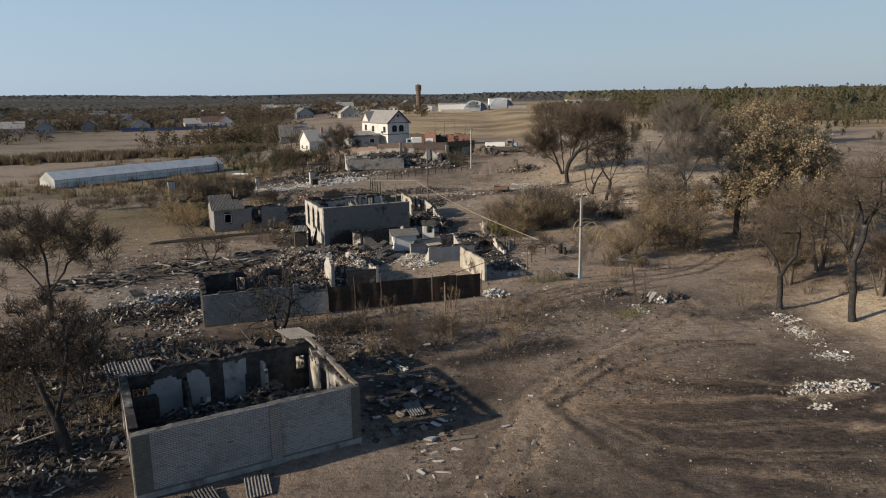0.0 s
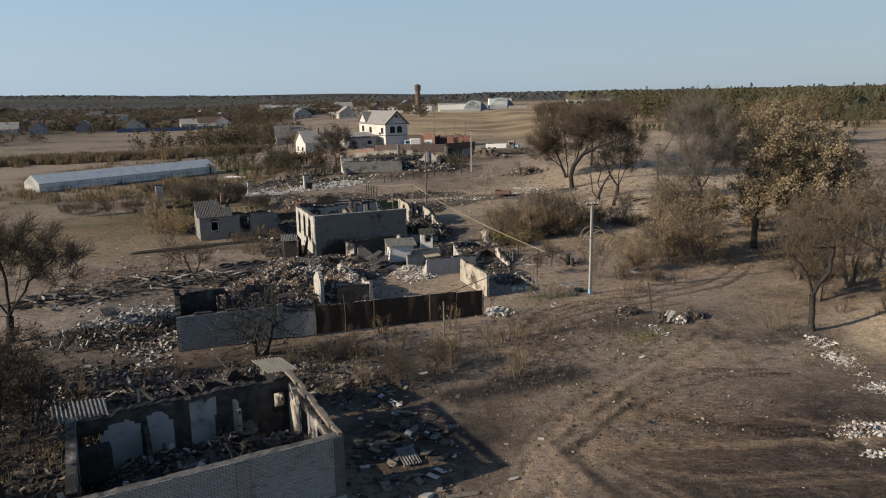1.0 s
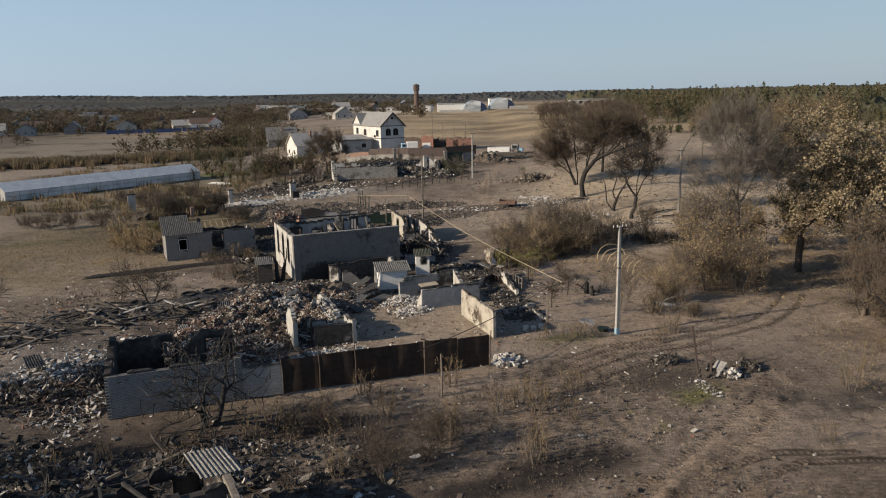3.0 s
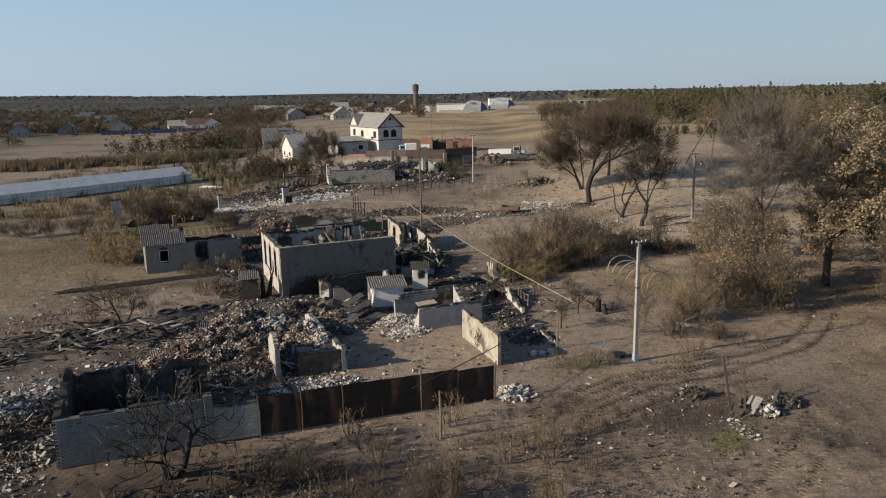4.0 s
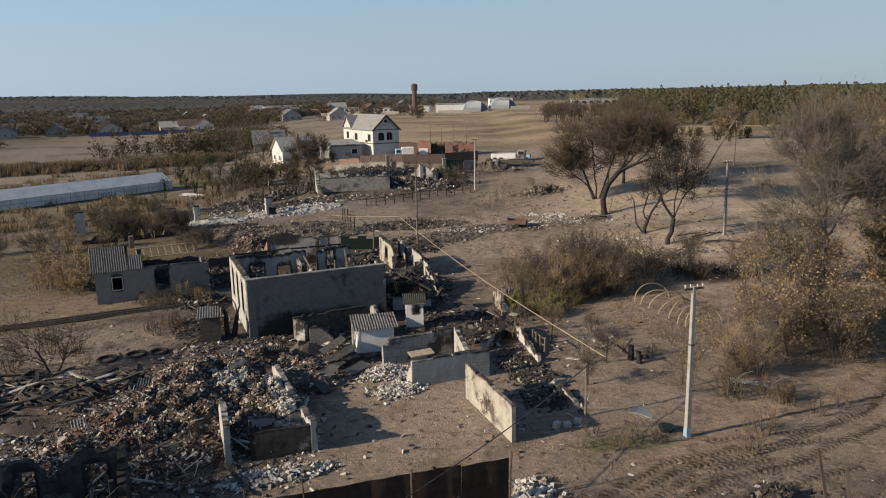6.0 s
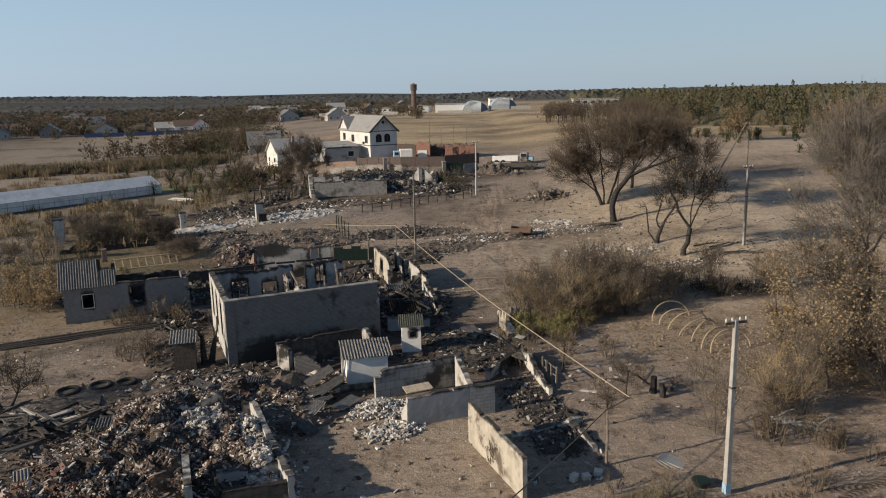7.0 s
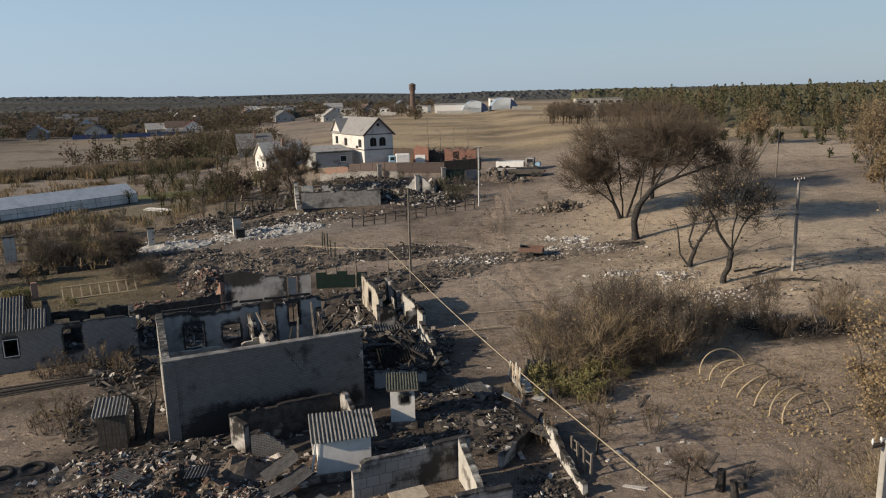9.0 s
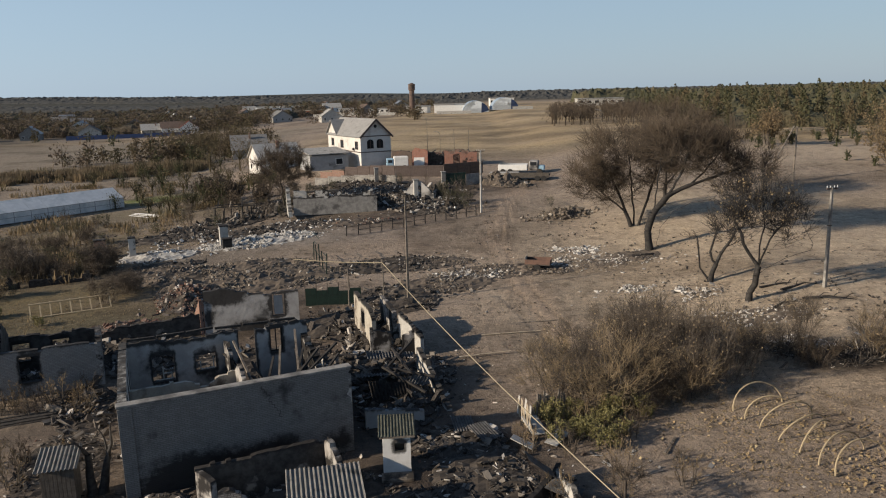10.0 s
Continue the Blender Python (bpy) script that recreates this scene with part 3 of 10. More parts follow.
    # dark litter, and the near house's cast shadow painted into the yard
    lay(dark * 0.8, patch(x, y, -2.6, 43, 3.4, 5.5, 20) * (0.5 + 0.5 * n))
    lay(np.array((0.215, 0.185, 0.13)), patch(x, y, -58, 94, 26, 22, 0) * (0.3 + 0.6 * n))
    lay(np.array((0.29, 0.195, 0.12)), patch(x, y, 9, 48, 6, 7, 30) * np.clip(n * 1.5 - 0.2, 0, 1) * 0.7)
    lay(dark * 0.8, patch(x, y, -14, 51, 12, 6, 25) * (0.9 + 0.5 * n))
    lay(dark, patch(x, y, -18, 70, 9, 14, 0) * (0.5 + 0.6 * n))
    lay(dark, patch(x, y, 24.5, 103.5, 4, 2.2, 0) * (0.7 + 0.6 * n))
    lay(dark, patch(x, y, -14, 100, 11, 14, 20) * (0.5 + 0.6 * n))
    lay(dark, patch(x, y, -18, 116, 13, 7, 15) * (0.4 + 0.6 * n))
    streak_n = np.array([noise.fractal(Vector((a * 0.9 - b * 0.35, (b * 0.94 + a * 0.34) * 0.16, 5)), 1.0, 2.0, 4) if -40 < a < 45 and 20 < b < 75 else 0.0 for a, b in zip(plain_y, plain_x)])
    # bush and tree shade painted over burnt soil as a dark streak
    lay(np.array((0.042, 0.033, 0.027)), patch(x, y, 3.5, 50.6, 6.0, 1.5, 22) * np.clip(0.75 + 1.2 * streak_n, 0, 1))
    lay(np.array((0.05, 0.04, 0.033)), patch(x, y, 13.2, 63.2, 3.4, 2.0, 20) * np.clip(0.6 + 1.2 * streak_n, 0, 1))
    lay(np.array((0.35, 0.27, 0.195)), along(plain_x + fine * 0.2, plain_y, [(2.0, 31.8), (3.9, 36.1), (5.2, 41.6), (7.6, 46.2), (11.0, 50.4), (15.0, 54.7), (18.6, 59.9)], 1.5) * np.clip(0.45 + 0.8 * n, 0, 1) * 0.8)
    lay(np.array((0.04, 0.032, 0.027)), patch(x, y, 17, 42, 13, 12, 30) * np.clip(streak_n * 2.4 - 0.1, 0, 1) * 0.8)
    lay(np.array((0.37, 0.285, 0.2)), patch(x, y, 17, 44, 14, 13, 30) * np.clip(-streak_n * 2.6 - 0.1, 0, 1) * 0.7)
    lay(np.array((0.14, 0.13, 0.06)), patch(x, y, 8.0, 70.6, 2.6, 1.2, 20) * np.clip(n * 2 - 0.2, 0, 1) * 0.8)
    lay(dark * 0.85, patch(x, y, -7.5, 85.5, 5.5, 3.0, 22) * (0.6 + 0.5 * n))
    lay(dark * 0.85, patch(x, y, 0.5, 91.0, 4.5, 4.5, 15) * (0.6 + 0.5 * n))
    lay(green, patch(x, y, -44, 122, 16, 5, 14) * 0.55)
    lay(green, patch(x, y, -48, 176, 10, 6, 40) * 0.6)
    lay(np.array((0.16, 0.135, 0.085)), patch(x, y, -50, 106, 26, 13, 20) * (0.35 + 0.6 * n))
    lay(dry, patch(x, y, -46, 100, 17, 14, 20) * np.clip(n * 1.6 - 0.3, 0, 1) * 0.8)
    lay(green * 0.9, patch(x, y, -46, 112, 22, 2.2, 16) * (0.2 + 0.6 * n))
    lay(np.array((0.12, 0.092, 0.064)), patch(x, y, -36, 117, 14, 12, 20) * (0.4 + 0.6 * n))
    brown = np.array((0.115, 0.088, 0.058))
    lay(np.array((0.1, 0.086, 0.05)), patch(x, y, -34, 112.5, 11, 7, 20) * (0.5 + 0.5 * n))
    lay(brown, patch(x, y, -58, 150, 30, 34, 20) * np.clip(n * 2.2 - 0.8, 0, 1))
    lay(green * 0.8, patch(x, y, -72, 137, 26, 4, 55) * 0.6)
    lay(np.array((0.07, 0.056, 0.042)), patch(x, y, -36, 134, 16, 5, 10) * np.clip(0.5 + 0.6 * n, 0, 1))
    lay(np.array((0.13, 0.102, 0.045)), patch(x, y, -38.5, 121.0, 10, 6.5, 15) * np.clip(0.3 + 0.7 * n, 0, 1))
    lay(np.array((0.075, 0.06, 0.045)), patch(x, y, -27, 107, 10, 5, 25) * np.clip(0.4 + 0.7 * n, 0, 1))
    lay(np.array((0.21, 0.15, 0.075)), patch(x, y, -55, 152, 16, 12, 20) * np.clip(n * 1.6 - 0.2, 0, 1) * 0.8)
    lay(np.array((0.19, 0.175, 0.055)), patch(x, y, 10.3, 57.2, 2.6, 1.8, 20) * np.clip(n * 2.2 - 0.1, 0, 1))
    lay(np.array((0.17, 0.165, 0.055)), patch(x, y, 14.1, 60.2, 2.2, 0.9, 40) * 0.85)
    # the same streak deepened: burnt soil plus shade in the colour
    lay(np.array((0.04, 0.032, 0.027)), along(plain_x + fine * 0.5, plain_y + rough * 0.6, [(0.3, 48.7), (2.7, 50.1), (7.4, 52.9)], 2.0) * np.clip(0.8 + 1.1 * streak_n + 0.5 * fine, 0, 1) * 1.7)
    lay(np.array((0.06, 0.052, 0.047)), along(plain_x, plain_y + rough, [(18.1, 60.1), (21.0, 58.1), (24.9, 59.9)], 2.6) * np.clip(0.3 + 0.9 * n, 0, 1) * 1.2)
    # colour only, no depth: the furrow's shade drawn as a dark line
    furrow = along(plain_x + fine * 0.12, plain_y, [(5.4, 41.4), (8.5, 45.6), (11.7, 50.0), (13.8, 53.1)], 0.42)
    lay(np.array((0.06, 0.048, 0.039)), np.clip(furrow * 2 - 0.3, 0, 1) * np.clip(0.25 + n, 0, 1))
    lay(np.array((0.1, 0.08, 0.062)), along(plain_x + fine * 0.15, plain_y, [(3.1, 42.3), (5.3, 46.4), (9.5, 52.8)], 0.4) * np.clip(0.1 + n, 0, 1))
    lay(sand * 1.15, patch(x, y, 31.0, 57.7, 3.2, 5.0, 0, 0.25))
    # second coat of the lip's painted shade
    lay(np.array((0.07, 0.056, 0.045)), np.clip(lip * 2.2 - 0.7, 0, 1) * np.clip(n * 1.3 - 0.15, 0, 0.75))
    far = np.clip((y - 200) / 25, 0, 1)
    lay(field, far * np.clip((x + 48 + 0.04 * (y - 200)) / 30, 0, 1) * np.clip((950 - y) / 300, 0, 1) * (0.5 + 0.7 * n))
    swell = np.array([noise.fractal(Vector((a * 0.02, b * 0.05, 9)), 1.0, 2.0, 5) if 200 < b < 700 and -80 < a < 260 else 0.0 for a, b in zip(plain_x, plain_y)])
    lay(np.array((0.16, 0.12, 0.075)), far * np.clip(swell * 2.2 - 0.1, 0, 1) * np.clip((x + 60) / 30, 0, 1) * 0.75)
    lay(np.array((0.5, 0.39, 0.24)), far * np.clip(-swell * 2.2 - 0.25, 0, 1) * np.clip((x + 60) / 30, 0, 1) * np.clip((800 - y) / 200, 0, 1) * 0.6)
    lay(np.array((0.17, 0.14, 0.1)), patch(x, y, 10, 222, 34, 10, 0) * (0.3 + 0.5 * n))
    lay(np.array((0.2, 0.165, 0.11)), patch(x, y, -62, 160, 36, 45, 20) * (0.3 + 0.5 * n))
    lay(np.array((0.235, 0.195, 0.145)), np.clip((y - 190) / 40, 0, 1) * np.clip((-50 - x) / 20, 0, 1) * np.clip((420 - y) / 60, 0, 1))
    lay(np.array((0.105, 0.087, 0.062)), np.clip((y - 260) / 60, 0, 1) * np.clip((-150 - x) / 60, 0, 1))
    lay(np.array((0.27, 0.2, 0.115)), patch(x, y, -130, 385, 60, 14, 20) * (0.3 + 0.6 * n))
    lay(np.array((0.1, 0.085, 0.062)), np.clip((y - 430) / 120, 0, 1) * np.clip((-70 - x) / 40, 0, 1))
    lay(np.array((0.05, 0.048, 0.036)), np.clip((y - 760) / 200, 0, 1))
    lay(np.array((0.14, 0.165, 0.05)), patch(x, y, -54, 191, 10, 5, 30) * np.clip(n * 1.6 + 0.1, 0, 1))
    fan = np.maximum(patch(x, y, 17, 40, 14, 14, 30, 0.6) * np.clip((x - 5.5) / 3, 0, 1), 0.6 * patch(x, y, 12, 58, 14, 10, 20))
    nx, ny = len(xs), len(ys)
    idx = np.arange(nx * ny).reshape(ny, nx)
    faces = np.stack([idx[:-1, :-1], idx[:-1, 1:], idx[1:, 1:], idx[1:, :-1]], -1).reshape(-1, 4)
    me = bpy.data.meshes.new("ground")
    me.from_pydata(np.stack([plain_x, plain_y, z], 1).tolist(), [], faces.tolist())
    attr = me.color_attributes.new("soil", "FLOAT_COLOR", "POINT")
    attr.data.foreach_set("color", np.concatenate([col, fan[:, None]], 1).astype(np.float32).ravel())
    attr = me.color_attributes.new("tread", "FLOAT_COLOR", "POINT")
    attr.data.foreach_set("color", np.stack([mark * np.clip(0.45 + n, 0, 1), run, np.abs(across), np.ones_like(run)], 1).astype(np.float32).ravel())
    me.polygons.foreach_set("use_smooth", [True] * len(me.polygons))
    k = Nodes("soil")
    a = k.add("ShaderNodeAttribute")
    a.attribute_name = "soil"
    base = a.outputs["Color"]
    c = k.mix(k.step(k.noise(0.3, 9, 0.75), 0.52, 0.7, 0.0, 0.6), base, (0.4, 0.37, 0.35), "MULTIPLY")
    c = k.mix(k.step(k.noise(0.045, 7, 0.7), 0.5, 0.64, 0.0, 0.8), c, (0.5, 0.48, 0.46), "MULTIPLY")
    turn = k.add("ShaderNodeMapping")
    turn.inputs["Rotation"].default_value, turn.inputs["Scale"].default_value = (0, 0, radians(-20)), (0.35, 2.2, 1.0)
    k.link(k.co, turn.inputs["Vector"])
    streak = k.noise(1.0, 8, 0.72, turn.outputs[0])
    c = k.mix(k.step(streak, 0.54, 0.7, 0.0, 0.55), c, (0.38, 0.36, 0.34), "MULTIPLY")
    c = k.mix(k.step(streak, 0.46, 0.32, 0.0, 0.5), c, (1.7, 1.62, 1.55), "MULTIPLY")
    c = k.mix(k.step(k.noise(1.1, 9, 0.75), 0.5, 0.64, 0.0, 0.65), c, (0.42, 0.4, 0.38), "MULTIPLY")
    # drag marks that spread from the place where the tracks meet
    sep, polar = k.add("ShaderNodeSeparateXYZ"), k.add("ShaderNodeCombineXYZ")
    k.link(k.co, sep.inputs[0])
    dx, dy = k.math("SUBTRACT", sep.outputs[0], 3.0), k.math("SUBTRACT", sep.outputs[1], 44.0)
    swirl = k.math("ADD", k.math("ARCTAN2", dy, dx), k.math("MULTIPLY", k.noise(0.25, 5), 0.5))
    k.link(k.math("MULTIPLY", swirl, 60.0), polar.inputs[0])
    k.link(k.math("MULTIPLY", k.math("SQRT", k.math("ADD", k.math("MULTIPLY", dx, dx), k.math("MULTIPLY", dy, dy)), 0.0), 0.3), polar.inputs[1])
    drag = k.noise(1.0, 7, 0.7, polar.outputs[0])
    c = k.mix(k.math("MULTIPLY", k.step(drag, 0.5, 0.72, 0.0, 0.4), a.outputs["Alpha"]), c, (0.3, 0.23, 0.165))
    c = k.mix(k.math("MULTIPLY", k.step(drag, 0.5, 0.32, 0.0, 0.55), a.outputs["Alpha"]), c, (0.055, 0.043, 0.035))
    c = k.mix(k.step(k.noise(3.4, 8, 0.75), 0.5, 0.66, 0.0, 0.6), c, (1.9, 1.82, 1.75), "MULTIPLY")
    c = k.mix(k.step(k.noise(8.0, 5, 0.75), 0.5, 0.68, 0.0, 0.6), c, (0.32, 0.3, 0.29), "MULTIPLY")
    # scorched turf with bare soil showing through
    strokes = k.add("ShaderNodeMapping")
    strokes.inputs["Rotation"].default_value, strokes.inputs["Scale"].default_value = (0, 0, radians(-8)), (1.0, 3.2, 1.0)
    k.link(k.co, strokes.inputs["Vector"])
    churned = k.noise(1.6, 10, 0.82, strokes.outputs[0])
    c = k.mix(k.math("MULTIPLY", k.step(churned, 0.515, 0.56, 0.0, 0.75), a.outputs["Alpha"]), c, (0.33, 0.31, 0.3), "MULTIPLY")
    c = k.mix(k.math("MULTIPLY", k.step(churned, 0.47, 0.4, 0.0, 0.7), a.outputs["Alpha"]), c, (1.75, 1.62, 1.5), "MULTIPLY")
    # lugs that tractor tyres pressed into the soil
    tr = k.add("ShaderNodeAttribute")
    tr.attribute_name = "tread"
    parts = k.add("ShaderNodeSeparateColor")
    k.link(tr.outputs["Color"], parts.inputs[0])
    lug = k.math("SINE", k.math("MULTIPLY", k.math("ADD", parts.outputs[1], k.math("MULTIPLY", parts.outputs[2], 0.8)), 19.0), 0.0)
    press = k.math("MULTIPLY", k.step(lug, -0.2, 0.5), parts.outputs[0])
    c = k.mix(k.math("MULTIPLY", parts.outputs[0], 0.5), c, (0.78, 0.76, 0.74), "MULTIPLY")
    c = k.mix(press, c, (0.36, 0.34, 0.32), "MULTIPLY")
    k.bump(k.math("SUBTRACT", k.math("ADD", k.noise(1.5, 8, 0.75), k.math("MULTIPLY", k.noise(9, 6, 0.75), 0.45)), k.math("MULTIPLY", press, 0.35)), 0.9, 0.24)
    ob = mesh_part("ground", me, k.done(c, 0.95), None)
    tagged(ob, "sandy village ground with burnt grass, ash, tyre ruts and painted shade", "ground", kind="structure")


build_ground()

# ---- the burnt houses ----
def empty_house(name, x, y, label, category="house", group="burnt houses"):
    return thing(name, Matrix.Translation((x, y, ground_z(x, y))), label, category, group)


def rel(parent, x, y, z, turn=0.0, rx=0.0, ry=0.0):
    """A pose in the world, as seen from a thing that stands unturned."""
    return Matrix.Translation(-parent.matrix_basis.translation) @ pose(x, y, z, rx, ry, turn)


def ways(p, q):
    d = Vector((q[0] - p[0], q[1] - p[1], 0)).normalized()
    return d, Vector((-d.y, d.x, 0)), math.degrees(math.atan2(d.y, d.x))


def go(p, u, a, v, b):
    return (p[0] + u.x * a + v.x * b, p[1] + u.y * a + v.y * b)


def add_pilaster(parent, p, q, s, width, height, material, name="pilaster"):
    u, v, turn = ways(p, q)
    x, y = go(p, u, s, v, -0.07)
    return part(name, box(0, width, 0, 0.09, 0, height, None, 0.008), material, parent, "", rel(parent, x, y, ground_z(*p), turn))


def window_frame(parent, p, q, s0, s1, z0, z1, material, name="window_frame"):
    """A frame of four bars with a mullion and a transom, set in a wall's opening."""
    u, v, turn = ways(p, q)
    x, y = go(p, u, s0, v, 0.12)
    bm, w, h = bmesh.new(), s1 - s0, z1 - z0
    for a, b, c, d in ((0, 0.07, 0, h), (w - 0.07, w, 0, h), (0.07, w - 0.07, 0, 0.07), (0.07, w - 0.07, h - 0.07, h), (w / 2 - 0.03, w / 2 + 0.03, 0.07, h - 0.07)):
        add_box(bm, a, b, 0, 0.07, c, d)
    return part(name, bm, material, parent, "", rel(parent, x, y, ground_z(*p) + z0, turn))


def sheet(parent, x, y, z, width, length, turn, tilt, roll=0.0, material=None, name="roof_sheet", seed=0, rag=0.12, label=""):
    return part(name, wavy(width, length, 0.19, 0.042, 0.0, rag, seed), material or M["slate"], parent, label, rel(parent, x, y, z, turn, tilt, roll))


def near_house():
    h = empty_house("burnt_house", -11.2, 38.3, "roofless burnt house of white brick with charred rooms inside")
    FL, FR, BR, BL = (-13.75, 31.5), (-4.62, 37.3), (-8.5, 45.0), (-17.7, 39.2)
    u, v, turn = ways(FL, FR)
    global FRONT_NEAR
    FRONT_NEAR = ruin(h, "front_wall", FL, FR, 3.1, 0.4, M["mortar"], (), 0.05, 1, soot=((10.6, 2.2, 0.8, 1.0, 0.7),), rim=0.45)
    add_pilaster(h, FL, FR, 6.15, 0.55, 2.95, M["brick_white"])
    add_pilaster(h, FL, FR, 0.02, 0.75, 3.0, M["brick_mossy"], "corner_pier")
    add_pilaster(h, FL, FR, 10.35, 0.45, 3.0, M["brick_mossy"], "corner_pier")
    part("plinth", box(0, 10.8, 0.04, 0.12, 0, 0.28, None, 0.01), M["concrete_dark"], h, "", rel(h, *go(FL, u, 0, v, -0.13), 0, turn))
    ruin(h, "side_wall", FR, BR, [(0, 3.05), (6, 2.9), (8.6, 3.0)], 0.4, M["plaster_patchy"], ((1.5, 2.7, 0.9, 2.3), (4.5, 5.6, 0.9, 2.3)), 0.3, 2, rim=0.9)
    ruin(h, "plaster_panel", go(FR, *ways(FR, BR)[:1], 5.8, ways(FR, BR)[1], 0.42), go(FR, *ways(FR, BR)[:1], 7.6, ways(FR, BR)[1], 0.42), [(0, 2.2), (0.9, 2.4), (1.8, 2.0)], 0.04, M["plaster_cream"], (), 0.2, 143, rim=0.1)
    # wooden roof plates left along the side wall
    us, vs, ts = ways(FR, BR)
    for k in range(9):
        x, y = go(FR, us, k * 0.95, vs, 0.02 + 0.06 * (k % 2))
        part("roof_plate", box(0, 1.2, 0, 0.22 + 0.05 * (k % 3), 0, 0.16, None, 0.015), M["wood_old"], h, "", rel(h, x, y, 3.0, ts + random.uniform(-3, 3), 0, random.uniform(-2, 2)))
    ruin(h, "back_wall", BR, BL, 3.05, 0.4, M["char_plaster"], ((0.6, 1.2, 1.3, 2.2), (9.3, 10.3, 0.0, 2.1)), 0.2, 3)
    ruin(h, "side_wall", BL, FL, 3.05, 0.4, M["plaster_burnt"], ((3.0, 4.0, 1.0, 2.3),), 0.08, 4)
    # rooms
    # whitewash still clinging to the sooty back wall, and the stub of a partition
    for k, (s0, s1, prof, mat) in enumerate(((2.1, 3.9, [(0, 2.0), (0.25, 2.45), (0.7, 2.65), (1.4, 2.6), (1.8, 2.1)], "plaster_grey"), (4.2, 5.4, [(0, 1.7), (0.2, 2.35), (0.65, 2.7), (1.2, 2.6)], "plaster_grey"), (6.2, 7.5, [(0, 2.75), (1.3, 2.7)], "plaster_smoky"))):
        ruin(h, "plaster_panel", go(FL, u, s1, v, 8.24), go(FL, u, s0, v, 8.24), prof, 0.05, M[mat], (), 0.12, 140 + k, rim=0.08)
    c = go(FL, u, 8.3, v, 8.2)
    ruin(h, "partition_stub", c, go(c, u, 0.12, v, -0.5), [(0, 2.6), (0.3, 2.4), (0.52, 1.6)], 0.2, M["plaster_patchy"], (), 0.15, 5, rim=0.5)
    part("iron_stove", box(0, 1.5, 0, 0.8, 0, 1.5, None, 0.04), M["char"], h, "black iron stove", rel(h, *go(FL, u, 0.9, v, 6.6), 0.5, turn))
    c, d = go(FL, u, 4.2, v, 4.6), go(FL, u, 4.2, v, 8.2)
    ruin(h, "inner_wall", c, d, [(0, 0.8), (2.4, 0.9), (3.0, 2.0), (3.5, 2.5)], 0.2, M["char_plaster"], (), 0.3, 6)
    c, d = go(FL, u, 7.6, v, 3.2), go(FL, u, 7.6, v, 8.2)
    ruin(h, "inner_wall", c, d, [(0, 0.7), (2.5, 0.9), (4.4, 1.3), (4.9, 2.0)], 0.2, M["char_plaster"], (), 0.3, 7)
    # lean-to behind the back wall, with the last of its roofing
    e, f = go(BL, u, -0.4, v, 3.6), go(BL, u, 10.2, v, 3.5)
    ruin(h, "lean_to_wall", f, e, [(0, 2.6), (4.6, 2.5), (5.2, 1.4), (8, 1.5), (10.6, 0.7)], 0.25, M["char_plaster"], ((1, 1.9, 0, 1.9), (4, 5, 0.8, 1.8)), 0.4, 8)
    ruin(h, "lean_to_wall", f, go(BR, u, 0.2, v, 0.4), 2.5, 0.25, M["plaster_burnt"], (), 0.2, 9)
    for k, (s, w, tilt, dz) in enumerate(((10.3, 1.7, -4, 2.95), (0.0, 2.4, 9, 2.75))):
        x, y = go(BL, u, s - 0.5, v, 0.6 if k == 0 else 0.2)
        sheet(h, x, y, dz, w, 3.1 if k == 0 else 1.9, turn, tilt, 3, M["slate_pale"] if k == 0 else None, "roof_sheet", 20 + k)
    for k, s in enumerate((3.2, 3.9, 5.4, 6.2, 7.7)):
        x, y = go(BL, u, s, v, -0.1)
        part("rafter", box(-0.06, 0.06, 0, 2.6, 0, 0.14, None, 0.01), M["char"], h, "", rel(h, x, y, 2.95, turn + (-8, 5, 3, -4, 11)[k], -7))


def second_house():
    h = empty_house("burnt_house", -16.5, 61.5, "low burnt brick house ruin with blackened rooms open to the sky")
    FL, FR, BL, BR = (-19.3, 57.2), (-12.5, 60.0), (-21.5, 62.9), (-14.7, 65.6)
    u, v, turn = ways(FL, FR)
    global FRONT_SECOND
    FRONT_SECOND = ruin(h, "front_wall", FL, FR, [(0, 2.5), (0.6, 2.55), (1.2, 2.6), (7.4, 2.65)], 0.38, M["mortar"], (), 0.1, 31)
    add_pilaster(h, FL, FR, 6.95, 0.4, 2.6, M["brick_white"])
    ruin(h, "side_wall", BL, FL, [(0, 3.1), (2.0, 3.2), (3.6, 2.6), (4.4, 3.0), (6.1, 2.5)], 0.35, M["char_plaster"], ((4.2, 4.9, 1.0, 2.2),), 0.4, 32)
    ruin(h, "back_wall", BR, BL, [(0, 2.7), (2, 3.0), (3, 2.2), (3.8, 2.9), (5.5, 2.8), (7.3, 3.0)], 0.35, M["char_plaster"], ((0.8, 1.7, 0.4, 2.2), (3.6, 4.3, 0.0, 2.3)), 0.35, 33)
    ruin(h, "side_wall", FR, BR, [(0, 1.4), (1.2, 0.7), (3, 0.6), (4.6, 2.4), (6.1, 2.8)], 0.35, M["char"], (), 0.3, 34)
    m1 = go(FL, u, 3.4, v, 0.4)
    ruin(h, "inner_wall", m1, go(m1, u, 0, v, 5.2), [(0, 1.6), (2.2, 1.2), (3.4, 2.2), (5.2, 2.6)], 0.2, M["char_plaster"], ((2.0, 2.8, 0, 1.9),), 0.4, 35)
    x, y = go(FR, u, -0.35, v, 2.3)
    part("door_post", box(-0.1, 0.1, -0.1, 0.1, 0, 2.9, None, 0.02), M["char"], h, "", rel(h, x, y, 0, turn))


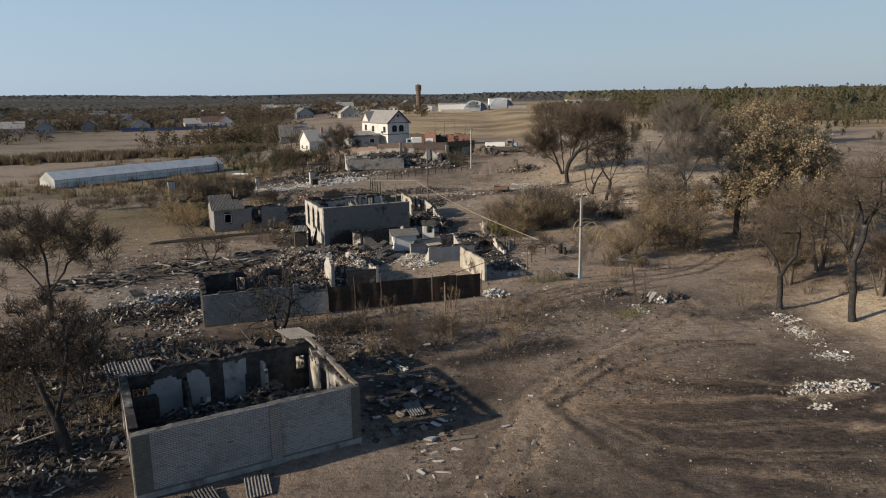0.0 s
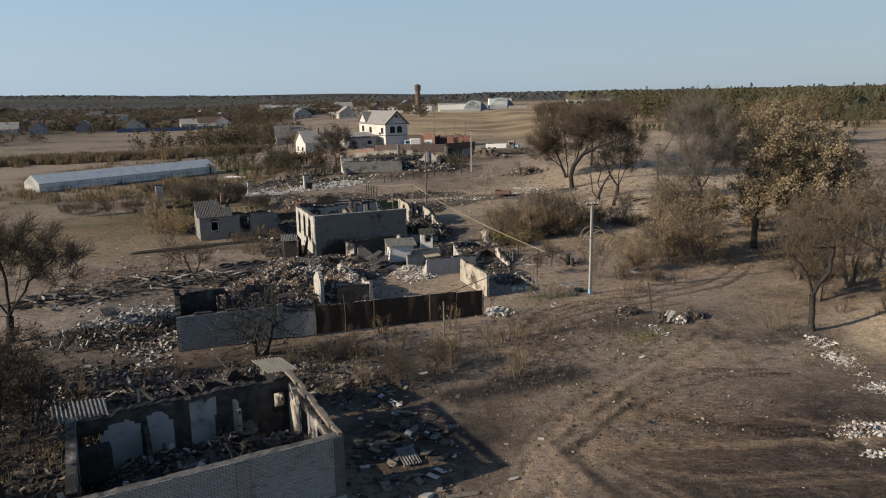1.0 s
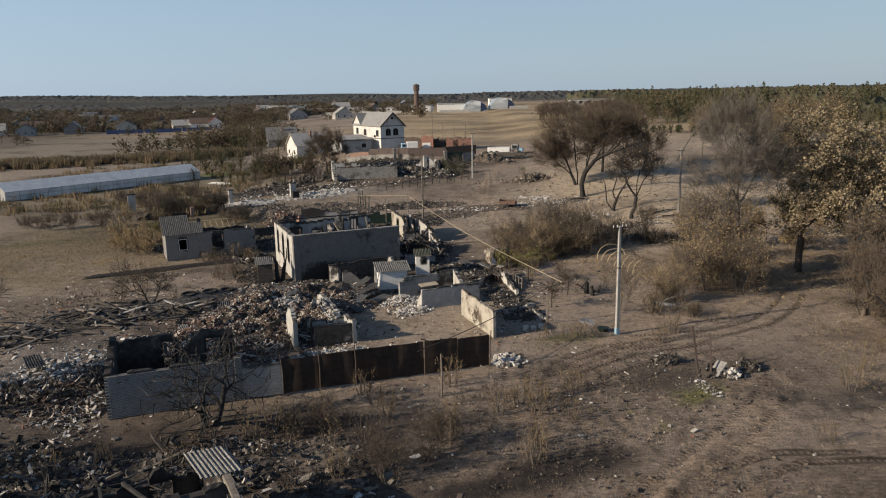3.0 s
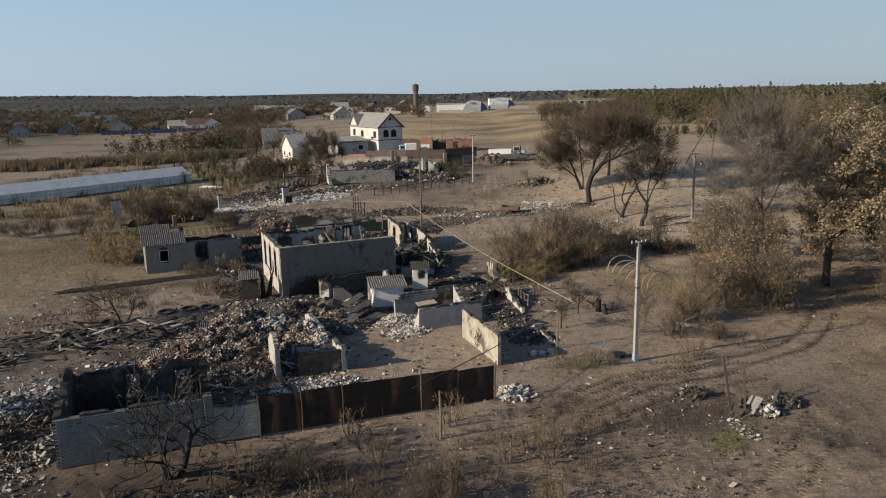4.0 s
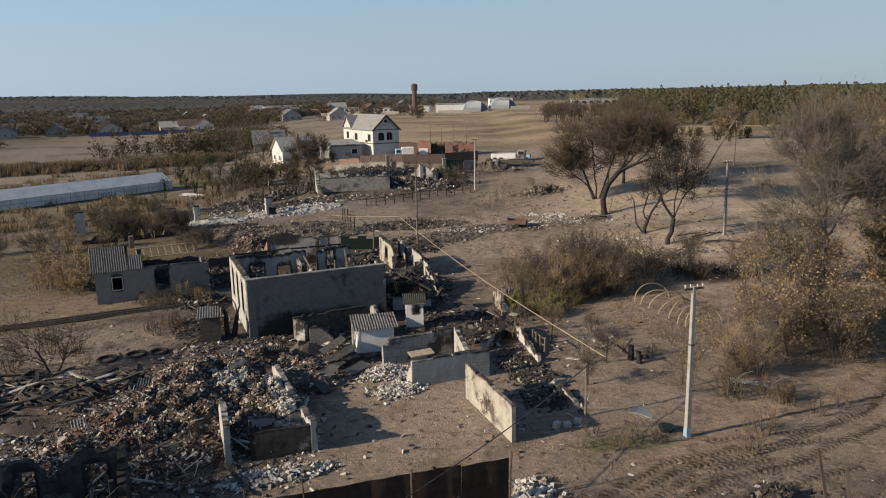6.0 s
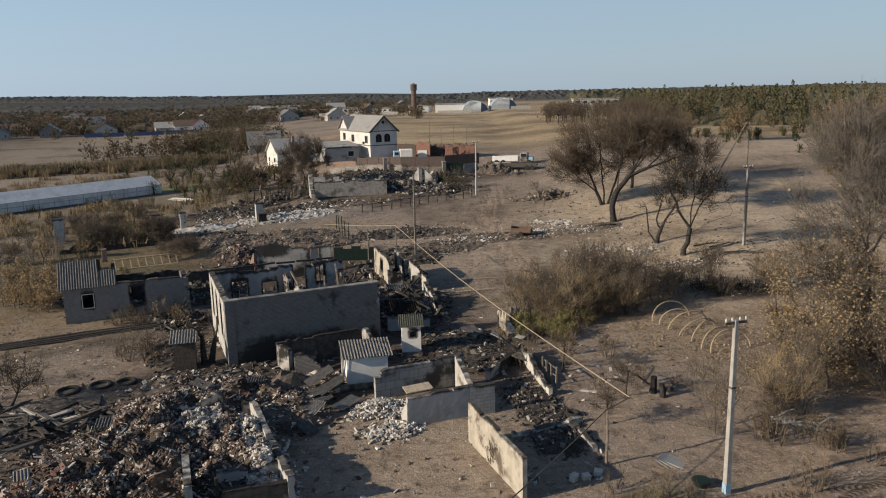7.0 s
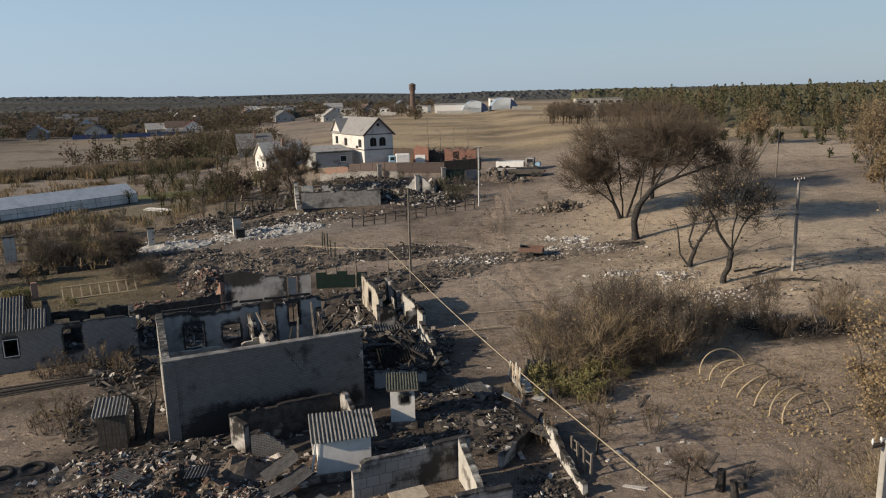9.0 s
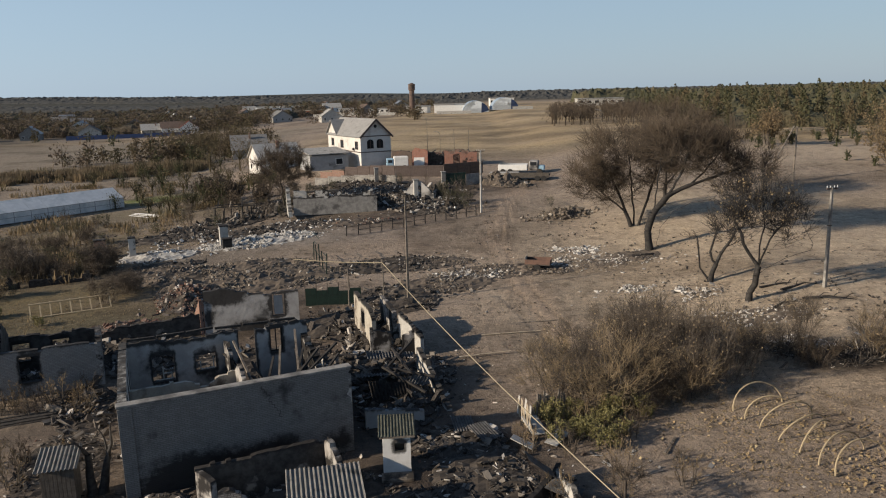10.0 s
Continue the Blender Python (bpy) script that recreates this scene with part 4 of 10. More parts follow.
def yard_fence():
    a, b, c = (-12.5, 60.0), (-10.35, 60.75), (2.05, 65.2)
    w = empty_house("garden_wall", -11.4, 60.3, "low grey block wall joining a burnt house to a metal fence", "wall", "")
    ruin(w, "block_wall", a, b, 2.0, 0.25, M["block"], (), 0.06, 41)
    f = thing("sheet_metal_fence", Matrix.Translation((-4.2, 62.9, 0)), "rust-brown scorched sheet metal yard fence on steel posts", "fence")
    u, v, turn = ways(b, c)
    n = 6
    total = math.hypot(c[0] - b[0], c[1] - b[1])
    for k in range(n):
        s0 = total * k / n
        x, y = go(b, u, s0 + 0.02, v, 0.04 * (k % 2))
        bm = bmesh.new()
        w0 = total / n - 0.01
        hgt = 2.15 + 0.05 * ((k * 37) % 5 - 2) / 2
        cols = 40
        row = []
        for i in range(cols + 1):
            dy = 0.025 * math.sin(i * 0.25 + k * 2)
            row.append((bm.verts.new((w0 * i / cols, dy, 0.03)), bm.verts.new((w0 * i / cols, dy, hgt))))
        for r, t in zip(row, row[1:]):
            bm.faces.new((r[0], t[0], t[1], r[1]))
        bmesh.ops.solidify(bm, geom=bm.faces[:], thickness=0.012)
        part("panel", bm, M["rust"], f, "", rel(f, x, y, 0, turn, (k % 3 - 1) * 1.5))
    for k in (0, 1, 2, 4, 6):
        x, y = go(b, u, total * k / n, v, -0.12)
        bm = bmesh.new()
        add_tube(bm, [Vector((0, 0, 0)), Vector((0.02, 0, 1.4)), Vector((0.03 * (k - 3), 0.02, 2.8 if k in (1, 2, 3) else 2.4))], [0.04, 0.04, 0.035], 6)
        part("post", bm, M["rust"], f, "", rel(f, x, y, 0))
    return f


def heap_annex():
    h = empty_house("outbuilding_ruin", -9.5, 72.0, "collapsed whitewashed outbuilding filled with brick rubble", "ruin")
    P, Q = (-11.4, 68.7), (-7.2, 70.2)
    u, v, turn = ways(P, Q)
    ruin(h, "gable_wall", (-12.55, 71.6), P, [(0, 1.9), (1.3, 2.8), (2.2, 2.9), (3.1, 2.2)], 0.3, M["plaster_white"], (), 0.25, 51)
    a, b = go(P, u, 1.45, v, 0), Q
    # darker plaster chosen so that this face's shade is in its colour
    ruin(h, "front_wall", a, b, 1.5, 0.3, M["char_plaster"], (), 0.08, 52)
    ruin(h, "long_wall", Q, (-11.65, 80.2), [(0, 1.75), (2, 1.55), (6, 1.35), (9, 1.5), (11, 1.0)], 0.3, M["plaster_white"], (), 0.15, 53)
    c = go(P, u, 1.3, v, 2.2)
    ruin(h, "inner_wall", c, go(c, u, 2.9, v, 0.05), 1.35, 0.25, M["plaster_grey"], (), 0.2, 54)
    d = go(P, u, 0.2, v, 1.1)
    part("door_post", box(0, 0.15, 0, 0.15, 0, 2.1, None, 0.02), M["char"], h, "", rel(h, *go(P, u, 1.2, v, 0.1), 0, turn))
    ruin(h, "back_wall", (-11.65, 80.2), (-14.8, 79.2), [(0, 1.4), (1.5, 2.1), (3.3, 1.2)], 0.3, M["plaster_burnt"], ((0.7, 1.6, 0, 1.9),), 0.3, 55)


def courtyard_rooms():
    h = empty_house("outbuilding_ruin", -1.5, 81.5, "roofless plastered outbuilding with cracked block walls", "ruin")
    ruin(h, "back_wall", (-5.1, 82.3), (0.05, 84.6), [(0, 1.35), (0.35, 1.35), (0.4, 1.8), (5.6, 2.0)], 0.3, M["block_burnt"], (), 0.07, 61)
    ruin(h, "side_wall", (0.9, 80.6), (-0.2, 84.2), [(0, 0.9), (0.8, 1.1), (2.4, 1.7), (3.7, 2.1)], 0.3, M["plaster_white"], (), 0.12, 62)
    ruin(h, "front_wall", (-2.95, 78.5), (0.35, 79.8), [(0, 1.7), (2.2, 1.8), (3.6, 1.85)], 0.3, M["plaster_grey"], (), 0.08, 63)
    ruin(h, "front_wall", (0.36, 79.8), (1.75, 80.3), 1.8, 0.32, M["block"], (), 0.06, 64)
    ruin(h, "stub_wall", (-3.4, 79.6), (-3.0, 78.5), [(0, 0.5), (1.1, 1.6)], 0.3, M["plaster_white"], (), 0.2, 65)
    part("roof_slab", box(0, 1.5, 0, 0.9, 0, 0.07, None, 0.01), M["wood_pale"], h, "", rel(h, -3.0, 78.75, 1.78, 20, 3, -3))
    w = empty_house("garden_wall", 1.4, 74.0, "long cream plastered yard wall with stained top", "wall", "")
    ruin(w, "wall", (2.75, 71.0), (0.45, 76.9), [(0, 2.05), (3, 2.2), (6.3, 2.25)], 0.22, M["plaster_cream"], (), 0.08, 66)
    g = empty_house("shed_ruin", 4.5, 82.0, "burnt-out lean-to foundation with low ash-grey walls", "ruin", "")
    ruin(g, "back_wall", (1.6, 85.2), (4.1, 89.6), [(0, 0.9), (2.5, 0.7), (5, 0.9)], 0.25, M["plaster_burnt"], (), 0.2, 67)
    ruin(g, "side_wall", (5.2, 82.6), (4.0, 89.2), [(0, 0.6), (3, 0.8), (4.5, 1.3), (6.7, 0.9)], 0.22, M["plaster"], (), 0.25, 68)
    ruin(g, "low_wall", (2.6, 77.0), (6.4, 78.9), 0.35, 0.3, M["concrete"], (), 0.15, 69)
    ruin(g, "low_wall", (6.6, 75.5), (6.0, 78.9), 0.3, 0.25, M["concrete"], (), 0.15, 70)


def wash_house():
    h = empty_house("outbuilding_ruin", -9.0, 88.0, "small roofless brick wash house with soot-black walls", "ruin")
    A, B = (-12.1, 87.6), (-6.6, 90.1)
    u, v, turn = ways(A, B)
    ruin(h, "back_wall", A, B, [(0, 1.9), (6, 2.0)], 0.28, M["char_plaster"], (), 0.1, 71)
    ruin(h, "side_wall", A, go(A, u, 0.5, v, -1.2), [(0, 1.9), (1.3, 1.7)], 0.28, M["plaster_burnt"], (), 0.12, 72)
    ruin(h, "side_wall", go(B, u, 0.4, v, -2.6), B, [(0, 0.7), (1.0, 1.3), (2.2, 2.3), (2.6, 2.0)], 0.28, M["plaster_burnt"], (), 0.2, 73)
    ruin(h, "front_wall", go(A, u, 0.7, v, -2.0), go(A, u, 2.7, v, -2.3), [(0, 1.5), (0.7, 1.6), (1.4, 1.0), (2.0, 0.3)], 0.28, M["brick_white"], (), 0.3, 74)


def white_shed():
    s = thing("garden_shed", place(-7.0, 84.6), "small whitewashed shed with a corrugated lean-to roof", "shed", "sheds")
    s.matrix_basis = pose(-7.05, 84.5, 0, 0, 0, 14)
    part("wall", box(0, 2.5, 0, 2.0, 0, 1.75, None, 0.015), M["white_paint"], s, "whitewashed wall")
    part("back_wall", box(-0.2, 2.6, 2.02, 2.3, 0, 2.15, None, 0.03), M["plaster_grey"], s)
    part("roof", wavy(3.1, 2.5, 0.19, 0.042, 0, 0.1, 3), M["slate"], s, "grey corrugated roof", pose(-0.3, -0.25, 1.8, 10, 0, 0))
    part("door_frame", box(-0.12, -0.02, -0.02, 0.1, 0, 1.75, pose(0, 0, 0, 0, 6, 0), 0.01), M["white_paint"], s)
    part("door_frame", box(-0.42, -0.32, -0.02, 0.1, 0, 1.7, pose(0, 0, 0, 0, 10, 0), 0.01), M["white_paint"], s)
    part("step", box(-0.5, 2.6, -0.7, -0.05, 0, 0.15, None, 0.02), M["wood_old"], s)


def booth():
    s = thing("outhouse", pose(-4.15, 90.2, 0, 0, 0, 6), "white wooden outhouse with a dark window and corrugated roof", "outhouse", "sheds")
    part("front_panel", ruin_mesh(1.3, 2.05, 0.06, ((0.55, 1.0, 1.2, 1.6),), 0.0, 1), M["white_paint"], s)
    part("side_panel", box(-0.002, 0.06, 0.065, 1.3, 0, 2.0, None, 0.005), M["white_paint"], s)
    part("side_panel", box(1.24, 1.302, 0.065, 1.3, 0, 2.0, None, 0.005), M["white_paint"], s)
    part("back_panel", box(0.062, 1.238, 1.24, 1.3, 0, 2.0, None, 0.005), M["plaster_grey"], s)
    part("roof", wavy(1.75, 1.9, 0.15, 0.025, 0, 0.05, 5), M["slate_green"], s, "mossy corrugated roof", pose(-0.2, -0.3, 2.08, 9, 0, 0))
    part("eave_board", box(-0.15, 1.5, -0.28, -0.24, 1.98, 2.08), M["wood_old"], s)
    part("door_step", box(-0.1, 1.4, -0.8, -0.05, 0, 0.18, None, 0.02), M["wood_old"], s)


def left_outhouse():
    s = thing("outhouse", pose(-18.75, 87.2, 0, 0, 0, 16), "dark plank outhouse with a pale corrugated roof", "outhouse", "sheds")
    for k in range(8):
        part("plank", box(k * 0.17, k * 0.17 + 0.16, 0, 0.03, 0, 1.95), M["wood_dark"], s)
    for k in range(8):
        part("plank", box(-0.002, 0.03, 0.04 + k * 0.16, 0.19 + k * 0.16, 0, 1.95), M["wood_dark"], s)
    part("body", box(0.04, 1.34, 0.04, 1.3, 0, 1.9), M["wood_dark"], s)
    part("roof", wavy(1.75, 1.75, 0.18, 0.04, 0, 0.05, 6), M["slate"], s, "pale corrugated roof", pose(-0.2, -0.25, 2.0, 14, 0, 0))


def far_side_house():
    h = empty_house("burnt_house", -12.6, 95.0, "large roofless burnt brick house with tall soot-stained wall")
    FL, FR, BR, BL = (-15.5, 88.15), (-5.9, 92.9), (-10.0, 102.0), (-19.5, 97.4)
    u, v, turn = ways(FL, FR)
    ruin(h, "front_wall", FL, FR, 4.45, 0.4, M["brick_sooty"], (), 0.05, 11, soot=((3.0, 0.2, 3.8, 2.0, 1.0), (6.4, 0.5, 2.8, 1.5, 0.9), (9.9, 0.6, 1.8, 1.7, 0.6)), rim=0.35)
    bm = bmesh.new()
    x, z = 6.3, 4.25
    for k, step in enumerate((0.12, 0.1, 0.14, -0.06, 0.13, 0.12, 0.1, 0.16, -0.05, 0.14)):
        add_box(bm, x, x + 0.022, -0.005, 0.0, z - 0.17, z)
        add_box(bm, min(x, x + step) + 0.022, max(x, x + step), -0.005, 0.0, z - 0.17, z - 0.15)
        x, z = x + step, z - 0.17
    part("crack", bm, M["char"], h, "", rel(h, *FL, 0.0, turn))
    part("coping", box(-0.05, 10.75, -0.05, 0.45, 4.4, 4.5, None, 0.015), M["concrete_dark"], h, "", rel(h, *FL, 0.0, turn))
    add_pilaster(h, FL, FR, 0.0, 0.6, 4.35, M["brick_sooty"], "corner_pier")
    ruin(h, "side_wall", FR, BR, [(0, 4.4), (0.8, 4.3), (1.6, 2.6), (3, 3.0), (5, 2.2), (7, 3.3), (10, 3.8)], 0.4, M["plaster_burnt"], ((3.5, 4.6, 1.3, 2.6),), 0.5, 12)
    bholes = ((1.5, 2.25, 2.55, 4.0), (3.1, 4.1, 0.2, 4.5), (5.45, 6.6, 2.1, 3.1), (7.75, 8.95, 1.85, 3.4))
    ruin(h, "back_wall", BR, BL, 4.4, 0.4, M["plaster_smoky"], bholes, 0.25, 13, rim=1.0)
    wholes = ((1.4, 2.4, 1.5, 3.7), (4.2, 5.2, 1.5, 3.7), (6.9, 7.9, 1.5, 3.7))
    ruin(h, "side_wall", BL, FL, 4.45, 0.4, M["plaster_white"], wholes, 0.1, 14)
    for a, b, c, d in wholes:
        window_frame(h, BL, FL, a, b, c, d, M["char"])
    window_frame(h, BR, BL, *bholes[0], M["char"])
    # what is left of two white window frames
    for (a, b, c, d), keep in zip(bholes[2:], (((0, 0.06, 0, 0.75), (0.06, 0.8, 0, 0.06), (0.74, 0.8, 0.06, 0.5)), ((0, 1.0, 0, 0.05), (0.05, 0.1, 0.05, 0.4), (0.5, 0.56, 0.05, 0.8), (0.1, 0.5, 0.36, 0.41)))):
        bm = bmesh.new()
        for e in keep:
            add_box(bm, e[0], e[1], 0, 0.06, e[2], e[3])
        wu, wv, wturn = ways(BR, BL)
        part("window_frame", bm, M["plaster_white"], h, "broken white window frame", rel(h, *go(BR, wu, a + 0.1, wv, 0.1), c, wturn))
    # rooms
    p = go(FL, u, 6.3, v, 0.5)
    ruin(h, "inner_wall", p, go(p, u, 0, v, 9.0), [(0, 2.4), (2.5, 2.2), (3.2, 3.4), (4.4, 3.9), (6.0, 3.0), (6.5, 1.2), (7.2, 4.0), (9, 4.2)], 0.22, M["plaster_burnt"], ((4.6, 5.5, 0, 2.5),), 0.4, 15)
    p = go(FL, u, 0.5, v, 6.0)
    ruin(h, "inner_wall", p, go(p, u, 6.1, v, 0), [(0, 2.9), (2.2, 3.1), (3.2, 3.15), (3.7, 2.6), (4.2, 2.5), (4.5, 3.15), (6.1, 3.05)], 0.22, M["plaster_cream"], (), 0.12, 16, rim=0.45)
    p = go(FL, u, 6.6, v, 4.6)
    ruin(h, "inner_wall", p, go(p, u, 3.4, v, 0), [(0, 1.8), (1.0, 2.8), (2.0, 3.2), (3.4, 2.2)], 0.22, M["plaster_cream"], ((1.2, 2.1, 1.0, 2.2),), 0.35, 17)
    # charred roof timbers fallen into the end room
    for k in range(11):
        x, y = go(FL, u, 7.0 + 0.28 * k, v, 3.0 + 2.4 * random.random())
        part("fallen_rafter", box(-0.06, 0.06, 0, 2.6 + random.random() * 1.6, 0, 0.12, None, 0.008), M["wood_old" if k % 4 == 0 else "char"], h, "", rel(h, x, y, 1.5 + random.random() * 1.2, random.uniform(-45, 65), random.uniform(8, 34)))
    for k in range(6):
        x, y = go(BL, u, 0.4 + k * 1.6, v, -0.2 - 0.02 * k)
        part("wall_plate", box(0, 1.5, 0, 0.16, 0, 0.13, None, 0.01), M["char"], h, "", rel(h, x, y, 4.4, turn, 0, random.uniform(-3, 3)))


def side_annex():
    h = empty_house("outbuilding_ruin", -4.5, 100.5, "charred annex ruin with fallen corrugated roofing", "ruin")
    ruin(h, "front_wall", (-5.6, 95.3), (-2.5, 96.2), [(0, 1.1), (3.2, 0.9)], 0.3, M["plaster_grey"], (), 0.15, 81)
    ruin(h, "side_wall", (-1.0, 97.6), (-3.0, 103.2), [(0, 0.4), (1.8, 0.8), (4.0, 1.7), (6, 2.1)], 0.3, M["plaster_white"], (), 0.2, 82, rim=0.9)
    ruin(h, "side_wall", (-3.0, 106.8), (-4.6, 108.6), [(0, 1.4), (1.2, 2.2), (2.4, 2.7)], 0.3, M["plaster_white"], (), 0.08, 83, rim=0.9)
    ruin(h, "cross_wall", (-6.6, 106.4), (-3.1, 107.2), [(0, 2.2), (1.5, 1.8), (3.6, 2.0)], 0.3, M["plaster_burnt"], ((1.4, 2.2, 0.0, 1.7),), 0.3, 84)
    ruin(h, "window_wall", (-6.3, 107.6), (-8.2, 112.6), [(0, 2.6), (1.0, 3.1), (5.3, 3.2)], 0.3, M["plaster_cream"], ((2.2, 3.1, 1.3, 2.3),), 0.12, 85, rim=0.9)
    ruin(h, "side_wall", (-5.0, 109.2), (-6.3, 113.0), [(0, 2.5), (1.5, 2.8), (4, 2.9)], 0.28, M["plaster_burnt"], (), 0.3, 86)
    for k, (x, y, z, w, l, t, ti) in enumerate(((-6.6, 99.6, 1.3, 3.2, 1.1, 16, -10), (-6.2, 101.6, 1.7, 3.0, 1.2, 12, 6), (-5.4, 97.0, 0.9, 2.4, 1.2, 24, 40), (-3.6, 99.4, 1.0, 1.1, 0.9, -18, 20))):
        sheet(h, x, y, z, w, l, t, ti, 4, M["char" if k == 2 else "slate_dark"], "fallen_sheet", 90 + k, 0.45)
    for k in range(9):
        part("fallen_beam", box(-0.07, 0.07, 0, 3.2, 0, 0.13, None, 0.01), M["char"], h, "", rel(h, -6 + 0.5 * k, 98 + (k * 37 % 7) * 0.7, 0.5 + (k % 3) * 0.4, -60 + k * 17, 6 + k % 4 * 4))


def rear_house():
    h = empty_house("burnt_house", -16, 112, "burnt house ruin with one whitewashed wall still upright")
    L, R = (-19.7, 112.0), (-12.9, 113.6)
    ruin(h, "front_wall", L, R, [(0, 3.3), (1.2, 3.5), (3.2, 3.4), (3.5, 3.0), (6.98, 3.0)], 0.35, M["plaster_smoky"], ((5.0, 5.9, 1.0, 2.7),), 0.25, 101, ground_z(*L), soot=((5.4, 2.0, 1.1, 1.6, 1.0), (1.4, 3.0, 2.6, 1.3, 1.0), (4.2, 0.3, 3.6, 0.8, 0.9), (0.3, 1.2, 0.8, 1.4, 0.7)), rim=0.9)
    part("window_board", box(0, 0.66, 0, 0.04, 0, 1.5, None, 0.01), M["plaster_grey"], h, "grey board closing a window", rel(h, -14.75, 113.3, ground_z(*L) + 1.1, 13.2))
    ruin(h, "low_wall", (-27.0, 109.0), (-19.75, 111.95), [(0, 1.2), (2, 1.6), (7.8, 2.0)], 0.3, M["char_plaster"], (), 0.3, 102)
    ruin(h, "side_wall", L, (-23.4, 117.5), [(0, 3.0), (1.5, 1.6), (6.4, 0.5)], 0.35, M["brick_red"], (), 0.4, 103)
    f = thing("sheet_metal_fence", place(-11.3, 118.8), "dark green sheet metal fence beside a burnt yard", "fence")
    for k in range(5):
        part("panel", box(0, 0.9, 0, 0.03, 0, (1.5, 1.3, 1.55, 1.2, 1.4)[k], None, 0.004), M["green_metal"], f, "", pose(-2.1 + k * 0.92, -0.3 + k * 0.1, 0, 0, 0, 6))
        part("post", box(0, 0.05, 0.035, 0.085, 0, 1.9), M["rust"], f, "", pose(-2.13 + k * 0.92, -0.3 + k * 0.1, 0, 0, 0, 6))


def left_shed():
    h = empty_house("farm_shed", -28, 101.5, "grey brick farm shed, half still under a corrugated roof", "shed", "")
    A, B = (-31.6, 98.3), (-23.0, 102.4)
    u, v, turn = ways(A, B)
    ruin(h, "front_wall", A, B, [(0, 3.0), (3.6, 3.0), (9.6, 2.9)], 0.35, M["brick_dull"], ((1.35, 2.15, 1.15, 2.25), (4.9, 6.0, 0.9, 2.5)), 0.06, 111)
    bm = bmesh.new()
    for a, b, c, d in ((-0.05, 0.0, -0.05, 1.15), (0.8, 0.85, -0.05, 1.15), (0.0, 0.8, -0.05, 0.0), (0.0, 0.8, 1.1, 1.15)):
        add_box(bm, a, b, -0.012, 0.05, c, d)
    part("window_frame", bm, M["white_paint"], h, "thin white window frame without glass", rel(h, *go(A, u, 1.35, v, 0.0), 1.15, turn))
    ruin(h, "side_wall", go(A, u, 0, v, 5.2), A, [(0, 3.0), (2.6, 4.6), (5.2, 3.0)], 0.35, M["brick_dull"], (), 0.03, 112)
    ruin(h, "back_wall", go(B, u, 0, v, 5.2), go(A, u, 0, v, 5.2), 2.6, 0.35, M["char_plaster"], ((2, 3, 0.8, 2.0), (4.4, 5.4, 0.8, 2.0)), 0.2, 113)
    ruin(h, "side_wall", B, go(B, u, 0, v, 5.2), [(0, 2.7), (1, 2.4), (3, 2.9), (5.2, 2.4)], 0.35, M["plaster_burnt"], (), 0.3, 114)
    ruin(h, "inner_wall", go(A, u, 3.7, v, 5.0), go(A, u, 3.7, v, 0.4), [(0, 2.8), (2.3, 4.3), (4.6, 2.9)], 0.3, M["char_plaster"], (), 0.1, 115)
    x, y = go(A, u, -0.3, v, -0.4)
    sheet(h, x, y, 2.88, 2.95, 3.4, turn, 29.5, 0, M["slate_mid"], "roof_slope", 116, 0.0)
    x, y = go(A, u, 2.67, v, -0.35)
    sheet(h, x, y, 2.9, 1.3, 2.0, turn, 28, 1.5, M["slate_mid"], "roof_slope", 117, 0.15)
    x, y = go(A, u, 2.9, v, 5.6)
    sheet(h, x, y, 2.88, 3.2, 3.4, turn + 180, 29.5, 0, M["slate_dark"], "roof_slope", 118, 0.0)
    part("chimney", box(-0.2, 0.2, -0.2, 0.2, 0, 1.1, None, 0.02), M["brick_red"], h, "", rel(h, *go(A, u, 3.3, v, 3.0), 4.2, turn))
    # ladder-like rail of the yard behind
    f = thing("railing", pose(-35.8, 116.6, 0.1, -58, 0, 30), "pale wooden slatted railing leaning over a yard edge", "fence")
    for z in (0.2, 1.75):
        part("rail", box(0, 6.3, 0, 0.07, z, z + 0.11), M["hoop_pale"], f)
    for k in range(9):
        part("slat", box(0.05 + k * 0.77, 0.15 + k * 0.77, 0.075, 0.12, 0, 2.0), M["hoop_pale"], f)


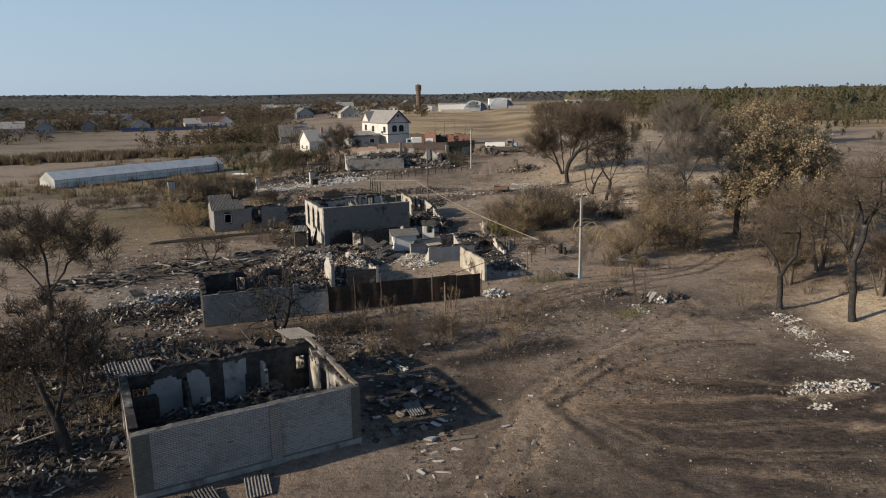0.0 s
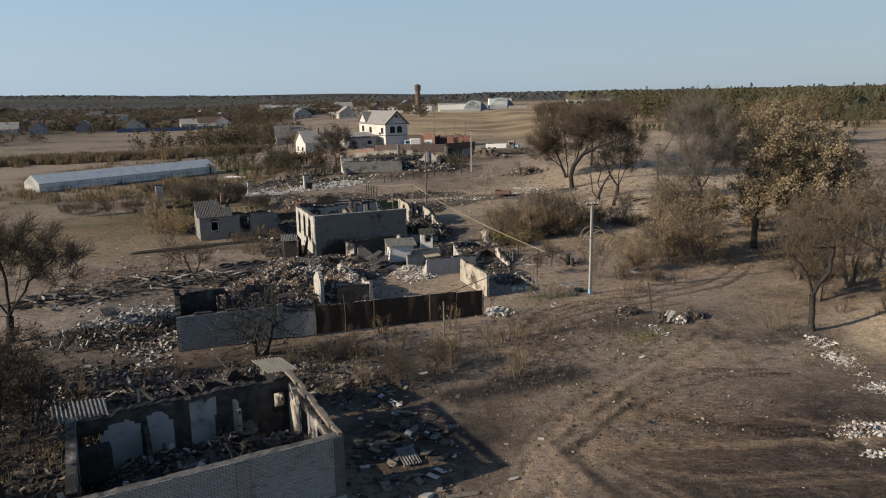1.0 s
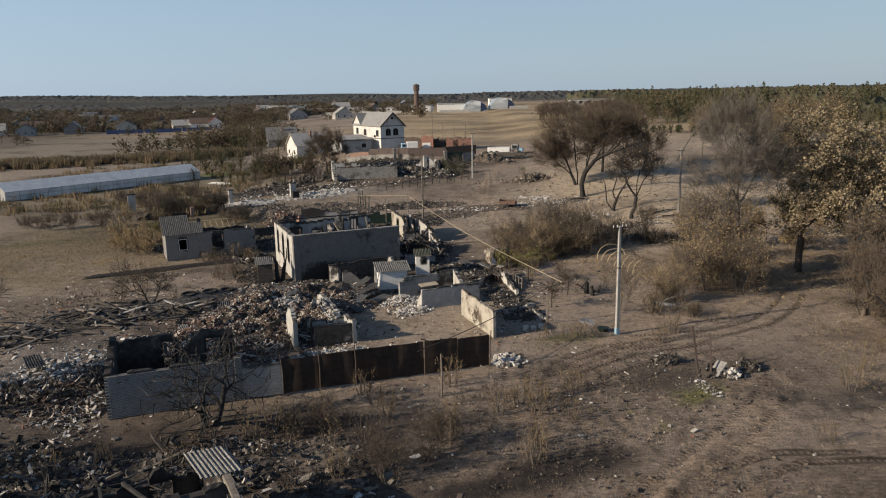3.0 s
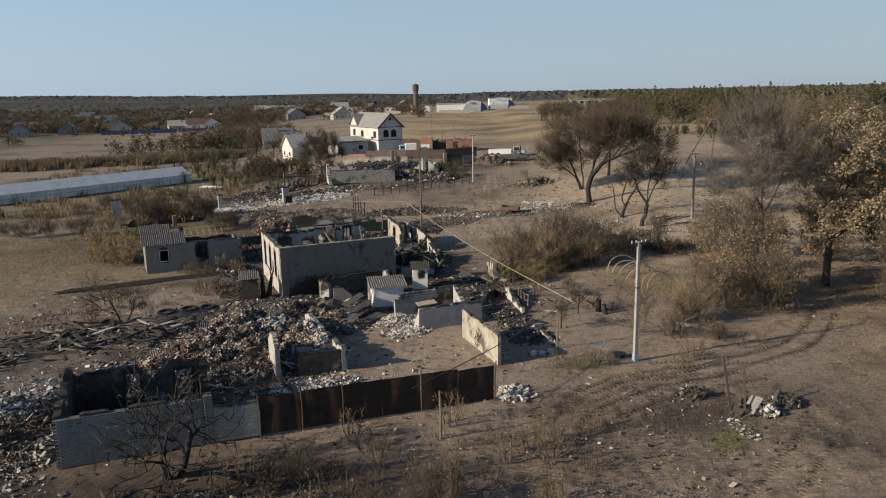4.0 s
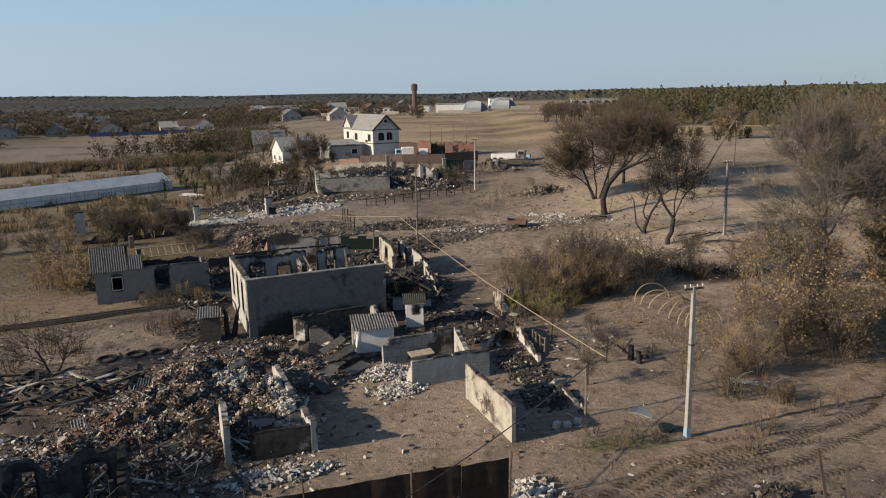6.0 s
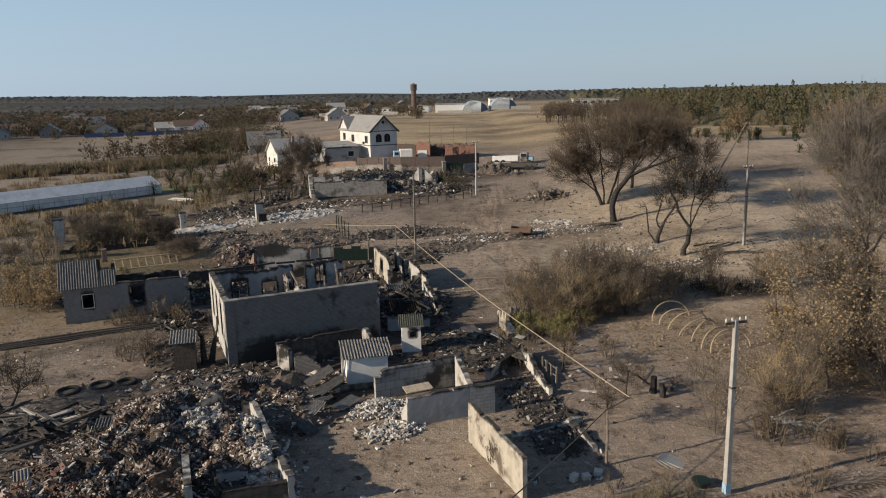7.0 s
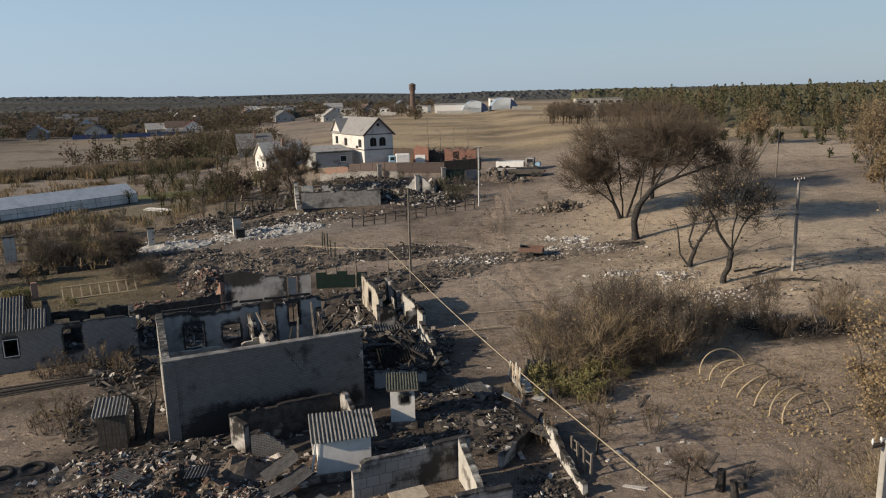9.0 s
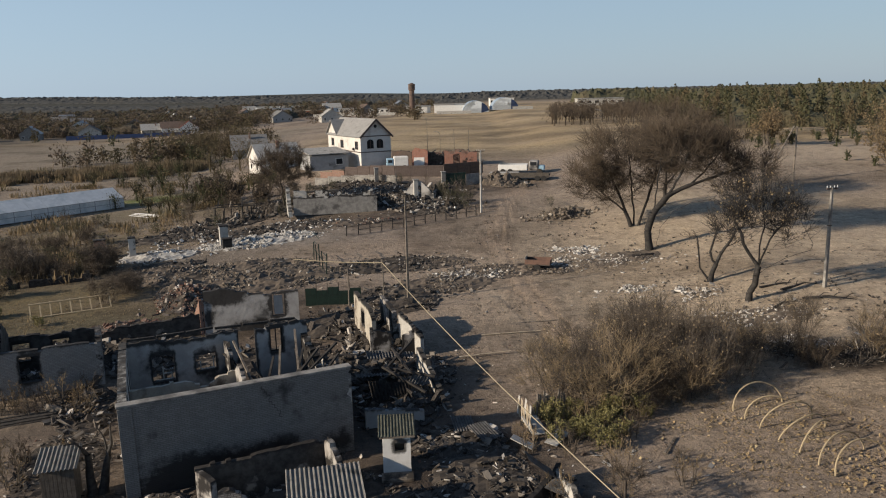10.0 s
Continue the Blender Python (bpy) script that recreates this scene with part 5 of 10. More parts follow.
def far_ruins():
    h = empty_house("burnt_house", -16.5, 158, "grey roofless house ruin with a broken white gable stub")
    A, B = (-22.0, 154.8), (-11.4, 156.6)
    z = ground_z(-16, 156)
    ruin(h, "front_wall", A, B, 2.4, 0.35, M["concrete_dark"], (), 0.15, 121, z, "", 0.4)
    ruin(h, "side_wall", B, (-12.8, 164), 2.3, 0.35, M["plaster_burnt"], (), 0.3, 122, z, "", 0.4)
    ruin(h, "back_wall", (-12.8, 164), (-23.5, 162), [(0, 2.4), (3, 1.8), (5, 2.6), (11, 2.5)], 0.35, M["plaster"], ((1.5, 2.5, 0.8, 2), (5, 6, 0.8, 2), (8, 9, 0.8, 2)), 0.3, 123, z, "", 0.4)
    ruin(h, "gable_stub", (-23.4, 157.0), (-22.4, 153.4), [(0, 3.6), (1.0, 3.4), (1.2, 1.6), (3.6, 0.9)], 0.5, M["plaster_white"], (), 0.3, 124, z, "", 0.3)
    c = empty_house("outbuilding_ruin", -41.0, 128.0, "low charred remains of a burnt garden building", "ruin")
    ruin(c, "low_wall", (-46.5, 126.0), (-37.0, 129.6), [(0, 0.7), (3, 1.2), (6, 0.8), (10.2, 1.1)], 0.3, M["char"], ((4.0, 4.8, 0, 1.2),), 0.35, 131, ground_z(-42, 128))
    ruin(c, "low_wall", (-37.0, 129.6), (-38.2, 133.4), [(0, 1.1), (2, 0.6), (4, 0.8)], 0.3, M["char_plaster"], (), 0.3, 132, ground_z(-38, 131))
    for name, x, y, w, d, hh, mat, lab in (("chimney_stack", -27.5, 141.3, 0.9, 0.9, 2.6, "plaster_white", "whitewashed stove chimney still upright in ash"),
                                          ("chimney_stack", -26.9, 140.2, 1.0, 0.7, 1.3, "char", "black iron stove standing in white ash"),
                                          ("chimney_stack", -36.9, 138.8, 0.7, 0.7, 2.5, "plaster", "lone plastered chimney stump on burnt ground"),
                                          ("chimney_stack", -41.1, 139.5, 1.2, 0.9, 2.3, "brick_red", "dark brick stove block on burnt ground"),
                                          ("chimney_stack", -51.0, 133.6, 1.1, 1.0, 3.0, "plaster_white", "pale square chimney block in the garden")):
        c = thing(name, place(x, y, -0.05, 25), lab, "chimney", "standing chimneys")
        part("shaft", ruin_mesh(w, hh, d, (), 0.12, int(x * 10) % 97, 0.2), M[mat], c)
        part("cap", box(-0.06, w + 0.06, -0.06, d + 0.06, hh - 0.12, hh + 0.02, None, 0.02), M["char"], c)


def burnt_pavilion():
    h = empty_house("burnt_pavilion", -29.5, 158.0, "charred timber frame of a burnt garden pavilion", "ruin", "")
    z = ground_z(-29.5, 158)
    rnd = random.Random(77)
    for k in range(7):
        for row in (0, 1):
            x, y = -33.2 + k * 1.15 - row * 0.6, 156.9 + k * 0.3 + row * 2.6
            part("post", box(-0.06, 0.06, -0.06, 0.06, 0, rnd.uniform(1.5, 2.1), None, 0.01), M["char" if (k + row) % 3 else "wood_old"], h, "", rel(h, x, y, z - 0.1, rnd.uniform(0, 40), rnd.uniform(-5, 5), rnd.uniform(-5, 5)))
    for row in (0, 1):
        part("top_beam", box(0, 7.0, -0.06, 0.06, 0, 0.12, None, 0.01), M["char"], h, "", rel(h, -33.2 - row * 0.6, 156.9 + row * 2.6, z + 1.85, 14.6, 0, row * 2.0 - 1.0))
    for k in range(4):
        part("rafter", box(-0.05, 0.05, 0, 2.9, 0, 0.1, None, 0.01), M["wood_pale" if k == 1 else "char"], h, "", rel(h, -32.6 + k * 1.5, 156.9 + k * 0.39, z + 1.9, 12, rnd.uniform(4, 14)))


for build in (burnt_pavilion, near_house, second_house, yard_fence, heap_annex, courtyard_rooms, wash_house, white_shed, booth, left_outhouse, far_side_house, side_annex, rear_house, left_shed, far_ruins):
    build()

# ---- poles and wires ----
def square_pole(x, y, height, label, arm=True, w=0.24, material=None, turn=20.0, painted=False):
    p = thing("power_pole", place(x, y, -0.05, turn), label, "utility pole", "street poles")
    bm = bmesh.new()
    lo = [bm.verts.new((sx * w / 2, sy * w / 2, 0)) for sx, sy in ((-1, -1), (1, -1), (1, 1), (-1, 1))]
    hi = [bm.verts.new((sx * w * 0.34, sy * w * 0.34, height)) for sx, sy in ((-1, -1), (1, -1), (1, 1), (-1, 1))]
    bm.faces.new(lo[::-1])
    bm.faces.new(hi)
    for i in range(4):
        bm.faces.new((lo[i], lo[(i + 1) % 4], hi[(i + 1) % 4], hi[i]))
    bmesh.ops.bevel(bm, geom=bm.edges[:], offset=0.02, segments=1, affect="EDGES")
    part("shaft", bm, material or M["concrete"], p)
    if painted:
        part("painted_foot", box(-w / 2 - 0.004, w / 2 + 0.004, -w / 2 - 0.004, w / 2 + 0.004, 0.05, 0.55), M["blue_pale"], p, "pale blue painted foot")
    if arm:
        a = part("crossarm", box(-0.55, 0.55, -0.05, 0.05, height - 0.18, height - 0.08, None, 0.01), M["rust"], p)
        for k in (-0.5, -0.2, 0.2, 0.5):
            bm = bmesh.new()
            add_tube(bm, [Vector((k, 0, height - 0.08)), Vector((k, 0, height + 0.0)), Vector((k, 0, height + 0.1))], [0.015, 0.035, 0.02], 8)
            part("insulator", bm, M["white_paint"], a)
        part("clamp", box(-w * 0.45, w * 0.45, -w * 0.45, w * 0.45, height * 0.62, height * 0.62 + 0.08), M["rust"], p)
    return p


square_pole(11.5, 71.4, 8.0, "tall square concrete power pole with a crossarm", True, 0.26, M["concrete_pole"], 20, True)
square_pole(2.2, 154.4, 8.0, "pale concrete power pole beside the track")
square_pole(28.2, 116.3, 8.0, "grey concrete power pole on the sandy slope", True, 0.26, M["concrete_dark"])
square_pole(-4.9, 119.4, 8.9, "dark wooden power pole by the fence", False, 0.2, M["wood_old"])


def thin_pole(x, y, height, label, lamp=False):
    p = thing("lamp_post" if lamp else "wire_post", place(x, y, -0.05), label, "post", "thin posts")
    bm = bmesh.new()
    add_tube(bm, [Vector((0, 0, 0)), Vector((0.03, 0, height * 0.5)), Vector((0, 0.02, height))], [0.07, 0.06, 0.05], 6)
    part("shaft", bm, M["wood_old"], p)
    if lamp:
        bm = bmesh.new()
        add_tube(bm, [Vector((0, 0, height)), Vector((-0.6, 0, height + 0.3)), Vector((-1.3, 0, height + 0.3))], [0.04, 0.04, 0.03], 5)
        part("bracket", bm, M["grey_metal"], p)
    return p


for x, y, hh, lamp in ((-7.0, 212, 8, True), (-4.5, 214, 5, True), (1.2, 205, 6, False), (-1.6, 209, 6, False), (28, 214, 7, True)):
    thin_pole(x, y, hh, "thin street lamp post by the village track" if lamp else "thin wooden post by the village track", lamp)
thin_pole(6.75, 74.1, 2.9, "thin rusty post holding a fallen wire")
thin_pole(-0.9, 60.3, 2.6, "thin rusty post in front of the metal fence")
thin_pole(-6.7, 116.6, 4.4, "thin post carrying a slack wire")
thin_pole(-9.8, 118.5, 3.4, "thin post carrying a slack wire")


def a_frame():
    p = thing("braced_pole", place(45.0, 162.6, -0.05), "wooden pole with a slanting brace on the slope", "utility pole", "street poles")
    for foot in ((0, 0, 0), (-5.6, -3.5, -0.2)):
        bm = bmesh.new()
        add_tube(bm, [Vector(foot), Vector((0.4 * (foot[0] == 0) - 0.1, 0.5, 7.4))], [0.15, 0.1], 7)
        part("shaft" if foot[0] == 0 else "brace", bm, M["wood_old"], p)
    part("crossarm", box(-0.9, 0.9, 0.3, 0.42, 7.1, 7.22), M["wood_old"], p)


a_frame()


def wire(name, pts, r, label, mat):
    ob = thing(name, Matrix.Translation(pts[0]), label, "wire")
    bm = bmesh.new()
    p0 = Vector(pts[0])
    add_tube(bm, [Vector(p) - p0 for p in pts], [r] * len(pts), 6)
    part("strand", bm, mat, ob)


def sagging(a, b, drop, n=14):
    return [tuple(Vector(a).lerp(Vector(b), i / n) - Vector((0, 0, drop * math.sin(math.pi * i / n)))) for i in range(n + 1)]


wire("slack_wire", sagging((-6.7, 116.6, 4.4), (8.0, 75.1, 3.0), 0.5), 0.026, "pale slack wire hanging across the yard", M["wire"])
wire("slack_wire", sagging((-14.5, 119.5, 4.2), (-6.7, 116.6, 4.4), 0.1), 0.03, "pale slack wire hanging over a fence", M["wire"])
wire("fallen_wire", sagging((8.0, 75.1, 3.0), (6.75, 74.1, 2.85), 0.02, 3) + sagging((6.75, 74.1, 2.85), (-2.3, 60.9, 2.5), 0.25), 0.028, "dark fallen wire on posts over the metal fence", M["wood_dark"])


def hoops():
    for k in range(7):
        s = k / 6
        x, y = 14.5 + (16.6 - 14.5) * s, 97.0 + (89.8 - 97.0) * s
        h = thing("garden_hoop", place(x, y, -0.03, 23), "pale bent garden hoop stuck in the soil", "hoop", "garden hoops")
        bm = bmesh.new()
        wide, tall = 3.3 - 0.5 * (k % 3 == 1), 1.35 - 0.2 * (k % 2)
        cut = 11 if k in (1, 4) else 15
        pts = [Vector((wide / 2 - wide / 2 * math.cos(math.pi * i / 14), 0.25 * math.sin(k + i * 0.3), tall * math.sin(math.pi * i / 14))) for i in range(cut)]
        add_tube(bm, pts, [0.045] * len(pts), 6)
        part("hoop", bm, M["hoop_pale"], h)


hoops()

# ---- rubble heaps and litter ----
CORNERS = np.array([(x, y, z) for x in (-0.5, 0.5) for y in (-0.5, 0.5) for z in (-0.5, 0.5)])
SIDES = np.array(((0, 1, 3, 2), (4, 6, 7, 5), (0, 4, 5, 1), (2, 3, 7, 6), (0, 2, 6, 4), (1, 5, 7, 3)))


def heap_height(x, y, ovals):
    h = np.zeros_like(x)
    for cx, cy, rx, ry, turn, top in ovals:
        a = math.radians(turn)
        u = ((x - cx) * math.cos(a) + (y - cy) * math.sin(a)) / rx
        v = (-(x - cx) * math.sin(a) + (y - cy) * math.cos(a)) / ry
        h = np.maximum(h, top * np.clip(1.15 - (u * u + v * v), 0, 1) ** 1.2)
    lumps = np.array([noise.fractal(Vector((a * 0.7, b * 0.7, 11)), 1.0, 2.0, 3) for a, b in zip(x, y)])
    return h * np.clip(0.8 + lumps * 0.9, 0.05, 1.6)


def pieces(rnd, x, y, z, size, aspect, tilt):
    """Many small jittered blocks as arrays."""
    n = len(x)
    dims = rnd.uniform(0.55, 1.3, (n, 3)) * np.array(aspect) * size[:, None]
    ang = np.stack([rnd.normal(0, tilt, n), rnd.normal(0, tilt, n), rnd.uniform(0, 6.28, n)], 1)
    ca, sa = np.cos(ang), np.sin(ang)
    rot = np.zeros((n, 3, 3))
    rot[:, 0, 0], rot[:, 0, 1], rot[:, 1, 0], rot[:, 1, 1], rot[:, 2, 2] = ca[:, 2], -sa[:, 2], sa[:, 2], ca[:, 2], 1
    tip = np.zeros((n, 3, 3))
    tip[:, 0, 0], tip[:, 0, 2], tip[:, 1, 1], tip[:, 2, 0], tip[:, 2, 2] = ca[:, 1], sa[:, 1], 1, -sa[:, 1], ca[:, 1]
    nod = np.zeros((n, 3, 3))
    nod[:, 0, 0], nod[:, 1, 1], nod[:, 1, 2], nod[:, 2, 1], nod[:, 2, 2] = 1, ca[:, 0], -sa[:, 0], sa[:, 0], ca[:, 0]
    full = rot @ tip @ nod
    box8 = (CORNERS[None] * (1 + rnd.uniform(-0.3, 0.3, (n, 8, 3)))) * dims[:, None]
    p = np.einsum("nij,nkj->nki", full, box8) + np.stack([x, y, z], 1)[:, None]
    f = SIDES[None] + 8 * np.arange(n)[:, None, None]
    return p.reshape(-1, 3), f.reshape(-1, 4)


def heap(name, label, ovals, n, size, mat, seed, aspect=(1.3, 0.8, 0.5), tilt=0.5, mound=True, power=3.0, clump=False):
    """A heap of broken pieces over a low mound."""
    rnd = np.random.RandomState(seed)
    area = np.array([o[2] * o[3] for o in ovals])
    which = rnd.choice(len(ovals), n, p=area / area.sum())
    o = np.array(ovals)[which]
    r, a = np.where(rnd.uniform(0, 1, n) < 0.62, np.sqrt(rnd.uniform(0, 0.95, n)), np.abs(rnd.normal(0.75, 0.42, n))), rnd.uniform(0, 6.28, n)
    u, v = r * np.cos(a) * o[:, 2], r * np.sin(a) * o[:, 3]
    t = np.radians(o[:, 4])
    x, y = o[:, 0] + u * np.cos(t) - v * np.sin(t), o[:, 1] + u * np.sin(t) + v * np.cos(t)
    gz = np.array([ground_z(p, q) for p, q in zip(x, y)])
    s = size[0] + (size[1] - size[0]) * rnd.uniform(0, 1, n) ** power
    if clump:
        lump = np.array([noise.fractal(Vector((p * 0.3, q * 0.3, seed)), 1.0, 2.0, 3) for p, q in zip(x, y)])
        keep = lump > rnd.uniform(-0.35, 0.3, n)
        x, y, gz, s = x[keep], y[keep], gz[keep], s[keep]
    z = gz + heap_height(x, y, ovals) + s * aspect[2] * 0.25
    vs, fs = pieces(rnd, x, y, z, s, aspect, tilt)
    if mound:
        x0, x1 = min(q[0] - max(q[2], q[3]) * 1.2 for q in ovals), max(q[0] + max(q[2], q[3]) * 1.2 for q in ovals)
        y0, y1 = min(q[1] - max(q[2], q[3]) * 1.2 for q in ovals), max(q[1] + max(q[2], q[3]) * 1.2 for q in ovals)
        gx, gy = np.meshgrid(np.arange(x0, x1, 0.35), np.arange(y0, y1, 0.35))
        hh = heap_height(gx.ravel(), gy.ravel(), ovals)
        jig = rnd.uniform(-0.08, 0.1, hh.shape) * (hh > 0.05)
        base = np.array([ground_z(p, q) for p, q in zip(gx.ravel(), gy.ravel())])
        mv = np.stack([gx.ravel(), gy.ravel(), base + np.where(hh > 0.02, hh + jig, -0.4)], 1)
        idx = np.arange(gx.size).reshape(gx.shape)
        mf = np.stack([idx[:-1, :-1], idx[:-1, 1:], idx[1:, 1:], idx[1:, :-1]], -1).reshape(-1, 4)
        keep = (hh[mf] > 0.02).any(1)
        loose = len(fs)
        fs = np.concatenate([fs, mf[keep] + len(vs)])
        vs = np.concatenate([vs, mv])
    me = bpy.data.meshes.new(name)
    me.from_pydata(vs.tolist(), [], fs.tolist())
    ob = mesh_part(name, me, mat, None)
    if mound:
        me.materials.append(M["mound_dark" if mat in (R_DARK, R_RED) or seed == 1 else "mound_ash" if mat is R_ASH else "mound_soil"])
        index = np.zeros(len(fs), np.int32)
        index[loose:] = 1
        me.polygons.foreach_set("material_index", index)
    return tagged(ob, label, "rubble", kind="stuff")


heap("rubble_heap", "large heap of broken brick, slate and burnt timber", [(-15.8, 73.6, 5.0, 6.0, 20, 1.3), (-11.7, 74.6, 2.0, 5.2, 23, 1.35), (-15.6, 80.2, 4.2, 3.8, 0, 1.0), (-18.4, 68.6, 3.6, 3.6, 0, 0.7)], 21000, (0.09, 0.28), R_MIX, 1, (1.15, 0.55, 0.36), 0.6, power=1.6)
heap("brick_heap", "pale broken bricks piled along a wall", [(-10.35, 75.2, 1.25, 4.8, 23, 1.2), (-8.9, 71.4, 1.3, 0.8, 20, 0.8), (-14.4, 79.0, 2.0, 2.2, 10, 1.15), (-13.2, 77.0, 1.4, 2.2, 10, 1.2)], 4800, (0.15, 0.27), R_PALE, 2, (1.0, 0.5, 0.38), 0.6, False, 1.0)
heap("brick_heap", "white bricks lying thick against a low wall", [(-9.3, 72.9, 0.75, 2.6, 23, 1.25), (-8.6, 71.2, 0.9, 0.7, 20, 0.9)], 900, (0.18, 0.28), R_PALE, 163, (1.0, 0.5, 0.38), 0.5, False, 1.0)
heap("rubble_heap", "split timber and slate shards lying over a rubble heap", [(-15.8, 73.6, 5.4, 6.2, 20, 1.36), (-15.6, 80.2, 4.2, 3.8, 0, 1.06), (-12.2, 76.0, 1.8, 4.0, 23, 1.3)], 1500, (0.15, 0.5), R_MIX, 59, (2.2, 0.28, 0.1), 0.35, False)
heap("brick_heap", "reddish bricks spilled over a rubble heap", [(-17.4, 71.0, 1.5, 2.4, 10, 1.2), (-16.0, 76.0, 1.4, 1.2, 10, 1.25), (-19.6, 70.5, 1.4, 2.2, 10, 0.9)], 900, (0.09, 0.26), R_RED, 3, tilt=0.6, mound=False)
heap("rubble_strip", "white rubble lying before a broken wall", [(-8.6, 67.6, 2.8, 0.9, 22, 0.25)], 800, (0.07, 0.27), R_PALE, 4)
heap("scrap_pile", "dark heap of twisted burnt scrap with pale shards", [(-26.0, 60.0, 4.2, 2.8, 15, 0.5), (-22.0, 63.5, 2.6, 1.8, 0, 0.3)], 2600, (0.05, 0.42), R_DARK, 5, (2.4, 0.3, 0.08), 0.6)
heap("scrap_pile", "grey slate, ash and bent strips over burnt scrap", [(-25.5, 60.3, 4.0, 2.8, 15, 0.5), (-23.0, 58.0, 3.0, 1.6, 10, 0.2)], 1300, (0.06, 0.4), R_MIX, 178, (2.2, 0.4, 0.1), 0.5, False)
heap("scrap_pile", "pale ash and shards round a scrap pile", [(-25.0, 64.0, 5.0, 4.0, 15, 0.1)], 900, (0.06, 0.35), R_ASH, 6, (1.3, 0.8, 0.3), 0.4, False)
heap("brick_heap", "white bricks tumbled in the yard", [(-4.6, 80.9, 1.9, 1.2, 25, 0.35), (-3.7, 78.0, 1.6, 1.1, 20, 0.25)], 1000, (0.15, 0.3), R_PALE, 7, (1.0, 0.55, 0.4), 0.5, True, 1.0)
heap("rubble_heap", "slate shards and ash beside a wash house", [(-9.6, 84.6, 3.2, 2.2, 25, 0.35), (-9.5, 81.5, 1.8, 2.4, 25, 0.3)], 1300, (0.06, 0.42), R_MIX, 8, (1.5, 0.8, 0.15), 0.4)
heap("floor_rubble", "charred rubble covering a burnt room floor", [(-11.2, 38.4, 4.4, 3.4, 32, 0.55), (-8.6, 41.0, 2.4, 2.0, 32, 1.0)], 2200, (0.08, 0.5), R_DARK, 9)
heap("floor_rubble", "charred bricks and timber heaped against a burnt back wall", [(-14.2, 39.5, 2.6, 1.2, 32, 0.8), (-11.2, 41.5, 2.6, 1.2, 32, 0.9)], 2200, (0.06, 0.38), R_DARK, 62, (1.5, 0.6, 0.3), 0.5)
heap("yard_litter", "scattered plaster, slate and scrap on the yard", [(-2.4, 42.5, 2.6, 5.5, 10, 0.08), (-5.5, 49.5, 3.6, 3.0, 20, 0.12)], 650, (0.06, 0.5), R_DARK, 10, (1.5, 0.9, 0.2), 0.25, False, 3.0)
heap("ash_patch", "white ash and shards on scorched soil", [(-7.0, 53.0, 3.0, 2.0, 20, 0.12)], 1200, (0.03, 0.15), R_SOIL, 11)
heap("burnt_litter", "layer of charred debris between two burnt houses", [(-17.0, 48.5, 8.5, 4.0, 25, 0.35), (-23.0, 50.0, 5.0, 4.5, 0, 0.3), (-11.0, 52.0, 3.0, 3.0, 0, 0.2), (-20.5, 36.0, 4.5, 6.0, 0, 0.15)], 10000, (0.04, 0.36), R_DARK, 12, (1.6, 0.6, 0.28), 0.6)
heap("burnt_boards", "charred rafters and laths fallen among burnt debris", [(-17.0, 48.5, 8.5, 3.6, 25, 0.4), (-23.5, 49.0, 5.0, 4.5, 0, 0.3), (-15.0, 72.0, 6.0, 8.0, 20, 0.9), (-12.5, 95.0, 4.0, 4.0, 26, 1.1)], 420, (0.5, 1.7), R_DARK, 164, (1.5, 0.09, 0.07), 0.3, False, 1.5)
heap("ash_patch", "pale ash, plaster and slate scraps on burnt yards", [(-24.5, 62.0, 6.0, 4.0, 15, 0.05), (-21.0, 57.5, 2.0, 4.0, 10, 0.05), (-27.0, 69.0, 6.0, 3.0, 20, 0.05)], 2600, (0.04, 0.3), R_ASH, 165, (1.4, 0.8, 0.25), 0.4, False, 3.0, True)
heap("floor_rubble", "charred rubble covering a burnt room floor", [(-17.0, 61.4, 3.2, 2.4, 22, 0.45)], 900, (0.08, 0.34), R_MIX, 13)
heap("floor_rubble", "rubble and ash covering a burnt house floor", [(-12.7, 95.0, 4.6, 4.4, 26, 1.1)], 2600, (0.07, 0.5), R_DARK, 14)
heap("rubble_heap", "charred timber and slate fallen into an annex", [(-4.6, 100.2, 2.2, 4.6, 20, 0.7), (-6.6, 110.0, 2.2, 4.0, 20, 0.5)], 1500, (0.1, 0.8), R_DARK, 15, (1.8, 0.5, 0.25), 0.5)
heap("rubble_heap", "slate shards in front of a charred annex", [(-0.6, 93.6, 2.6, 2.0, 15, 0.25), (-3.0, 104.0, 2.0, 3.0, 20, 0.4)], 1100, (0.08, 0.42), R_DARK, 16, (1.5, 0.9, 0.2), 0.35)
heap("floor_rubble", "dark ash and shards on a lean-to floor", [(4.2, 81.0, 1.6, 4.0, 15, 0.12), (4.8, 76.6, 1.5, 1.9, 20, 0.15)], 1500, (0.04, 0.24), R_DARK, 17)
heap("rubble_strip", "pale rubble strewn across the village track", [(5.5, 128.4, 9.0, 2.8, 8, 0.14), (-1.5, 124.5, 5.0, 3.0, 10, 0.2), (-4.0, 131.5, 5.0, 2.5, 10, 0.15)], 5200, (0.04, 0.26), R_SOIL, 18, tilt=0.4, clump=True)
heap("rubble_strip", "pale stones strewn on the sandy slope", [(14.5, 130.5, 5.0, 3.0, 10, 0.12), (20.5, 111.5, 4.5, 2.2, 0, 0.12)], 2200, (0.03, 0.22), R_PALE, 19, clump=True)
heap("rubble_heap", "grey heap of stones beside the track", [(12.2, 151.0, 3.4, 1.5, 15, 0.9)], 700, (0.12, 0.45), R_SOIL, 20)
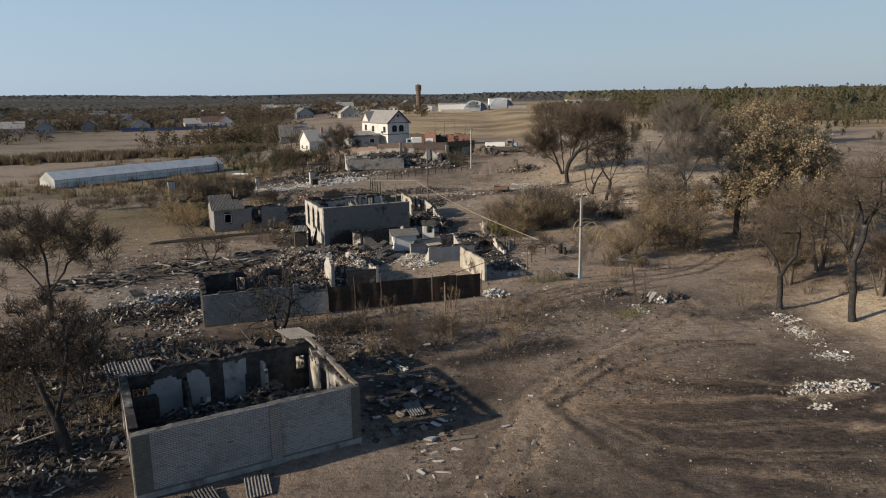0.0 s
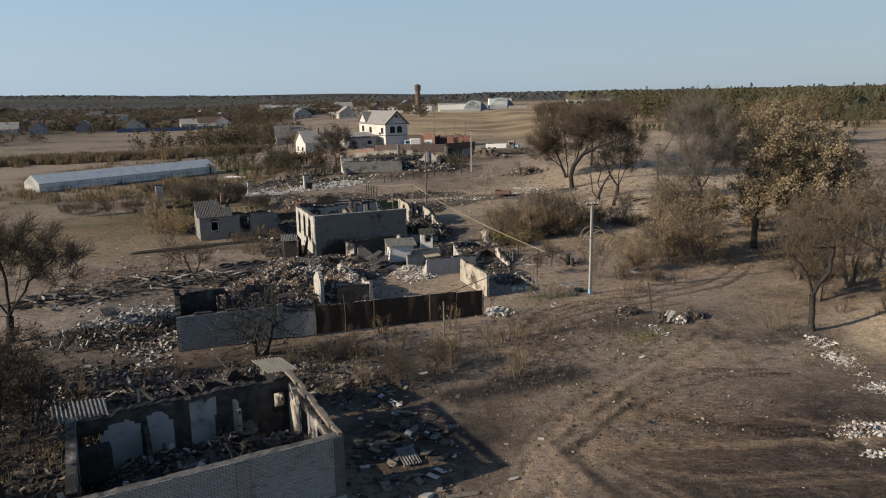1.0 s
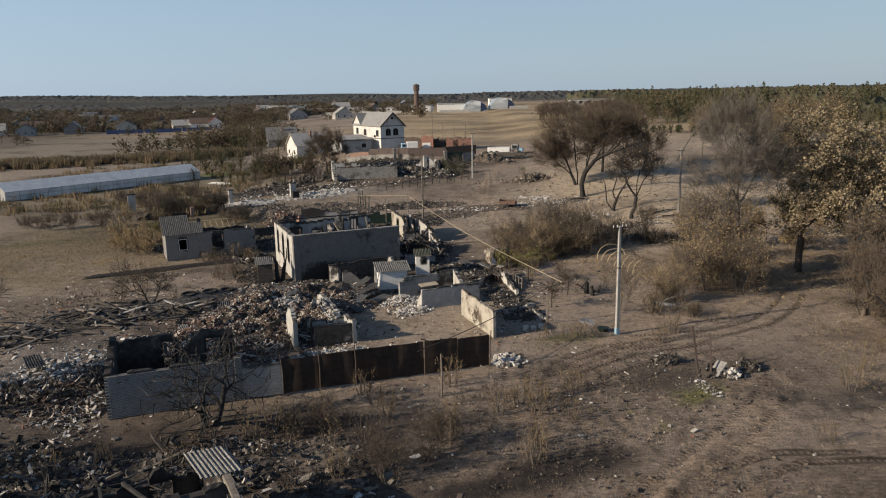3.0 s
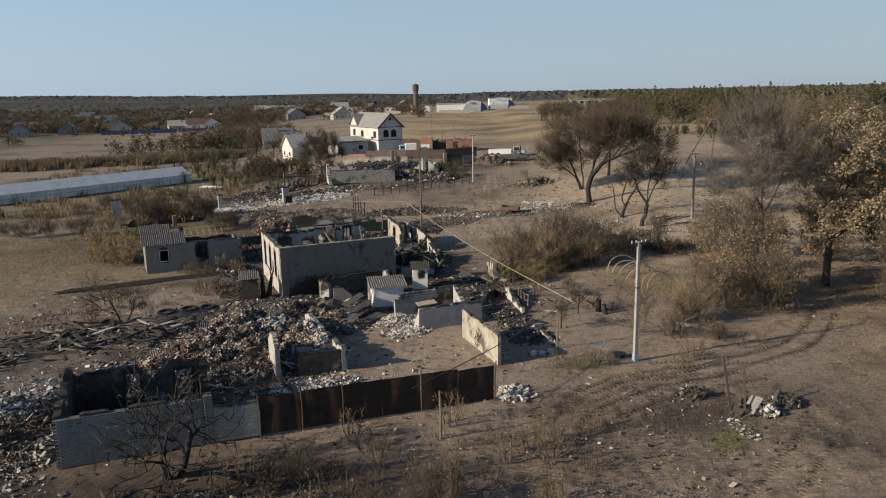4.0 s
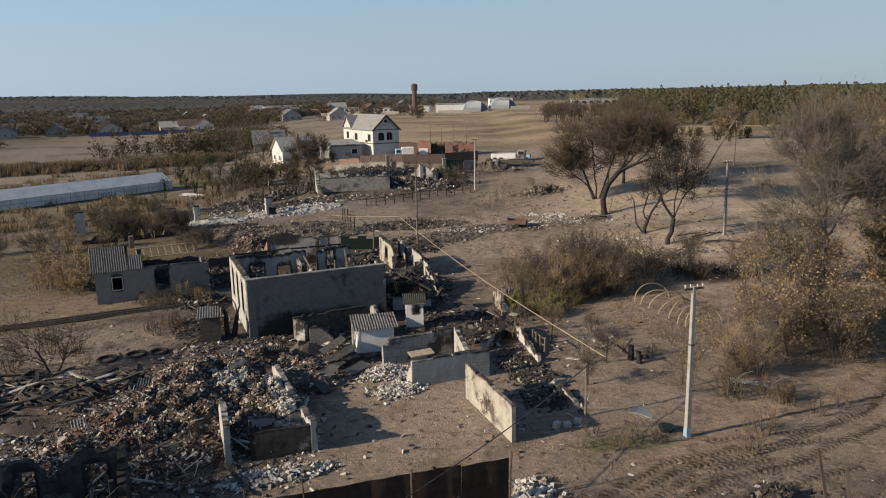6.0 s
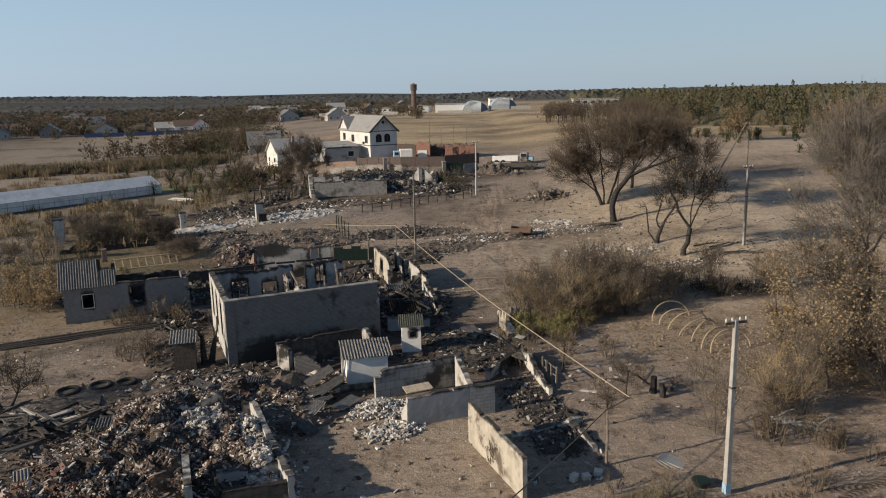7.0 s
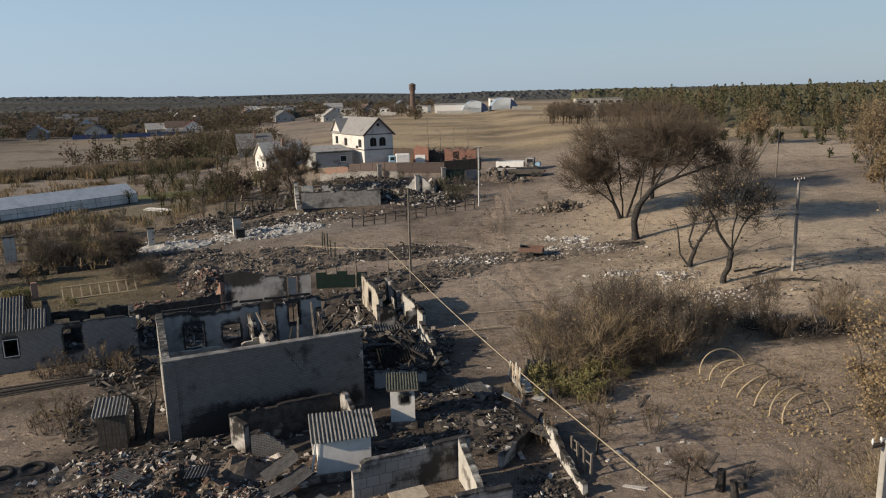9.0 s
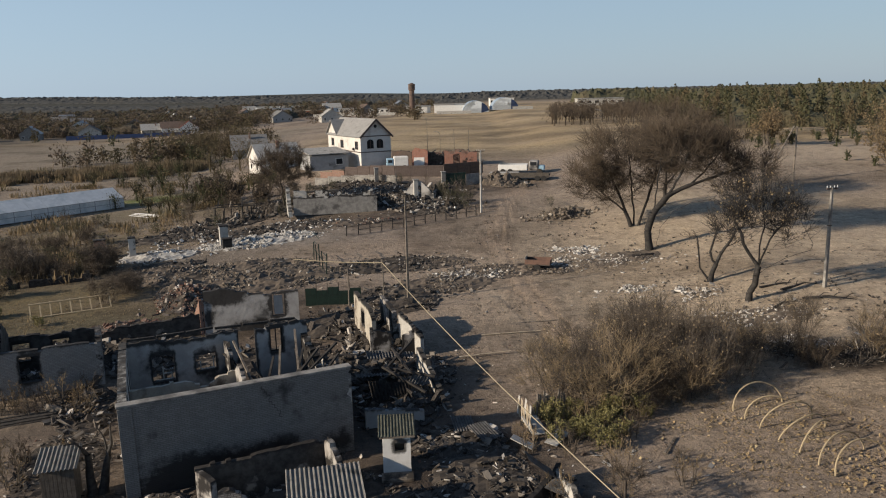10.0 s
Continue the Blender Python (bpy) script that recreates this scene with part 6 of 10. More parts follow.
heap("soil_mound", "bare soil mound beside concrete slabs", [(5.2, 175.5, 4.0, 2.0, 0, 1.5), (7.5, 172.5, 3.5, 1.6, 0, 0.8)], 500, (0.1, 0.4), R_SOIL, 21)
heap("ash_field", "white ash field of a house burnt to the ground", [(-23.5, 143.6, 6.5, 3.4, 18, 0.35), (-34.0, 139.2, 4.5, 2.8, 10, 0.3)], 4600, (0.05, 0.32), R_ASH, 22, tilt=0.4, clump=True)
heap("rubble_field", "brown furrowed rubble of a flattened house", [(-19.5, 127.0, 8.0, 4.0, 15, 0.4), (-29.5, 130.0, 4.5, 4.0, 15, 0.5)], 5200, (0.05, 0.3), R_SOIL, 23, clump=True)
heap("brick_heap", "rust-red brick heap beside a burnt wall", [(-24.0, 120.5, 2.6, 3.5, 15, 1.1), (-26.5, 113.5, 3.0, 2.0, 20, 0.4)], 1400, (0.08, 0.34), R_RED, 24)
heap("rubble_heap", "dark debris behind a half-roofed shed", [(-28.0, 108.5, 4.5, 2.2, 25, 0.5), (-21.5, 106.0, 2.4, 2.4, 25, 0.5), (-28.5, 102.5, 3.2, 1.6, 25, 0.4)], 1100, (0.1, 0.6), R_DARK, 25)
heap("block_pile", "white concrete lumps at the end of a metal fence", [(3.2, 66.0, 0.9, 1.1, 0, 0.25)], 220, (0.09, 0.32), R_PALE, 26, (1.2, 0.8, 0.5), 0.6, True, 2.0)
heap("brick_heap", "scattered white brick rubble on burnt grass", [(20.9, 43.7, 1.5, 0.8, 5, 0.3), (23.099999999999998, 44.0, 1.6, 0.8, 0, 0.35), (20.2, 41.2, 0.7, 0.4, 0, 0.05)], 430, (0.08, 0.28), R_PALE, 27, (1.0, 0.55, 0.4), 0.5, True, 1.2)
heap("brick_heap", "white broken slate spilled at a sandy bank", [(25.1, 58.0, 0.9, 1.2, 0, 0.06), (24.8, 54.6, 1.0, 1.5, 0, 0.06), (24.8, 52.5, 1.1, 1.6, 0, 0.06), (24.7, 49.7, 1.6, 1.4, 0, 0.06)], 1000, (0.05, 0.24), R_PALE, 28, (1.4, 0.9, 0.25), 0.4, False)
heap("rubble_strip", "grey crumbs and slate around white rubble", [(21.9, 44.1, 3.4, 1.8, 5, 0.05), (25.2, 53.6, 1.8, 4.6, 5, 0.05)], 1500, (0.04, 0.16), R_SOIL, 174, (1.3, 0.8, 0.4), 0.4, False, 2.0, True)
heap("charred_lump", "black charred stump remains by the track", [(13.4, 65.5, 0.9, 0.7, 0, 0.5), (15.9, 63.3, 1.0, 0.8, 0, 0.35), (18.4, 64.3, 0.7, 0.9, 0, 0.35)], 420, (0.06, 0.4), R_DARK, 29, (1.6, 0.5, 0.3), 0.8)
heap("rubble_heap", "rubble around a roofless house ruin", [(-17.0, 159.5, 5.0, 3.0, 10, 0.7), (-14.0, 150.0, 7.0, 1.6, 12, 0.3), (-16.0, 171.0, 11.0, 4.0, 5, 0.5)], 3600, (0.06, 0.34), R_MIX, 30, clump=True)
heap("rubble_heap", "dark rubble and charred posts of a burnt yard", [(-9.0, 163.0, 4.0, 5.0, 0, 0.5), (-30.0, 158.5, 5.0, 2.5, 15, 0.4), (-3.0, 170.0, 4.0, 3.0, 0, 0.4)], 1300, (0.12, 0.9), R_DARK, 31, (1.8, 0.4, 0.4), 0.8)
heap("burnt_boards", "charred boards and beams strewn over the garden", [(-28.5, 77.5, 5.5, 3.6, 25, 0.25), (-34.0, 72.0, 5.0, 3.0, 20, 0.15), (-22.5, 79.5, 2.5, 2.5, 0, 0.3)], 520, (0.6, 2.2), R_DARK, 32, (1.6, 0.12, 0.06), 0.12, False, 1.5)
heap("garden_litter", "small pale and dark debris over the village yards", [(-12, 84, 20, 34, 0, 0.0), (-30, 66, 10, 16, 0, 0.0), (3, 70, 10, 40, 0, 0.0)], 2600, (0.04, 0.22), R_MIX, 33, (1.4, 0.9, 0.4), 0.4, False, 3.0)
heap("track_stones", "small stones and clods on the sandy track", [(12, 46, 14, 22, 0, 0.0), (18, 80, 12, 12, 0, 0.0), (12, 118, 14, 16, 0, 0.0), (28, 125, 12, 14, 0, 0.0)], 3800, (0.03, 0.14), R_SOIL, 34, (1.2, 0.9, 0.6), 0.4, False, 3.0)


heap("burnt_litter", "charred boards, slate and ash filling a burnt courtyard", [(-15.5, 86.2, 5.5, 2.0, 22, 0.3), (-7.0, 88.6, 3.4, 1.6, 24, 0.35), (-3.6, 86.6, 3.0, 2.4, 20, 0.2), (0.6, 90.0, 2.6, 3.4, 15, 0.2), (-20.0, 91.0, 2.4, 5.0, 20, 0.15)], 5200, (0.05, 0.36), R_DARK, 51, (1.7, 0.6, 0.22), 0.4, clump=True)
heap("rubble_heap", "broken slate, brick and plaster strewn over a burnt courtyard", [(-12.8, 83.6, 4.6, 2.6, 22, 0.75), (-9.6, 80.6, 2.2, 3.2, 22, 0.45), (-17.5, 85.0, 3.4, 2.0, 20, 0.4)], 4200, (0.08, 0.34), R_MIX, 171, (1.5, 0.7, 0.25), 0.5, clump=True)
heap("rubble_heap", "rows of broken slate fallen from an annex roof", [(-4.8, 99.2, 1.9, 0.8, 14, 0.7), (-4.4, 97.6, 1.8, 0.7, 14, 0.5)], 700, (0.1, 0.34), R_MIX, 175, (1.6, 0.8, 0.1), 0.5, False)
heap("brick_heap", "pale pinkish bricks tumbled beside a burnt wall", [(-24.8, 122.4, 1.5, 2.2, 15, 1.0)], 700, (0.12, 0.3), R_PALE, 176, (1.1, 0.55, 0.4), 0.6)
heap("burnt_litter", "black cinders, boards and brick over rear yards", [(-30.0, 107.5, 6.5, 3.0, 25, 0.25), (-24.0, 108.5, 4.0, 3.5, 25, 0.4), (-31.0, 134.5, 4.0, 1.6, 12, 0.2)], 3000, (0.06, 0.5), R_DARK, 172, (1.7, 0.6, 0.3), 0.5, clump=True)
heap("brick_heap", "brown furrowed brick and soil of a flattened house", [(-21.5, 131.5, 6.5, 3.0, 10, 0.35), (-25.0, 123.5, 3.0, 3.0, 10, 0.7)], 3600, (0.07, 0.3), R_SOIL, 173, (1.4, 0.7, 0.4), 0.5, clump=True)
heap("burnt_litter", "charred beams and slate fallen behind a burnt house", [(-8.4, 104.6, 3.2, 3.0, 20, 0.5), (-15.5, 105.5, 5.5, 2.6, 25, 0.4), (-22.5, 98.5, 2.0, 4.4, 25, 0.25), (-9.5, 113.5, 3.5, 3.5, 20, 0.4)], 3200, (0.08, 0.7), R_DARK, 52, (1.9, 0.5, 0.22), 0.5, clump=True)
heap("garden_litter", "pale and dark scraps strewn over a grey garden", [(-29.0, 90.0, 9.0, 7.0, 20, 0.0), (-32.0, 80.0, 8.0, 6.0, 20, 0.0), (-22.0, 68.0, 5.0, 8.0, 0, 0.0)], 2600, (0.04, 0.24), R_MIX, 53, (1.5, 0.8, 0.35), 0.4, False)
heap("rubble_field", "dark rubble and ash of flattened yards", [(-7.0, 131.0, 6.0, 3.0, 12, 0.25), (-24.0, 149.0, 9.0, 3.5, 12, 0.25), (-36.0, 150.0, 7.0, 4.0, 12, 0.25), (-6.0, 120.0, 4.0, 4.0, 12, 0.3)], 4200, (0.06, 0.42), R_DARK, 54, (1.6, 0.7, 0.35), 0.5, clump=True)
heap("track_stones", "clods and charred crumbs over scorched grass", [(17, 41, 12, 11, 20, 0.0), (2, 55, 13, 5, 14, 0.0), (16, 63, 9, 5, 10, 0.0), (3, 33, 7, 8, 0, 0.0)], 5200, (0.025, 0.11), R_DARK, 55, (1.3, 0.9, 0.6), 0.4, False)


heap("board_litter", "white scraps of board and slate on the track edge", [(-0.5, 34.5, 4.0, 3.5, 20, 0.0), (-2.5, 46.0, 3.0, 5.0, 0, 0.0), (4.0, 39.0, 3.0, 4.0, 0, 0.0), (7.0, 88.0, 5.0, 5.0, 0, 0.0)], 150, (0.1, 0.5), R_PALE, 56, (1.5, 0.5, 0.08), 0.1, False)


heap("charred_brush", "black charred brushwood beside a thicket", [(24.0, 103.6, 2.8, 1.5, 5, 0.5), (21.5, 105.2, 2.0, 1.2, 0, 0.3)], 900, (0.2, 1.1), R_DARK, 166, (1.4, 0.06, 0.06), 0.9)
heap("rubble_strip", "white stones and plaster strewn behind a thicket", [(22.5, 106.4, 3.2, 1.6, 10, 0.1), (21.4, 111.4, 3.0, 1.8, 0, 0.1), (17.6, 118.2, 3.4, 1.8, 10, 0.1), (11.5, 134.5, 3.6, 2.0, 5, 0.12)], 1500, (0.06, 0.36), R_PALE, 167, (1.3, 0.8, 0.4), 0.4, False, 2.0, True)
heap("rubble_strip", "pale plaster and brick rubble scattered across a sandy track", [(10.9, 130.4, 4.0, 2.4, 5, 0.1), (1.1, 127.0, 3.6, 2.0, 8, 0.15), (13.4, 121.0, 2.6, 1.4, 5, 0.08)], 2000, (0.06, 0.34), R_PALE, 177, (1.4, 0.7, 0.35), 0.4, False, 2.0, True)
heap("slope_crumbs", "dark crumbs and clods over the sandy slope", [(20, 125, 11, 12, 0, 0.0), (31, 118, 10, 12, 0, 0.0), (9, 112, 7, 8, 0, 0.0), (8, 142, 9, 10, 0, 0.0)], 3000, (0.05, 0.22), R_DARK, 168, (1.4, 0.9, 0.5), 0.4, False, 3.0, True)
heap("rubble_field", "dark rubble, scrap and charred timber of burnt yards", [(-16.0, 169.0, 10.0, 5.0, 0, 0.4), (-26.0, 166.0, 5.0, 5.0, 0, 0.3), (-5.0, 159.0, 5.0, 5.0, 0, 0.35), (-18.0, 178.0, 8.0, 2.5, -20, 0.4), (-33.0, 156.0, 7.0, 4.0, 15, 0.3)], 4200, (0.08, 0.7), R_DARK, 169, (1.7, 0.5, 0.35), 0.6, clump=True)
heap("rubble_field", "pale plaster and brick lumps over burnt yards", [(-16.0, 169.0, 10.0, 5.0, 0, 0.45), (-22.0, 150.0, 9.0, 4.0, 10, 0.2), (-4.0, 160.0, 5.0, 5.0, 0, 0.4), (-31.0, 146.0, 9.0, 5.0, 10, 0.15)], 1800, (0.06, 0.32), R_ASH, 170, (1.3, 0.8, 0.5), 0.5, False, 2.0, True)
LEAF_FALL = rubble_mat("fallen_leaves", (0.3, 0.215, 0.11), (0.2, 0.15, 0.085), (0.13, 0.1, 0.065), (0.38, 0.3, 0.17))
heap("fallen_leaves", "dry tan leaves fallen under trees and thicket", [(18, 94, 8, 6, 0, 0.0), (27, 86, 7, 8, 0, 0.0), (11, 98, 8, 2, 5, 0.0), (33, 92, 7, 7, 0, 0.0), (15.5, 92.5, 4, 5, 0, 0.0), (19.5, 84, 5, 4, 0, 0.0)], 9500, (0.06, 0.15), LEAF_FALL, 61, (1.2, 0.8, 0.15), 0.4, False)


def tufts(name, label, ovals, n, size, mat, seed):
    """Tufts of dry grass blades."""
    rnd = np.random.RandomState(seed)
    area = np.array([o[2] * o[3] for o in ovals])
    which = rnd.choice(len(ovals), n, p=area / area.sum())
    o = np.array(ovals)[which]
    r, a = np.sqrt(rnd.uniform(0, 1.1, n)), rnd.uniform(0, 6.28, n)
    t = np.radians(o[:, 4])
    u, v = r * np.cos(a) * o[:, 2], r * np.sin(a) * o[:, 3]
    x, y = o[:, 0] + u * np.cos(t) - v * np.sin(t), o[:, 1] + u * np.sin(t) + v * np.cos(t)
    vs, fs = [], []
    for px, py in zip(x, y):
        z = ground_z(px, py) - 0.03
        for _ in range(5):
            b, h, l = rnd.uniform(0, 6.28), rnd.uniform(*size), rnd.uniform(0.1, 0.5)
            dx, dy, w = math.cos(b), math.sin(b), 0.016
            ox, oy = px + rnd.normal(0, 0.06), py + rnd.normal(0, 0.06)
            k = len(vs)
            vs += [(ox - dy * w, oy + dx * w, z), (ox + dy * w, oy - dx * w, z), (ox + dx * h * l, oy + dy * h * l, z + h)]
            fs.append((k, k + 1, k + 2))
    me = bpy.data.meshes.new(name)
    me.from_pydata(vs, [], fs)
    return tagged(mesh_part(name, me, mat, None), label, "grass", kind="stuff")


G_DRY = rubble_mat("dry_grass", (0.3, 0.22, 0.11), (0.22, 0.165, 0.085), (0.15, 0.115, 0.07), (0.36, 0.28, 0.15))
G_BURNT = rubble_mat("burnt_grass", (0.05, 0.042, 0.035), (0.09, 0.072, 0.055), (0.14, 0.11, 0.075), (0.2, 0.15, 0.09))
tufts("burnt_grass", "charred and dry grass tufts on the burnt ground", [(18, 40, 14, 13, 20, 0), (0, 56, 13, 5, 15, 0), (-20, 40, 9, 14, 0, 0), (2, 42, 8, 12, 0, 0), (16, 66, 12, 6, 0, 0), (12, 110, 14, 12, 0, 0)], 9500, (0.05, 0.2), G_BURNT, 41)
tufts("dry_grass", "straw-coloured grass along garden and slope", [(-52, 108, 16, 10, 20, 0), (-42, 104, 13, 16, 20, 0), (-38, 120, 12, 9, 20, 0), (30, 62, 6, 14, 0, 0), (9, 71, 5, 3, 20, 0), (36, 90, 10, 16, 0, 0), (-50, 150, 20, 16, 0, 0)], 12000, (0.06, 0.24), G_DRY, 42)


# ---- loose things ----
def tyre(x, y, r, tilt):
    t = thing("tyre", place(x, y, 0.08) @ pose(0, 0, 0, tilt), "old black tyre lying on the ground", "tyre", "old tyres")
    bm = bmesh.new()
    n, k = 24, 8
    ring = [[bm.verts.new(((r + 0.13 * math.cos(b)) * math.cos(a), (r + 0.13 * math.cos(b)) * math.sin(a), 0.13 * math.sin(b))) for b in [math.tau * j / k for j in range(k)]] for a in [math.tau * i / n for i in range(n)]]
    for i in range(n):
        for j in range(k):
            bm.faces.new((ring[i][j], ring[(i + 1) % n][j], ring[(i + 1) % n][(j + 1) % k], ring[i][(j + 1) % k]))
    part("ring", bm, M["rubber"], t, "", None, True)


for x, y, r in ((-24.2, 84.0, 0.62), (-22.6, 84.9, 0.6), (-21.2, 85.4, 0.55), (6.0, 79.9, 0.3), (-20.0, 80.5, 0.5)):
    tyre(x, y, r, random.uniform(-5, 5))


def loose_sheet(x, y, z, w, l, turn, tilt, mat, label, roll=0.0):
    s = thing("corrugated_sheet", place(x, y, z, turn) @ pose(0, 0, 0, tilt, roll), label, "roof sheet", "loose roof sheets")
    part("sheet", wavy(w, l, 0.15, 0.028, 0.02, 0.1, int(x * 7) % 50), mat, s)


for k, (x, y, z, w, l, t, ti) in enumerate(((-2.3, 40.2, 0.1, 0.9, 1.7, 20, 3), (-8.9, 31.6, 0.1, 1.1, 1.7, 20, 4), (-10.6, 30.7, 0.1, 1.0, 1.6, 35, 3), (-7.6, 81.0, 0.2, 1.0, 1.6, -40, 8), (-8.9, 82.6, 0.5, 1.1, 1.8, -50, 20), (-9.6, 83.6, 0.7, 1.1, 1.8, -60, 25),
                                           (-19.0, 76.6, 1.0, 0.8, 1.0, 15, 8), (-15.2, 82.6, 0.7, 0.9, 1.2, 70, 10), (-20.6, 72.0, 0.5, 0.7, 0.9, 30, 8), (-5.9, 86.0, 0.3, 1.0, 1.7, 60, 35),
                                           (0.6, 93.0, 0.3, 1.1, 1.6, 30, 10), (-0.8, 94.2, 0.3, 1.1, 1.6, 10, 6), (3.8, 88.5, 0.6, 1.0, 1.7, 100, 40), (4.4, 87.0, 0.4, 1.1, 1.5, 60, 10), (-27.6, 64.0, 0.5, 1.1, 1.6, 40, 15),
                                           (-10.0, 82.2, 0.25, 1.0, 2.2, -62, 14), (-9.6, 81.4, 0.2, 0.9, 2.0, -58, 8), (-9.0, 79.4, 0.25, 0.8, 1.5, -30, 22), (-8.6, 78.4, 0.2, 0.9, 1.4, 15, -18), (-8.2, 77.4, 0.15, 0.8, 1.2, 40, 12), (-12.6, 82.2, 1.2, 1.0, 1.5, 10, -8))):
    loose_sheet(x, y, z, w, l, t, ti, M["slate"] if k in (0, 1, 3, 8, 17) else M["slate_dark"], "weathered corrugated roof sheet lying in debris")


def plank(x, y, z, l, w, turn, tilt, mat, label, name="plank"):
    p = thing(name, place(x, y, z, turn) @ pose(0, 0, 0, 0, tilt), label, "plank", "loose planks")
    part("board", box(0, l, 0, w, 0, 0.05, None, 0.008), mat, p)


for x, y, z, l, w, t, ti, mat in ((-4.6, 48.9, 0.05, 2.2, 0.35, -50, 0, "white_paint"), (-3.6, 46.6, 0.05, 1.6, 0.3, -20, 0, "wood_old"), (-22.3, 36.5, 0.1, 2.6, 0.14, 40, -6, "wood_pale"), (-0.2, 37.2, 0.05, 1.5, 0.3, 15, 0, "wood_old"),
                                  (15.0, 63.3, 0.0, 3.0, 0.14, 100, -68, "rust"), (15.6, 62.8, 0.0, 2.6, 0.12, 80, -62, "rust"), (15.9, 62.6, 0.05, 1.2, 0.7, 40, -35, "concrete_dark"), 
                                  (9.5, 92.0, 0.05, 2.0, 0.12, 60, 0, "wood_old"), (10.9, 84.2, 0.05, 1.2, 0.16, 30, -45, "char"), (11.2, 84.1, 0.05, 0.9, 0.2, 150, -30, "char"), (3.0, 113.0, 0.05, 4.0, 0.12, 10, 0, "wood_old"), (-0.6, 106.0, 0.1, 3.6, 0.12, 12, -2, "wood_pale"), (1.0, 110.4, 0.1, 4.4, 0.12, 8, -1, "wood_pale")):
    plank(x, y, z, l, w, t, ti, M[mat], "weathered board or bar lying on the ground")


for k in range(7):
    plank(-51.5 + 0.5 * (k % 3), 174.6 - 0.35 * k, 0.05 + 0.05 * (k % 2), 5.5 - 0.4 * (k % 3), 0.3, -30 + 3 * (k % 3), 0, M["white_paint"], "pale board in a low stack beside the greenhouse", "stacked_board")


def white_log():
    l = thing("fallen_log", place(16.0, 78.6, 0.2, -27), "pale fallen birch log lying in the brush", "log")
    bm = bmesh.new()
    add_tube(bm, [Vector((0, 0, 0.05)), Vector((1.2, 0.15, 0.02)), Vector((2.4, 0.0, -0.05)), Vector((3.7, 0.25, -0.1))], [0.19, 0.14, 0.11, 0.05], 9)
    part("trunk", bm, M["slate"], l, "", None, True)
    for k, (a, b) in enumerate(((0.4, 70), (1.5, -60), (2.4, 50))):
        bm = bmesh.new()
        add_tube(bm, [Vector((a, 0.05, 0.1)), Vector((a + 0.5, 0.5 * math.sin(radians(b)), 0.45)), Vector((a + 0.9, 0.8 * math.sin(radians(b)), 0.55))], [0.06, 0.04, 0.02], 6)
        part("branch", bm, M["slate"], l)


white_log()
heap("block_pile", "white broken concrete beside charred stumps", [(16.8, 62.9, 0.7, 0.5, 0, 0.3)], 120, (0.08, 0.3), R_PALE, 57)
heap("ash_patch", "pale ash spilled on scorched soil", [(14.8, 61.0, 0.5, 1.4, 10, 0.02), (2.6, 72.6, 1.0, 0.5, 20, 0.05), (6.0, 73.0, 0.9, 0.4, 0, 0.05)], 260, (0.03, 0.16), R_ASH, 58, (1.3, 0.9, 0.3), 0.3, False)


